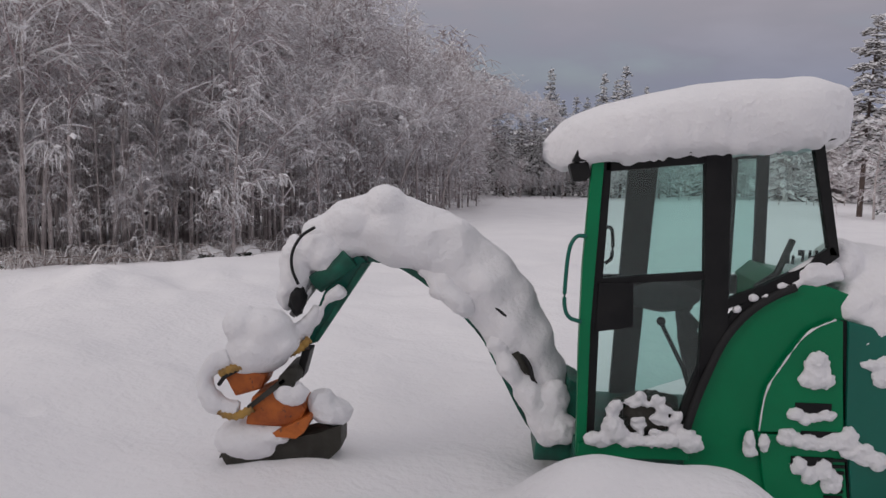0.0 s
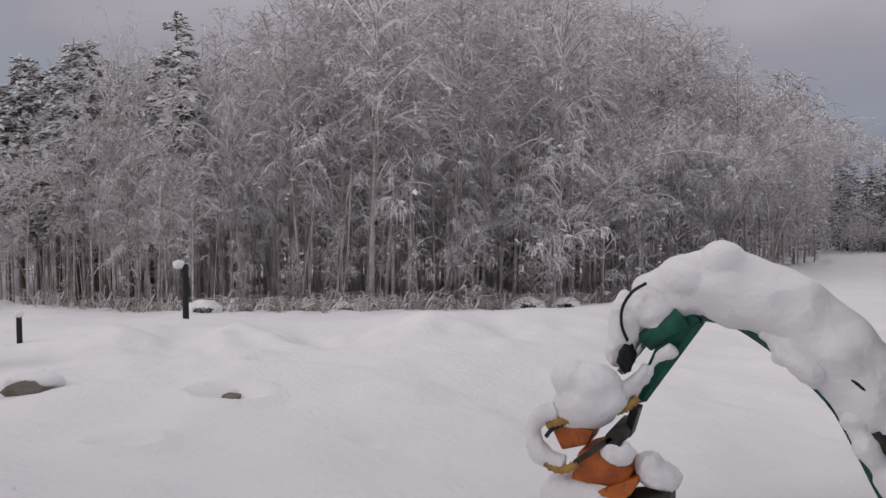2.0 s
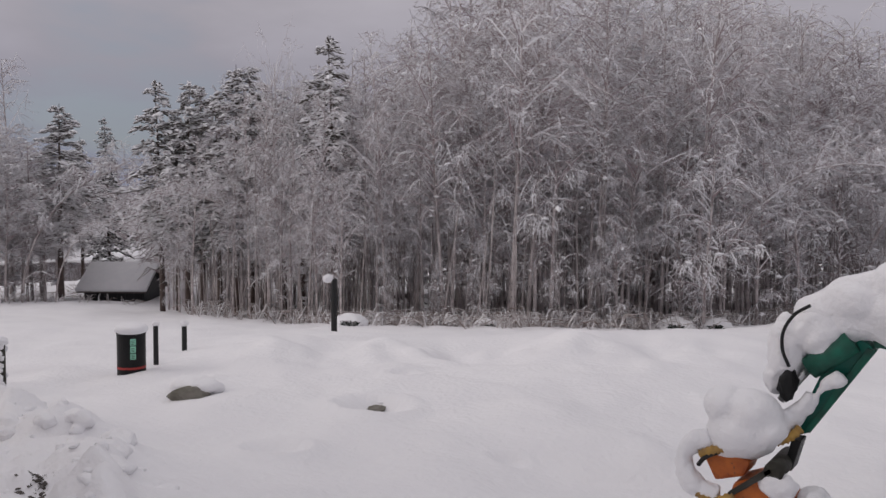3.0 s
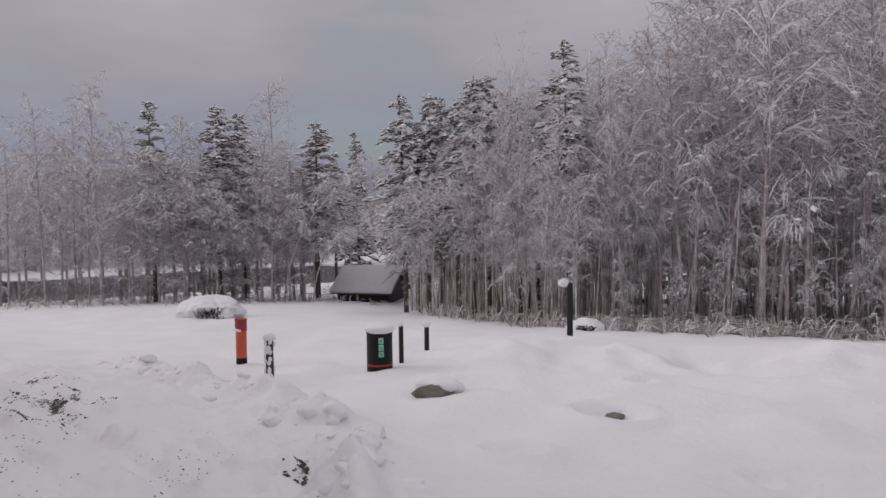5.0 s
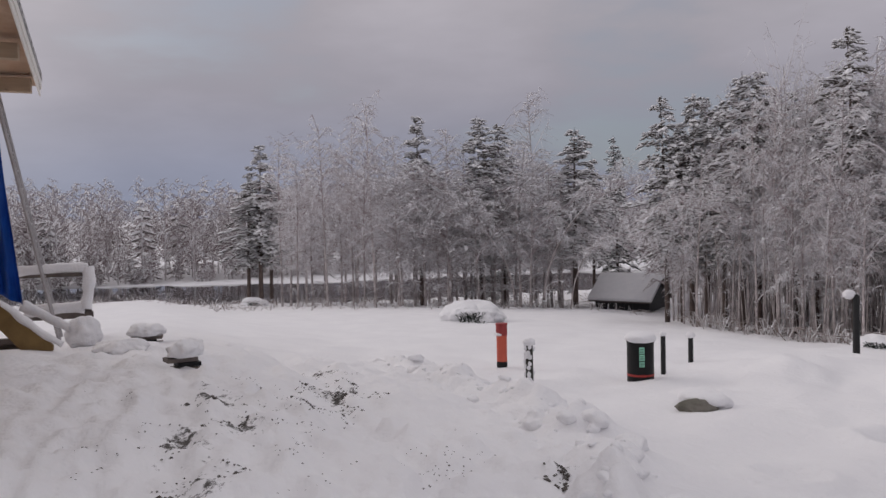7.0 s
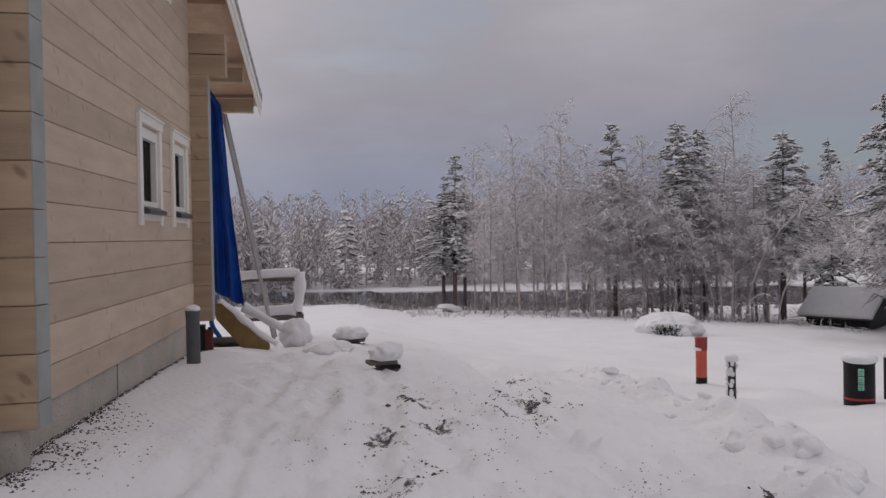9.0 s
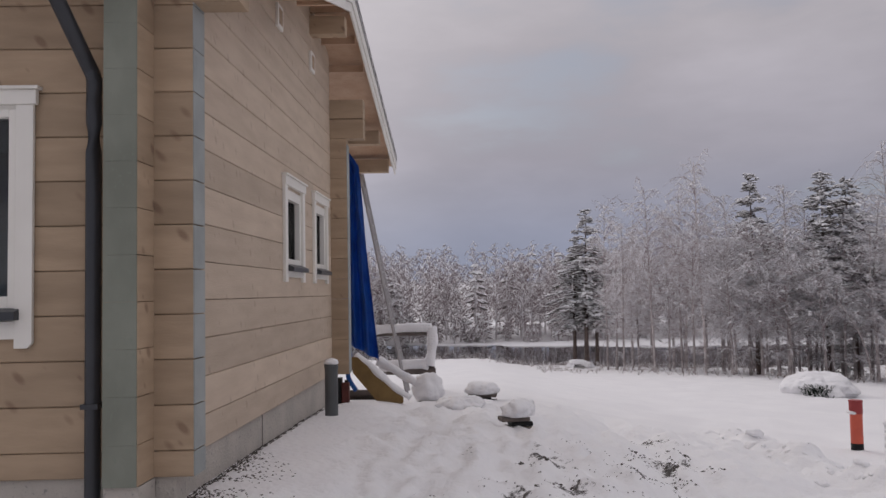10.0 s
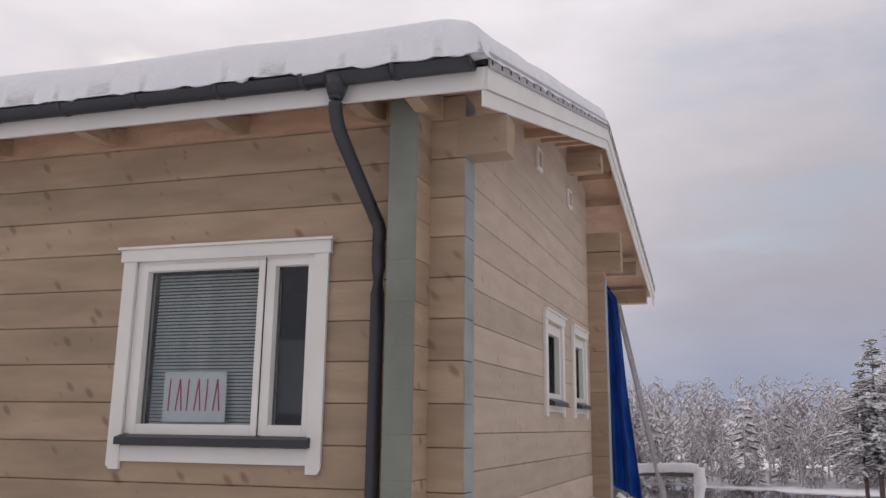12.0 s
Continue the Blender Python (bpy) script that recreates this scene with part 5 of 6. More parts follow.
def drain_pipe():
    x, y = -10.38, 4.6
    z = on_ground(x, y, 0.1)
    ob = thing("drain_pipe", "orange plastic drain pipe standing upright in the snow", "pipe", (x, y, z))
    part("pipe", cylinder(0, 0, 0.18, 0.54, 0.072), PIPE_ORANGE, ob, smooth=False)
    part("foot", cylinder(0, 0, 0.0, 0.18, 0.073), BLACK, ob, "black pipe foot")
    part("socket", cylinder(0, 0, 0.54, 0.70, 0.079, bevel=0.006), PIPE_RED, ob, "dark red pipe socket")
    part("rim", cylinder(0, 0, 0.685, 0.705, 0.084, bevel=0.004), PIPE_RED, ob)
    s = lump((x - 0.01, y - 0.05, z + 0.555), (0.085, 0.05, 0.028), 0.3, 0.5, 80, 3)
    tagged(link_mesh("snow", s, SNOW), "snow stuck below the pipe socket", "snow")


drain_pipe()


def snow_post():
    x, y = -8.45, 4.07
    z = on_ground(x, y, 0.1)
    ob = thing("fence_post", "grey post plastered with patchy snow", "post", (x, y, z))
    b = cylinder(0, 0, 0, 0.57, 0.045, 0.042, 16)
    bmesh.ops.subdivide_edges(b, edges=b.edges[:], cuts=5)
    part("stake", b, STEEL, ob)
    c = bmesh.new()
    r = random.Random(2)
    for i in range(46):
        a = r.uniform(0, 6.28)
        lump((0.043 * math.cos(a), 0.043 * math.sin(a), r.uniform(0.08, 0.56)), (0.022, 0.022, 0.03), 0.5, 0.5, i, 2, bm=c)
    lump((0, 0, 0.585), (0.07, 0.07, 0.05), 0.2, 0.5, 3, 3, bm=c)
    part("snow_crust", c, SNOW, ob, "patchy snow crust", True)


snow_post()


def riser():
    x, y = -8.46, 5.55
    z = on_ground(x, y, 0.05)
    ob = thing("well_riser", "black plastic well riser with mint labels, snow on top", "riser", (x, y, z))
    b = cylinder(0, 0, 0, 0.545, 0.158, 0.158, 32)
    part("shell", b, BLACK, ob, smooth=False)
    part("rim", cylinder(0, 0, 0.51, 0.55, 0.164, bevel=0.006, sides=32), BLACK, ob)
    part("band", cylinder(0, 0, 0.12, 0.145, 0.1605, sides=32), RED, ob, "red band")
    face = math.atan2(-y, -x)
    for zz, h in ((0.40, 0.075), (0.315, 0.075), (0.24, 0.065)):
        b = box(0.1575, 0.1605, -0.032, 0.028, zz, zz + h)
        bmesh.ops.rotate(b, verts=b.verts, cent=(0, 0, 0), matrix=Matrix.Rotation(face + 0.12, 3, "Z"))
        lab = part("label", b, MINT, ob, "small mint-green sticker")
        for k in range(3):
            b = box(0.1600, 0.1615, -0.022, 0.016, zz + 0.012 + 0.018 * k, zz + 0.018 + 0.018 * k)
            bmesh.ops.rotate(b, verts=b.verts, cent=(0, 0, 0), matrix=Matrix.Rotation(face + 0.12, 3, "Z"))
            part("print", b, BLACK, lab, "plain dark bars")
    s = lump((x, y, z + 0.57), (0.19, 0.19, 0.075), 0.1, 0.7, 81, 4, flat=z + 0.545)
    tagged(link_mesh("snow", s, SNOW), "snow cap on the well riser", "snow")


riser()


def tar_post(x, y, top, r, cap, label, name="post"):
    z = on_ground(x, y, 0.25)
    ob = thing(name, label, "post", (x, y, z))
    b = cylinder(0, 0, 0, top - z, r, r * 0.95, 14, 0.006)
    for v in b.verts:
        v.co.x += 0.006 * noise.noise(v.co * 5)
    part("stake", b, TAR, ob)
    if cap:
        s = lump((x + cap[0], y + cap[1], top + cap[3]), (cap[2], cap[2], cap[2] * 0.8), 0.1, 0.7, x, 4)
        tagged(link_mesh("snow", s, SNOW), "round snow cap on a post", "snow")


tar_post(-8.95, 6.22, -0.13, 0.032, (0, 0, 0.045, 0.01), "short black post by the well riser")
tar_post(-9.62, 7.15, -0.30, 0.036, (0, 0, 0.06, 0.02), "short black post with a snow cap")
tar_post(-10.30, 10.92, 0.05, 0.055, (-0.09, -0.06, 0.10, 0.0), "tall black post with a ball of snow")


def boulder(x, y, size, turn, label, seed):
    z = on_ground(x, y, -0.03)
    b = lump((0, 0, 0), size, 0.35, 0.7, seed, 3)
    ob = tagged(link_mesh("boulder", b, STONE, False), label, "boulder")
    ob.matrix_basis = pose(x, y, z, 0, 0, turn)
    s = lump((x - 0.10, y + 0.16, z + size[2] * 0.75), (size[0] * 1.7, size[1] * 2.0, size[2] * 0.9), 0.12, 0.7, seed + 1, 4)
    lump((x - 0.28, y + 0.30, z), (size[0] * 1.9, size[1] * 2.4, size[2] * 1.2), 0.12, 0.7, seed + 2, 4, bm=s)
    fused(tagged(link_mesh("snow", s, SNOW), "thick snow on a boulder", "snow"), 0.025, 6, 0.03, 0.1)


boulder(-6.45, 4.82, (0.17, 0.09, 0.085), 48, "grey boulder under a thick snow cap", 3.0)
# a hole in the snow; the stone is added to make it dark
boulder(-4.80, 5.60, (0.08, 0.06, 0.03), 30, "small stone added as the dark of a snow hole", 5.0)


def stub(x, y, label, w, seed):
    """A low stack of boards with a cushion of snow."""
    z = on_ground(x, y, 0.05)
    ob = thing("board_stack", label, "stack", (x, y, z), "low stacks by the drive")
    r = random.Random(seed)
    for i in range(3):
        b = box(-w * 0.8, w * 0.8, -w + r.uniform(-.06, .06), w + r.uniform(-.06, .06), 0.05 * i, 0.05 * i + 0.042, 0.006)
        bmesh.ops.rotate(b, verts=b.verts, cent=(0, 0, 0), matrix=Matrix.Rotation(r.uniform(-0.25, 0.25), 3, "Z"))
        part("board", b, BLACK if i % 2 else GREY_WOOD, ob)
    s = lump((x, y, z + 0.20), (w * 1.3, w * 1.3, 0.115), 0.26, 0.5, seed, 4, flat=z + 0.16)
    tagged(link_mesh("snow", s, SNOW), "cushion of snow on a low stack", "snow")


stub(-9.05, 0.36, "dark low stack of boards under snow", 0.13, 5)
stub(-12.2, 0.0, "dark low stack of boards under snow", 0.19, 6)
s = lump((-11.2, -0.3, ground(-11.2, -0.3) + 0.05), (0.28, 0.34, 0.12), 0.25, 0.5, 90, 4)
fused(tagged(link_mesh("snow_heap", lump((-9.7, 0.45, ground(-9.7, 0.45) + 0.05), (0.2, 0.16, 0.16), 0.25, 0.5, 91, 4), SNOW), "small heap of snow behind a stack", "snow"), 0.02, 3, 0.05, 0.08)
fused(tagged(link_mesh("snow_heap", s, SNOW), "shovelled heap of snow beside the drive", "snow"), 0.02, 3, 0.05, 0.08)


# gravel and clods on the drive
def clods():
    r = random.Random(9)
    v, f = [], []
    for k, (x, y, rx, ry) in enumerate(GRAVEL):
        for i in range(900 if k == 0 else 220):
            a, q = r.uniform(0, 6.28), r.random() ** 0.8
            px, py = x + math.cos(a) * q * rx * 0.8, y + math.sin(a) * q * ry * 0.8
            if noise.noise(Vector((px * 2.2, py * 5, 1))) + 0.5 * noise.noise(Vector((px * 7, py * 12, 1))) < 0.12:
                continue
            blob(v, f, Vector((px, py, ground(px, py) + 0.002)), r.uniform(0.004, 0.011) if r.random() < 0.93 else r.uniform(0.012, 0.026), r, (1.2, 1.0, 0.7))
    # thin scatter over the worn part of the drive
    for i in range(2600):
        px, py = r.uniform(-8.6, -3.4), r.uniform(-0.5, 2.4)
        if noise.noise(Vector((px * 1.1, py * 1.6, 7))) + 0.6 * noise.noise(Vector((px * 4, py * 4, 3))) < 0.28:
            continue
        blob(v, f, Vector((px, py, ground(px, py) + 0.001)), r.uniform(0.003, 0.008), r, (1.2, 1.0, 0.6))
    for i in range(3800):
        px = FRONT + 0.35 - 6.0 * r.random() ** 1.25
        py = GABLE - 0.02 + r.expovariate(1) * (0.022 + 0.15 * step(-7.6, -5.0, px))
        if py > -1.2 or (py > GABLE + 0.06 and noise.noise(Vector((px * 4, py * 4, 5))) < -0.1):
            continue
        blob(v, f, Vector((px, py, ground(px, py) + 0.002)), r.uniform(0.004, 0.010), r, (1.2, 1.0, 0.6))
    tagged(new("gravel", plain_mesh("gravel", v, f, EARTH)), "dark gravel and clods scattered on the snow", "gravel", kind="stuff")


def snow_clods():
    r = random.Random(17)
    bm = bmesh.new()
    for i in range(190):
        x = -11 + 8.2 * r.random()
        line = np.interp(x, (-12, -8, -6.6, -5, -3.6, -2), (3.2, 3.25, 3.35, 2.95, 2.2, 1.2))
        y = line + r.gauss(-0.05, 0.20)
        q = r.uniform(0.015, 0.04) if r.random() < 0.88 else r.uniform(0.04, 0.085)
        lump((x, y, ground(x, y) - 0.25 * q), (q * r.uniform(1.0, 1.9), q * r.uniform(1.0, 1.6), q * r.uniform(0.7, 1.0)), 0.35, 0.7, i, 2 if q < 0.05 else 3, bm=bm)
    fused(tagged(link_mesh("snow_clods", bm, SNOW), "loose clods of snow thrown up by the plough", "snow", kind="stuff"), 0.016, 3, 0.03, 0.05)


snow_clods()


# ---- porch end of the house ----
def tarpaulin():
    bm = bmesh.new()
    n, m = 30, 44
    g = {}
    for i in range(n):
        for j in range(m):
            u, t = i / (n - 1), j / (m - 1)
            y0, y1 = -2.02, float(np.interp(t, (0, 0.07, 0.5, 1), (-1.86, -1.72, -1.62, -1.46)))
            y = y0 + (y1 - y0) * u
            z = 3.45 - (3.45 - (0.42 + 0.28 * (1 - u))) * t
            x = -12.0 + 0.05 * math.sin(u * 17 + t * 2) * (0.4 + t) + 0.04 * noise.noise(Vector((u * 5, t * 6, 0))) + 0.25 * u
            g[i, j] = bm.verts.new((x, y, z))
    for i in range(n - 1):
        for j in range(m - 1):
            bm.faces.new((g[i, j], g[i + 1, j], g[i + 1, j + 1], g[i, j + 1]))
    bmesh.ops.solidify(bm, geom=bm.faces[:], thickness=0.004)
    tagged(link_mesh("tarpaulin", bm, TARP), "blue tarpaulin hanging in folds at the porch", "tarpaulin")
    bm = tube(smooth_path([(-11.9, -1.93, 0.75), (-11.85, -1.90, 0.5), (-11.8, -1.92, 0.2), (-11.75, -1.8, 0.0)], 6), 0.035, 8)
    tagged(link_mesh("tarpaulin_end", bm, TARP), "twisted loose end of the blue tarpaulin", "tarpaulin")


tarpaulin()


def ladder():
    ob = thing("ladder", "aluminium ladder leaning against the eaves, snow on its foot", "ladder", (-15.0, -1.42, -0.4))
    foot, top = Vector((0, 0.10, 0)), Vector((0.0, -0.70, 4.0))
    for dx in (0.0, 0.38):
        part("rail", tube([foot + Vector((dx, 0, 0)), top + Vector((dx, 0, 0))], 0.034, 6), ALU, ob)
    for i in range(13):
        p = foot.lerp(top, (i + 0.6) / 14)
        part("rung", tube([p, p + Vector((0.38, 0, 0))], 0.016, 6), ALU, ob)


ladder()


def snowy_rail():
    ob = thing("porch_railing", "unfinished wooden railing under thick snow", "railing", (-15.0, -1.3, -0.5))
    part("handrail", box(-0.05, 0.05, -0.75, 0.50, 1.10, 1.16, 0.006), GREY_WOOD, ob)
    part("post", box(-0.05, 0.05, 0.36, 0.46, 0.0, 1.14, 0.006), GREY_WOOD, ob)
    part("lower_beam", box(-0.08, 0.08, -0.8, 0.48, 0.40, 0.50, 0.006), GREY_WOOD, ob)
    s = tube(smooth_path([(-15.0, -2.05, 0.70), (-15.0, -1.6, 0.73), (-15.0, -1.1, 0.75), (-15.0, -0.88, 0.74)], 8), 0.085, 14, lumps=0.03, lump_size=0.2)
    tube(smooth_path([(-15.0, -0.88, 0.76), (-14.98, -0.87, 0.5), (-14.97, -0.90, 0.25), (-14.95, -0.93, 0.05)], 8), 0.095, 14, bm=s, lumps=0.03, lump_size=0.2)
    tube(smooth_path([(-15.0, -1.85, 0.03), (-15.0, -1.4, 0.06), (-14.98, -0.95, 0.08)], 8), 0.105, 14, bm=s, lumps=0.03, lump_size=0.2)
    tagged(link_mesh("snow", s, SNOW), "thick snow rolls on the porch railing", "snow")


snowy_rail()


def leaning_board():
    ob = thing("plank", "yellow shuttering board leaning at the porch, snow on top", "plank", (-11.5, -1.5, -0.1))
    part("board", prism(((-0.35, 0.60), (-0.22, 0.60), (0.40, 0.02), (0.40, -0.05), (0.06, -0.05), (-0.30, 0.38)), -0.05, 0.05, "x", 0.01), PLANK, ob)
    s = tube(smooth_path([(-11.52, -1.76, 0.53), (-11.5, -1.5, 0.32), (-11.48, -1.2, 0.06), (-11.45, -1.0, -0.08)], 8), 0.06, 14, across=(1.2, 0.8), lumps=0.03, lump_size=0.15)
    tube(smooth_path([(-12.4, -1.55, 0.36), (-12.3, -1.2, 0.18), (-12.2, -0.85, -0.04)], 8), 0.065, 14, bm=s, lumps=0.03, lump_size=0.15)
    lump((-12.3, -0.80, -0.06), (0.25, 0.24, 0.24), 0.2, 0.5, 95, 4, bm=s)
    tagged(link_mesh("snow", s, SNOW), "snow on the leaning boards", "snow")
    st = thing("timber", "loose sawn timber lying under the porch", "timber", (-12.3, -1.6, -0.2))
    for i in range(3):
        part("beam", box(-0.05 + 0.12 * i, 0.05 + 0.12 * i, -0.5, 0.35, 0.05 * i, 0.05 * i + 0.07, 0.005), GREY_WOOD, st)


leaning_board()


def grey_pipe():
    x, y = -9.22, -1.70
    z = on_ground(x, y, 0.1)
    ob = thing("ground_pipe", "grey plastic pipe upright by the plinth with snow cap", "pipe", (x, y, z))
    part("pipe", cylinder(0, 0, 0, 0.68, 0.074), PIPE_GREY, ob, smooth=False)
    part("collar", cylinder(0, 0, 0.62, 0.68, 0.079, bevel=0.004), PIPE_GREY, ob)
    s = lump((x, y, z + 0.69), (0.082, 0.082, 0.045), 0.12, 0.5, 96, 4, flat=z + 0.675)
    tagged(link_mesh("snow", s, SNOW), "snow cap on the grey pipe", "snow")


grey_pipe()
can = thing("fuel_can", "dark red can standing by the house corner", "can", (-11.2, -1.86, ground(-11.2, -1.86) - 0.03))
part("body", box(-0.06, 0.06, -0.05, 0.05, 0, 0.30, 0.015), DULL_RED, can)
part("cap", cylinder(0, 0.01, 0.30, 0.33, 0.025), BLACK, can)
part("post_base", box(-0.12, 0.02, -0.3, -0.06, 0, 0.36), TAR, can, "dark block behind the can")


# ---- shed by the river ----
def shed():
    x, y = -40.6, 26.5
    z = ground(x, y) - 0.02
    ob = thing("shed", "low dark shed with a snow-covered roof among the trees", "shed", (x, y, z))
    ob.rotation_euler = (0, 0, radians(-56))
    ob.scale = (0.93, 0.93, 0.93)
    for x0, x1 in ((-1.6, -1.5), (1.5, 1.6)):
        part("wall", box(x0, x1, -1.75, 1.75, -0.3, 0.85), TAR, ob)
    for y0, y1 in ((-1.75, -1.65), (1.65, 1.75)):
        part("wall", prism(((-1.5, -0.3), (1.5, -0.3), (1.5, 0.85), (0, 1.85), (-1.5, 0.85)), y0, y1, "y"), TAR, ob)
    for i in range(7):
        part("board", box(1.6, 1.63, -1.72 + 0.49 * i, -1.28 + 0.49 * i, -0.2, 0.83), TAR, ob)
    for s in (-1, 1):
        part("roof", prism(((0, 1.98), (s * 2.0, 0.62), (s * 2.0, 0.70), (0, 2.06)), -2.0, 2.0, "y"), GREY_WOOD, ob)
    for k in (-1, 1):
        b = prism(((0, 2.07), (k * 2.04, 0.71), (k * 2.10, 0.80), (k * 2.06, 0.88), (0, 2.30)), -2.05, 2.05, "y")
        part("snow_layer", b, SNOW, ob, "even snow cover on the roof")


shed()


def snowy_bush(x, y, w, seed):
    z = ground(x, y)
    v, f = [], []
    r = random.Random(seed)
    side = Vector((-x, -y, 0)).normalized()
    for i in range(200):
        a = r.uniform(0, 6.28)
        e = Vector((math.cos(a) * r.uniform(0.1, 0.36) * w, math.sin(a) * r.uniform(0.1, 0.36) * w, w * r.uniform(0.05, 0.42)))
        st = side * w * 1.02 + Vector((r.gauss(0, 0.15) * w, r.gauss(0, 0.15) * w, 0.02))
        stick(v, f, [st, st + e * 0.6 + Vector((0, 0, 0.08 * w)), st + e], [0.02, 0.018, 0.01], 3)
    ob = thing("brush_heap", "heap of brushwood under a dome of snow", "brush", (x, y, z))
    new("brushwood", plain_mesh("brushwood", v, f, NEEDLES_DARK)).parent = ob
    c = bmesh.new()
    for i in range(16):
        a = r.uniform(0, 6.28)
        q = r.random() ** 0.6
        lump((math.cos(a) * q * w * 0.9, math.sin(a) * q * w * 0.9, 0.45 * w * (1 - 0.75 * q * q)), (0.36 * w, 0.36 * w, 0.16 * w), 0.35, 0.5, seed + i, 3, bm=c)
    lump((-0.3 * side.x * w, -0.3 * side.y * w, 0.08 * w), (1.05 * w, 1.1 * w, 0.60 * w), 0.2, 0.6, seed, 4, bm=c)
    fused(part("snow_dome", c, SNOW, ob, "broken dome of snow", True), 0.04, 2, 0.06, 0.12)


snowy_bush(-24.6, 9.95, 0.95, 4)
snowy_bush(-12.6, 13.9, 0.40, 7)
snowy_bush(-54.0, 6.6, 0.8, 8)
for k, (az, d, bw) in enumerate(((32.5, 21.3, 0.36), (35.6, 22.6, 0.42), (19.6, 22.6, 0.45), (17.0, 23.4, 0.40))):
    snowy_bush(-d * math.sin(radians(az)), d * math.cos(radians(az)), bw, 20 + k)



# ---- trees ----
def two_part_mesh(name, verts, faces, snow_verts, snow_faces, mat):
    """Twigs or needles, and the snow that lies on them, in one crown."""
    base = len(verts)
    me = bpy.data.meshes.new(name)
    me.from_pydata([tuple(v) for v in verts + snow_verts], [], faces + [tuple(i + base for i in f) for f in snow_faces])
    me.materials.append(mat)
    me.materials.append(SNOW)
    me.polygons.foreach_set("material_index", [0] * len(faces) + [1] * len(snow_faces))
    return me


def tuft(cv, cf, sv, sf, tip, size, rng, n=20):
    """Hanging spray of fine twigs caked with snow at the end of a bowed limb."""
    for i in range(n):
        d = Vector((rng.gauss(0, 0.26), rng.gauss(0, 0.26), rng.uniform(-1.1, -0.25))) * size * rng.uniform(0.5, 1.1)
        p = tip + Vector((rng.gauss(0, 0.28), rng.gauss(0, 0.28), rng.uniform(-0.25, 0.25))) * size
        if i % 3:
            stick(sv, sf, [p, p + d * 0.5 + Vector((d.x * 0.3, d.y * 0.3, 0)), p + d], [0.009, 0.012, 0.005], 3)
        else:
            stick(cv, cf, [p, p + d * 1.15], [0.009, 0.004], 3)
    blob(sv, sf, tip + Vector((0, 0, 0.08 * size)), 0.05 + 0.08 * size, rng, (1.5, 1.0, 0.6))


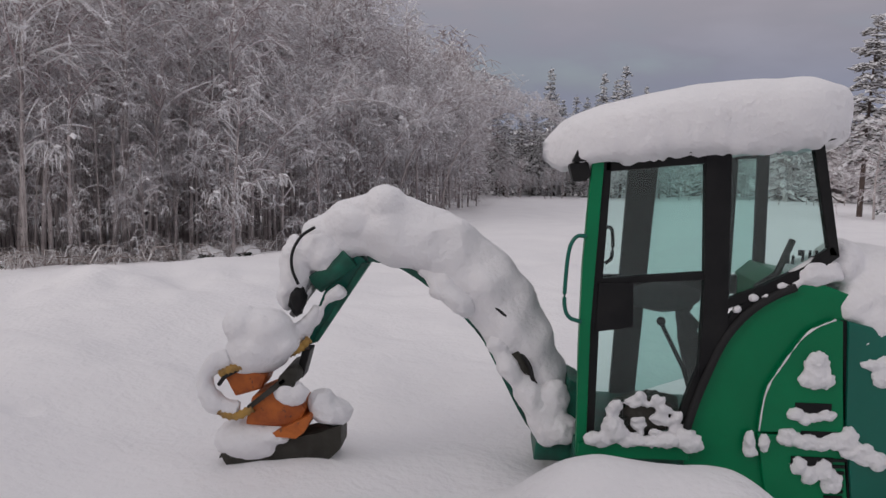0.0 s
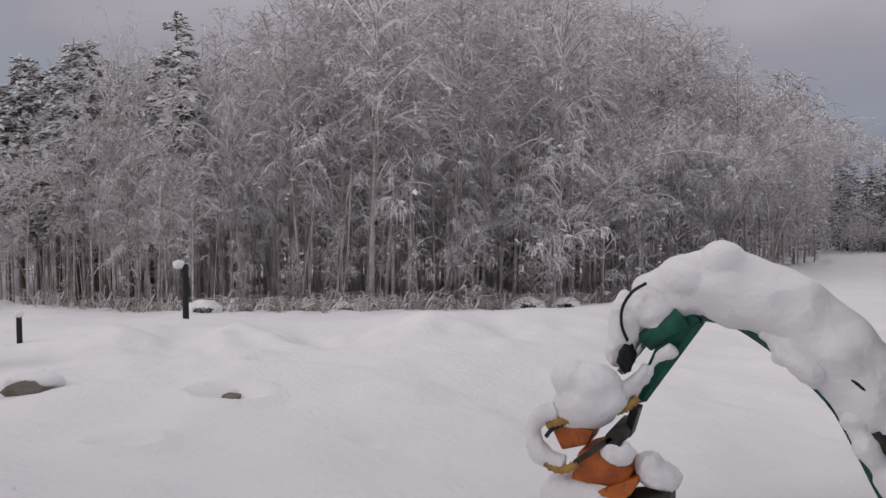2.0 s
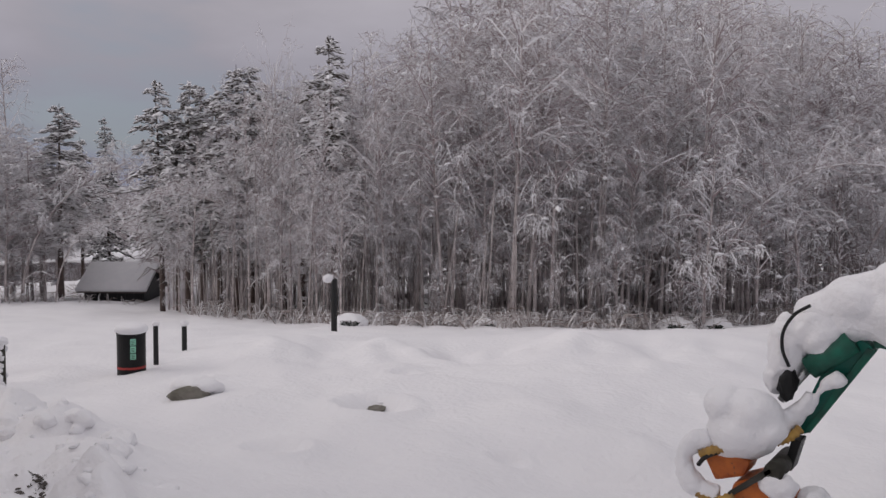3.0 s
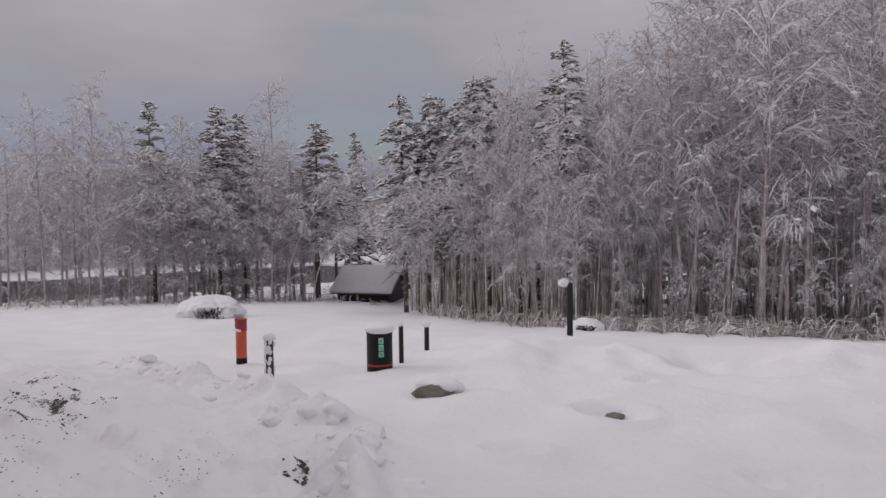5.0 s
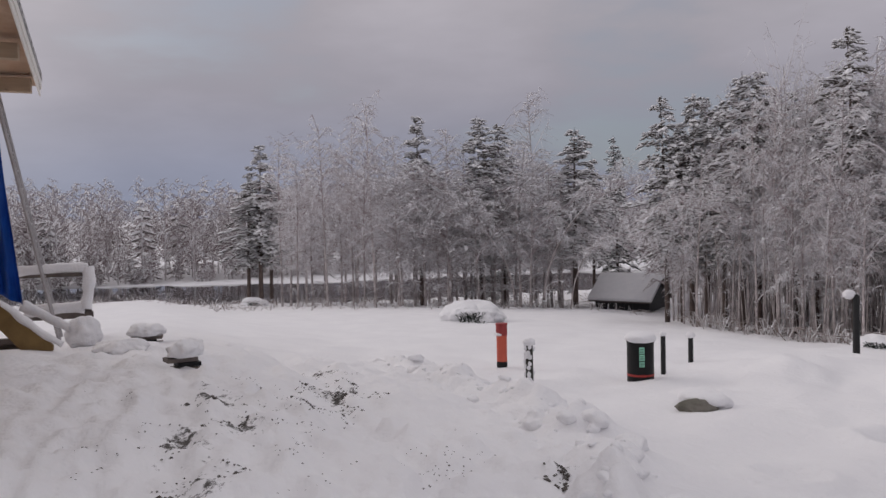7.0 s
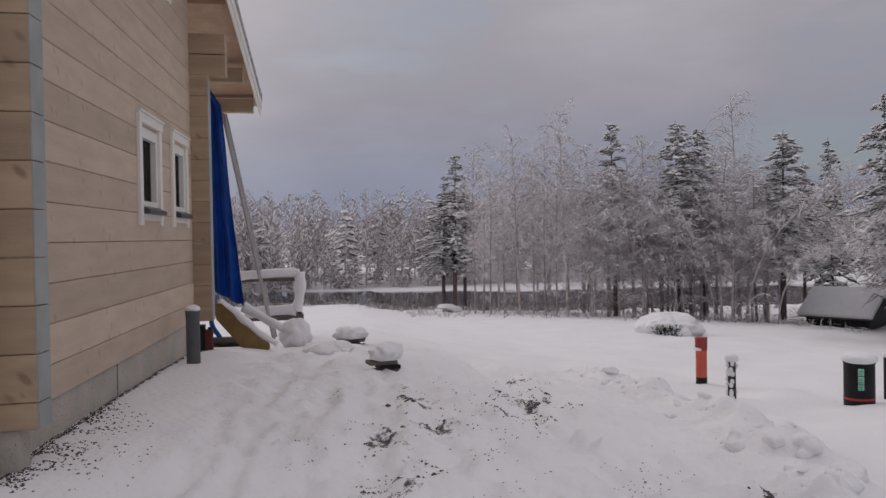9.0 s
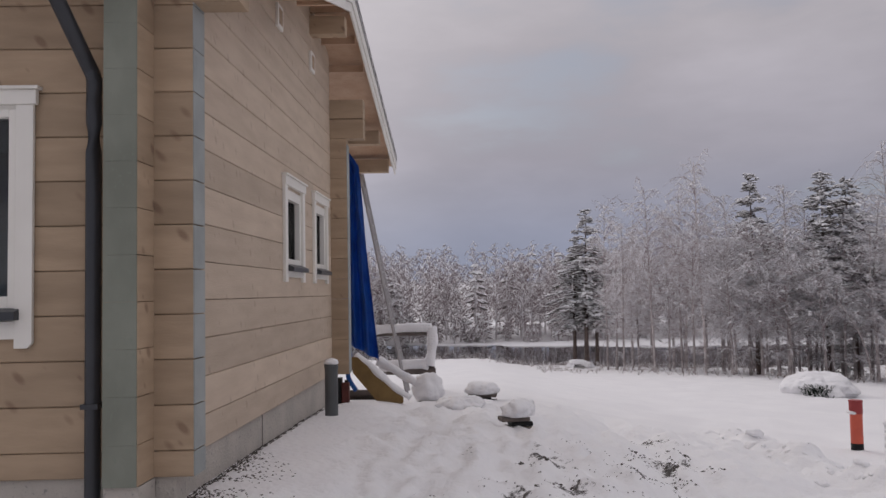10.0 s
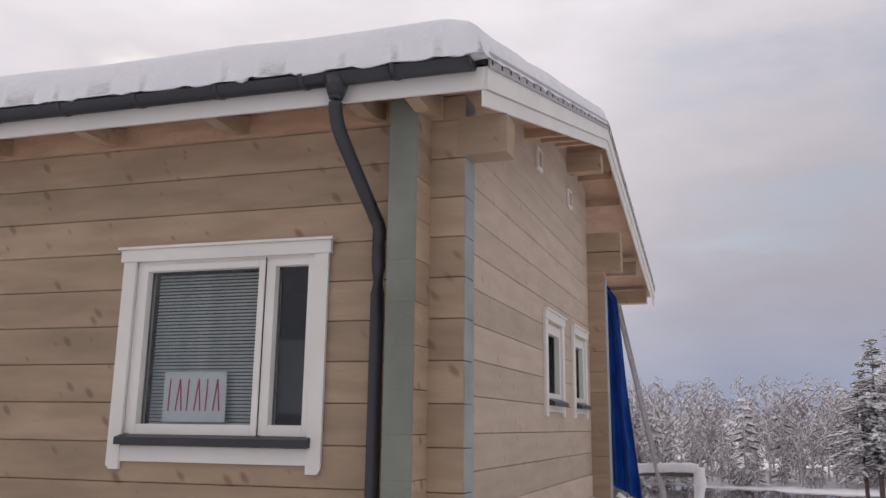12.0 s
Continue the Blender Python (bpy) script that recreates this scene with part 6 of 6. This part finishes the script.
def birch_meshes(rng, height, limbs, twigs, snow=0.5, first=0.3, tufts=0.05, bow=0.0, rise=1.0, reach=1.0):
    """Trunk and crown of a slender birch; bow: how far its top is bent over; snow: share of the limbs that carry a ridge of snow."""
    tv, tf, cv, cf, sv, sf = [], [], [], [], [], []
    lean = Vector((rng.uniform(-0.05, 0.05), rng.uniform(-0.05, 0.05), 0)) * height
    wob = rng.uniform(0, 9)

    def stem(t):
        p = Vector((0, 0, t * height)) + lean * t ** 1.8 + Vector((math.sin(t * 6 + wob), math.cos(t * 5 + wob), 0)) * 0.08 * t
        if bow:
            a = bow * t ** 1.5
            p = Vector((height * 0.62 * (1 - math.cos(a)), p.y, height * 0.75 * math.sin(a)))
        return p
    n = 14
    r0 = 0.0062 * height + 0.008
    line = [stem(i / n) - Vector((0, 0, 0.4 * (i == 0))) for i in range(n + 1)]
    stick(tv, tf, line, [r0 * (1 - 0.9 * i / n) + 0.006 for i in range(n + 1)], 7)
    if bow:
        stick(sv, sf, [p + Vector((0, 0, 0.035)) for p in line[5:]], [0.026 * rng.uniform(0.5, 1.4) for _ in line[5:]], 4)
    for b in range(limbs):
        t = first + (0.98 - first) * (b + rng.random()) / limbs
        if rng.random() < 0.04:
            t = rng.uniform(0.12, first)
        az = rng.uniform(0, 2 * math.pi)
        size = height * (0.06 + 0.115 * math.sin(math.pi * min(1, max(0, t - first) / (1 - first) * 0.86 + 0.14))) * rng.uniform(0.5, 1.35) * reach
        out = Vector((math.cos(az), math.sin(az), 0))
        up, droop = rng.uniform(0.6, 1.5) * rise, rng.uniform(0.3, 1.25)
        start = stem(t)
        pts = []
        m = 5
        for i in range(m + 1):
            s = i / m
            pts.append(start + out * size * (s - 0.12 * s * s) + Vector((0, 0, size * (up * s - droop * s * s)))
                       + Vector((noise.noise(start * 3 + Vector((s * 3, 0, b))), noise.noise(start * 3 + Vector((0, s * 3, b))), 0)) * 0.14 * size * s)
        rb = 0.007 + 0.009 * size
        stick(cv, cf, pts, [rb * (1 - 0.75 * i / m) for i in range(m + 1)], 3)
        if rng.random() < snow:
            k = rng.randint(0, 2)
            e = rng.randint(k + 2, m)
            w = rng.uniform(0.011, 0.022)
            ridge = [p + Vector((0, 0, rb * 0.6 + 0.006)) for p in pts[k:e + 1]]
            stick(sv, sf, ridge, [w * 0.6] + [w * rng.uniform(0.8, 1.4) for _ in ridge[2:]] + [w * 0.4], 3)
        if rng.random() < tufts:
            tuft(cv, cf, sv, sf, pts[-1], rng.uniform(0.3, 0.6), rng)
        for w in range(twigs):
            s = rng.uniform(0.15, 1.0)
            i = min(m - 1, int(s * m))
            p = pts[i].lerp(pts[i + 1], s * m - i)
            d = (out * rng.uniform(0.1, 1.0) + Vector((rng.uniform(-1, 1), rng.uniform(-1, 1), rng.uniform(-0.5, 0.7)))).normalized()
            ln = size * rng.uniform(0.16, 0.5)
            q = p + d * ln + Vector((0, 0, -ln * rng.uniform(0.1, 0.8)))
            r = rng.uniform(0.0055, 0.010)
            if rng.random() < snow * 0.6:
                stick(sv, sf, [p, q], [r * 1.2, r * 0.6], 3)
            else:
                stick(cv, cf, [p, q], [r, r * 0.5], 3)
            if rng.random() < 0.5:
                h = p.lerp(q, 0.5)
                e = h + (d + Vector((rng.uniform(-1, 1), rng.uniform(-1, 1), rng.uniform(-0.9, 0.4)))) * ln * 0.32
                stick(cv, cf, [h, e], [r * 0.9, r * 0.35], 3)
            if rng.random() < 0.17 * snow ** 3:
                blob(sv, sf, q, rng.uniform(0.03, 0.075) + 0.05 * snow * rng.random() ** 3, rng, (1.5, 1.0, 0.6))
    return plain_mesh("trunk", tv, tf, BIRCH_BARK, True), two_part_mesh("crown", cv, cf, sv, sf, TWIGS)


def conifer_meshes(rng, height, spread, first, whorls, dark=False, gaps=0.0, clumps=15):
    """Trunk and snow-laden boughs of a spruce or a pine."""
    tv, tf, cv, cf, sv, sf = [], [], [], [], [], []
    sway = Vector((rng.uniform(-0.02, 0.02), rng.uniform(-0.02, 0.02), 0)) * height
    pts = [Vector((0, 0, height * i / 8 - 0.4 * (i == 0))) + sway * (i / 8) ** 2 for i in range(9)]
    stick(tv, tf, pts, [(0.011 * height + 0.02) * (1 - 0.93 * i / 8) for i in range(9)], 7)
    load = 0.36 if dark else 0.72
    for w in range(whorls):
        t0 = first + (1.0 - first) * (w + 0.5 * rng.random()) / whorls
        width = spread * (1 - t0) ** (0.8 if dark else 0.75) * (0.5 + 0.5 * step(first - 0.02, first + 0.2, t0)) + 0.14
        boughs = rng.randint(4, 6) if t0 < 0.9 else 4
        turn = rng.uniform(0, 6)
        for b in range(boughs):
            if rng.random() < gaps:
                continue
            t = min(0.985, t0 + rng.uniform(-0.6, 0.6) * (1 - first) / whorls * (0.4 if dark else 1.0))
            az = turn + 2 * math.pi * (b + rng.uniform(-0.25, 0.25)) / boughs
            out = Vector((math.cos(az), math.sin(az), 0))
            ln = width * rng.uniform(0.55, 1.2)
            i = min(7, int(t * 8))
            start = pts[i].lerp(pts[i + 1], t * 8 - i)
            up, droop = (0.45 * t + 0.05) * ln, (0.75 - 0.5 * t) * ln * rng.uniform(0.7, 1.3)
            line = [start + out * ln * s + Vector((0, 0, up * s - droop * s * s)) for s in (0, 0.25, 0.5, 0.75, 1.0)]
            stick(tv, tf, line, [0.018, 0.015, 0.012, 0.008, 0.004], 3)
            n = max(4, int(clumps * (0.35 + ln / max(0.3, spread))))
            side = out.cross(Vector((0, 0, 1)))
            for c in range(n):
                s = 0.14 + 0.9 * (c + rng.random()) / n
                p = start + out * ln * s + Vector((0, 0, up * s - droop * s * s))
                p += side * rng.uniform(-1, 1) * ln * 0.40 * (1.15 - s) + Vector((0, 0, rng.uniform(-0.14, 0.08)))
                d = (out + side * rng.uniform(-0.9, 0.9) + Vector((0, 0, rng.uniform(-0.6, 0.2)))).normalized()
                r = rng.uniform(0.055, 0.115) * (0.7 + 0.3 * min(ln, 1.6))
                blob(cv, cf, p, r, rng, (2.0, 0.75, 0.5), d)
                if rng.random() < load:
                    blob(sv, sf, p + Vector((0, 0, 0.45 * r)), r * rng.uniform(0.75, 1.4), rng, (1.5, 0.95, 0.45), d)
    return plain_mesh("trunk", tv, tf, PINE_BARK, True), two_part_mesh("crown", cv, cf, sv, sf, NEEDLES_DARK if dark else NEEDLES)


def tree_of(name, meshes, label, group):
    ob = thing(name, label, "tree", group=group)
    for me in meshes:
        new(me.name.split(".")[0], me).parent = ob
    return ob


rng = random.Random(11)
birches = [tree_of("birch", birch_meshes(rng, 9.0, 66, 13, 0.62, 0.28 + 0.05 * (i % 3), 0.03), "slender bare birch with snow on its twigs", "birches of the wood edge") for i in range(7)]
heavy = [tree_of("birch", birch_meshes(rng, 9.0, 62, 13, 0.9, 0.26, 0.14, reach=1.15), "birch bowed under heavy clinging snow", "snow-laden birches") for _ in range(4)]
bowed = [tree_of("birch", birch_meshes(rng, 9.0, 84, 14, 0.9, 0.38, 0.30, 2.2, reach=1.2), "birch bent into an arch by its load of snow", "bent birches") for _ in range(2)]
bushy = [tree_of("birch", birch_meshes(rng, 5.0, 44, 13, 0.75, 0.10, 0.12, reach=1.5), "low birch with drooping snowy branches", "young birches at the wood edge") for _ in range(3)]
bare = [tree_of("birch", birch_meshes(rng, 9.0, 46, 5, 0.1, 0.45, 0.0, rise=2.3, reach=0.9), "bare birch whose twigs fan out upwards", "bare birches")]
spruces = [tree_of("spruce", conifer_meshes(rng, 10.0, 2.1, 0.08, 26, True), "dark spruce with snow on its boughs", "spruces") for _ in range(3)]
pines = [tree_of("pine", conifer_meshes(rng, 10.0, 2.5, 0.30, 21, False, 0.18, 24), "pine with snow-laden boughs", "pines") for _ in range(4)]
used = set()
TALL = {"birch": 9.0, "spruce": 10.0, "pine": 10.0}


def plant(models, x, y, scale, tilt=(0, 0), turn=None, wide=1.0, r=rng):
    """Sets a copy of one of the models on the ground; each model's first tree is the model itself."""
    ob = r.choice(models)
    m = pose(x, y, ground(x, y) - 0.05, tilt[0], tilt[1], r.uniform(0, 360) if turn is None else turn)
    if ob.name in used:
        ob = copy_thing(ob, m)
    else:
        used.add(ob.name)
        ob.matrix_basis = m
    ob.scale = (scale * wide, scale * wide, scale)
    return ob


def polar(az, d):
    return -d * math.sin(radians(az)), d * math.cos(radians(az))


def plant_to(models, az, d, rise, wide=1.0, turn=None):
    """A single tree at a bearing and distance, whose top stands so many degrees above the eye."""
    x, y = polar(az, d)
    tall = 1.36 + d * math.tan(radians(rise)) - ground(x, y)
    s = tall / TALL[models[0].name.split(".")[0]]
    return plant(models, x, y, s, (0, 0), turn, wide / s * (0.5 + 0.5 * s))


# birch wood beyond the yard: its edge and its height along the bearing
def edge(az):
    return np.interp(az, (0, 4, 8, 12, 18, 30, 44, 50, 56), (45, 40, 34, 29, 24.5, 22, 23, 27, 30))


def crest(az):
    return np.interp(az, (0.5, 2, 4, 7, 9, 12, 15, 25, 31, 34.5, 37.5, 41, 44, 52), (3.2, 5.6, 7.0, 8.8, 10.0, 12.2, 13.2, 14.8, 14.8, 13.6, 11.0, 9.8, 8.0, 6.6))


rng = random.Random(5)
for i in range(176):
    az = 0.9 + 50.5 * (i + rng.random()) / 176
    deep = rng.random() ** 1.25
    d = edge(az) + 0.3 + 13 * deep
    x, y = polar(az, d)
    tall = 1.36 + d * math.tan(radians(crest(az))) - ground(x, y)
    s = min(tall / 9.0 * rng.choice((0.7, 0.8, 0.88, 0.94, 1.0, 1.07)), 1.5)
    snowed = step(16, 6, az) * 0.4 + 0.22
    plant(heavy if rng.random() < snowed else birches, x, y, s, (rng.gauss(0, 2), rng.gauss(0, 2)), wide=rng.uniform(0.85, 1.1) * (1.0 if az < 36 else 0.8))
# trees that stand out from the wood
for az, d, top in ((34.5, 25, 14.2), (37.4, 25, 11.0), (40.7, 25.5, 10.2), (31, 24, 15.0), (24.8, 24, 15.0), (15.4, 27, 12.6), (12, 31, 12.2), (9.3, 35, 10.0)):
    plant_to(birches, az, d, top, 0.95)
plant_to(bare, 46.9, 27.0, 9.6, 0.8)
for az, d, s, side in ((8.6, 33.5, 0.85, 0), (6.6, 36, 0.8, 25), (17.5, 25.0, 0.72, 10), (29.5, 23.4, 0.45, 170), (25.6, 23.2, 0.36, 20), (3.4, 40, 0.75, 15), (37.5, 24.5, 0.42, 185)):
    plant(bowed, *polar(az, d), s, turn=az + side)
for az, d, s, w in ((17.8, 23.3, 1.0, 1.1), (19.4, 23.8, 0.8, 1.1), (12, 29, 1.15, 1.2), (27.5, 21.8, 0.42, 0.9), (9.5, 33, 1.1, 1.3), (33, 22.4, 0.5, 0.9), (14.5, 26, 1.1, 1.1), (39.5, 23, 0.45, 0.8), (36.2, 22.6, 0.4, 0.8), (23.6, 22.4, 0.6, 0.9), (5.2, 38, 1.2, 1.3), (2.2, 42.5, 0.8, 1.4), (1.0, 44, 0.6, 1.5)):
    plant(bushy, *polar(az, d), s, wide=w)

# pines and birches round the shed
rng = random.Random(8)
plant_to(pines, 43.2, 25.5, 11.7, 0.9)
for az, d, top, w in ((54.6, 31.5, 8.3, 0.9), (53.0, 31, 8.3, 0.9), (52.0, 32, 8.0, 0.9), (49.8, 29, 9.5, 0.9), (48.8, 28.8, 9.4, 0.95), (47.9, 30, 8.4, 0.9), (50.9, 30.5, 7.4, 0.9), (45.4, 28, 7.4, 0.9), (53.6, 32, 6.4, 0.8), (46.6, 29, 8.0, 0.8)):
    plant_to(pines, az, d, top, w)
for i in range(34):
    az = rng.uniform(42, 54.2)
    d = edge(az) + (rng.uniform(-0.3, 1.8) if i % 3 == 0 else rng.uniform(3.0, 13))
    plant_to(birches if i % 4 else heavy, az, d, rng.uniform(2.0, 5.6), 0.7)
for az, d, s, side in ((49.5, 28.5, 0.5, 10), (46.2, 27.5, 0.62, 190), (44.6, 26.5, 0.52, 0), (52.6, 30, 0.45, 185)):
    plant(bowed, *polar(az, d), s, turn=az + side)
# trees on the near river bank
plant_to(spruces, 57.8, 51, 5.8, 0.85)
plant_to(spruces, 66.4, 55, 1.0, 1.3)
for az, d, top, w in ((60.7, 46.5, 6.5, 1.35), (65.65, 48, 6.9, 1.15), (67.2, 47, 7.5, 1.15), (71.4, 49, 7.5, 1.1), (82.5, 60, 5.6, 1.35), (83.3, 61, 3.6, 1.3), (81.8, 61, 3.2, 1.3), (59.4, 56, 4.4, 1.0)):
    plant_to(pines, az, d, top, w)
for az, d, top in ((63.4, 50, 8.9), (74.7, 46, 8.5), (78.0, 46, 7.0), (81.1, 52, 6.0), (76.2, 48, 6.4), (72.8, 47, 6.2), (69.3, 49, 6.6), (80.0, 47, 4.6), (77.0, 50, 5.2), (75.4, 45, 4.6)):
    plant_to(birches, az, d, top, 1.0)
for az, d, top in ((62.6, 45, 3.9), (64.8, 47, 5.2), (68.3, 48, 5.4), (70.2, 50, 5.0), (73.6, 50, 4.8), (61.6, 46, 3.4), (71.9, 46, 3.6), (66.3, 46, 3.4), (75.9, 52, 4.0), (79.0, 51, 3.8), (67.4, 44.5, 2.6), (63.8, 44, 2.2), (69.6, 44.5, 2.2), (65.4, 52, 5.6), (73.0, 44.5, 2.0)):
    plant_to(heavy, az, d, top, 1.2)
for i in range(20):
    az = 60.5 + 20 * (i + rng.random()) / 20
    plant_to(heavy if i % 3 else birches, az, rng.uniform(50, 58), rng.uniform(2.0, 5.0), 1.3)
for i in range(16):
    az = 60.2 + 13 * (i + rng.random()) / 16
    plant_to(heavy, az, rng.uniform(44, 49), rng.uniform(1.6, 4.6), 1.45)
for az, d, s, side in ((62.9, 43.5, 0.98, 0), (64.9, 44.5, 0.8, 190), (61.0, 44, 0.7, 5)):
    plant(bowed, *polar(az, d), s, turn=az + side)

# trees beyond the field
rng = random.Random(3)
for az, d, top in ((-0.4, 66, 4.2), (-2.0, 68, 3.1), (-3.9, 66, 5.3), (-5.7, 68, 3.5), (-7.4, 66, 5.1), (-8.9, 64, 5.6), (-8.3, 66, 4.6), (-10.2, 67, 4.2), (-1.2, 70, 2.4), (-4.8, 70, 3.2), (-6.5, 69, 3.4), (-2.9, 69, 2.8), (-4.4, 66, 3.6), (-0.9, 64, 1.6), (-11.5, 68, 3.2), (-5.2, 65, 1.8), (-3.3, 64.5, 1.5), (-7.9, 64, 2.2), (0.8, 70, 3.0), (-6.9, 64, 1.4), (2.0, 72, 3.4)):
    plant_to(spruces, az, d, top, 0.8)
plant_to(pines, -23.8, 44, 8.3, 1.15)
plant(bushy, *polar(-24.6, 41), 0.9, wide=1.5)
plant(spruces, *polar(-25.8, 47), 0.85)
for k, ob in enumerate(birches + heavy + bowed + bushy + spruces + pines):
    if ob.name not in used:
        plant([ob], *polar(20 + k, 38), 0.8)
for i in range(46):
    az = rng.uniform(-32, 3)
    plant(birches if rng.random() < 0.5 else heavy, *polar(az, rng.uniform(57, 63)), rng.uniform(0.18, 0.42), wide=1.5)


# woods on the far bank and behind the birches, too many to count
def far_woods(name, label, places, seed):
    r = random.Random(seed)
    tv, tf = [], []
    vv, ff = [], []
    for x, y, h, kind in places:
        g = Vector((x, y, ground(x, y) - 0.1))
        stick(tv, tf, [g, g + Vector((r.uniform(-.3, .3), r.uniform(-.3, .3), h * 0.95))], [0.11, 0.02], 4)
        if kind:
            for w in range(11):
                t = 0.12 + 0.85 * w / 11
                reach = 1.9 * (1 - t) + 0.2
                for b in range(7):
                    a = r.uniform(0, 6.28)
                    d = Vector((math.cos(a), math.sin(a), -0.35))
                    q = r.uniform(0.45, 1.0)
                    blob(vv, ff, g + Vector((0, 0, t * h)) + d * reach * q, r.uniform(0.22, 0.4), r, (1.9, 0.8, 0.6), d)
        else:
            for b in range(74):
                t = r.uniform(0.15, 1.0)
                reach = 0.30 * h * math.sin(math.pi * min(0.97, t * 0.9 + 0.1)) * r.uniform(0.3, 1)
                a = r.uniform(0, 6.28)
                p = g + Vector((0, 0, t * h))
                q = p + Vector((math.cos(a) * reach, math.sin(a) * reach, reach * r.uniform(0.1, 0.9)))
                e = q + Vector((math.cos(a) * reach * 0.4, math.sin(a) * reach * 0.4, -reach * r.uniform(0.1, 0.6)))
                stick(tv, tf, [p, q, e], [0.03, 0.035, 0.015], 3)
                for k in range(2):
                    o = q.lerp(e, r.random()) + Vector((r.uniform(-.5, .5), r.uniform(-.5, .5), r.uniform(-.4, .3)))
                    stick(tv, tf, [q, o], [0.03, 0.014], 3)
    base = len(tv)
    me = bpy.data.meshes.new(name)
    me.from_pydata([tuple(v) for v in tv + vv], [], tf + [tuple(i + base for i in f) for f in ff])
    me.materials.append(HAZY_TWIGS)
    me.materials.append(HAZY_NEEDLES)
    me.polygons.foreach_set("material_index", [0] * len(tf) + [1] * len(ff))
    tagged(new(name, me), label, "woods", kind="stuff")


rng = random.Random(21)
places = []
for i in range(380):
    y = rng.uniform(-62, 75)
    x = -91 - 26 * rng.random() ** 1.3 - 0.10 * (y - 10)
    places.append((x, y, rng.uniform(7.5, 11.5), rng.random() < 0.13))
for i in range(170):
    y = rng.uniform(-60, 72)
    places.append((-89.3 - 4 * rng.random() - 0.10 * (y - 10), y, rng.uniform(1.5, 4.5), False))
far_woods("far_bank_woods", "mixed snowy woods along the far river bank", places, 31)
places = []
for i in range(190):
    az = rng.uniform(2, 55)
    d = edge(az) + rng.uniform(13, 26)
    places.append((*polar(az, d), rng.uniform(8.5, 12) * (0.68 if az > 42 else 1), rng.random() < (0.15 if az < 42 else 0.0)))
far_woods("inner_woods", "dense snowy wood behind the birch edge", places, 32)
places = []
for i in range(150):
    az = rng.uniform(-34, 9)
    d = rng.uniform(70, 95)
    places.append((*polar(az, d), rng.uniform(5, 9), rng.random() < 0.4))
far_woods("field_edge_woods", "snowy young woods beyond the field", places, 33)


def thin_stems():
    """Undergrowth of thin bare stems and snowy grass along the wood edge."""
    r = random.Random(14)
    v, f = [], []
    for i in range(600):
        az = r.uniform(5, 52.5)
        d = edge(az) + r.uniform(-0.8, 15)
        x, y = polar(az, d)
        g = Vector((x, y, ground(x, y) - 0.1))
        h = r.uniform(1.5, 6.5)
        top = g + Vector((r.gauss(0, 0.06) * h, r.gauss(0, 0.06) * h, h))
        stick(v, f, [g, g.lerp(top, 0.5) + Vector((r.gauss(0, .05), r.gauss(0, .05), 0)), top], [0.022, 0.015, 0.006], 3)
    tagged(new("saplings", plain_mesh("saplings", v, f, BIRCH_BARK)), "thin bare grey stems standing in the wood", "saplings", kind="stuff")
    v, f = [], []
    for i in range(1700):
        if i % 3:
            az = r.uniform(3, 53)
            if az > 40 and r.random() < 0.6:
                continue
            d = edge(az) + r.gauss(-0.2, 0.9)
        else:
            az = r.uniform(56, 98)
            d = r.uniform(40, 63)
            if az > 86 and d < 52:
                continue
        x, y = polar(az, d)
        g = Vector((x, y, ground(x, y) - 0.05))
        h = r.uniform(0.25, 0.9)
        for k in range(3):
            e = Vector((r.gauss(0, 0.4), r.gauss(0, 0.4), 1)) * h
            e.z *= r.uniform(0.5, 1)
            stick(v, f, [g, g + e * 0.7, g + e + Vector((e.x * 0.5, e.y * 0.5, -0.25 * h))], [0.012, 0.014, 0.01], 3)
    tagged(new("undergrowth", plain_mesh("undergrowth", v, f, DRY)), "snowy dry grass and low twigs along the wood edge", "undergrowth", kind="stuff")


thin_stems()

clods()
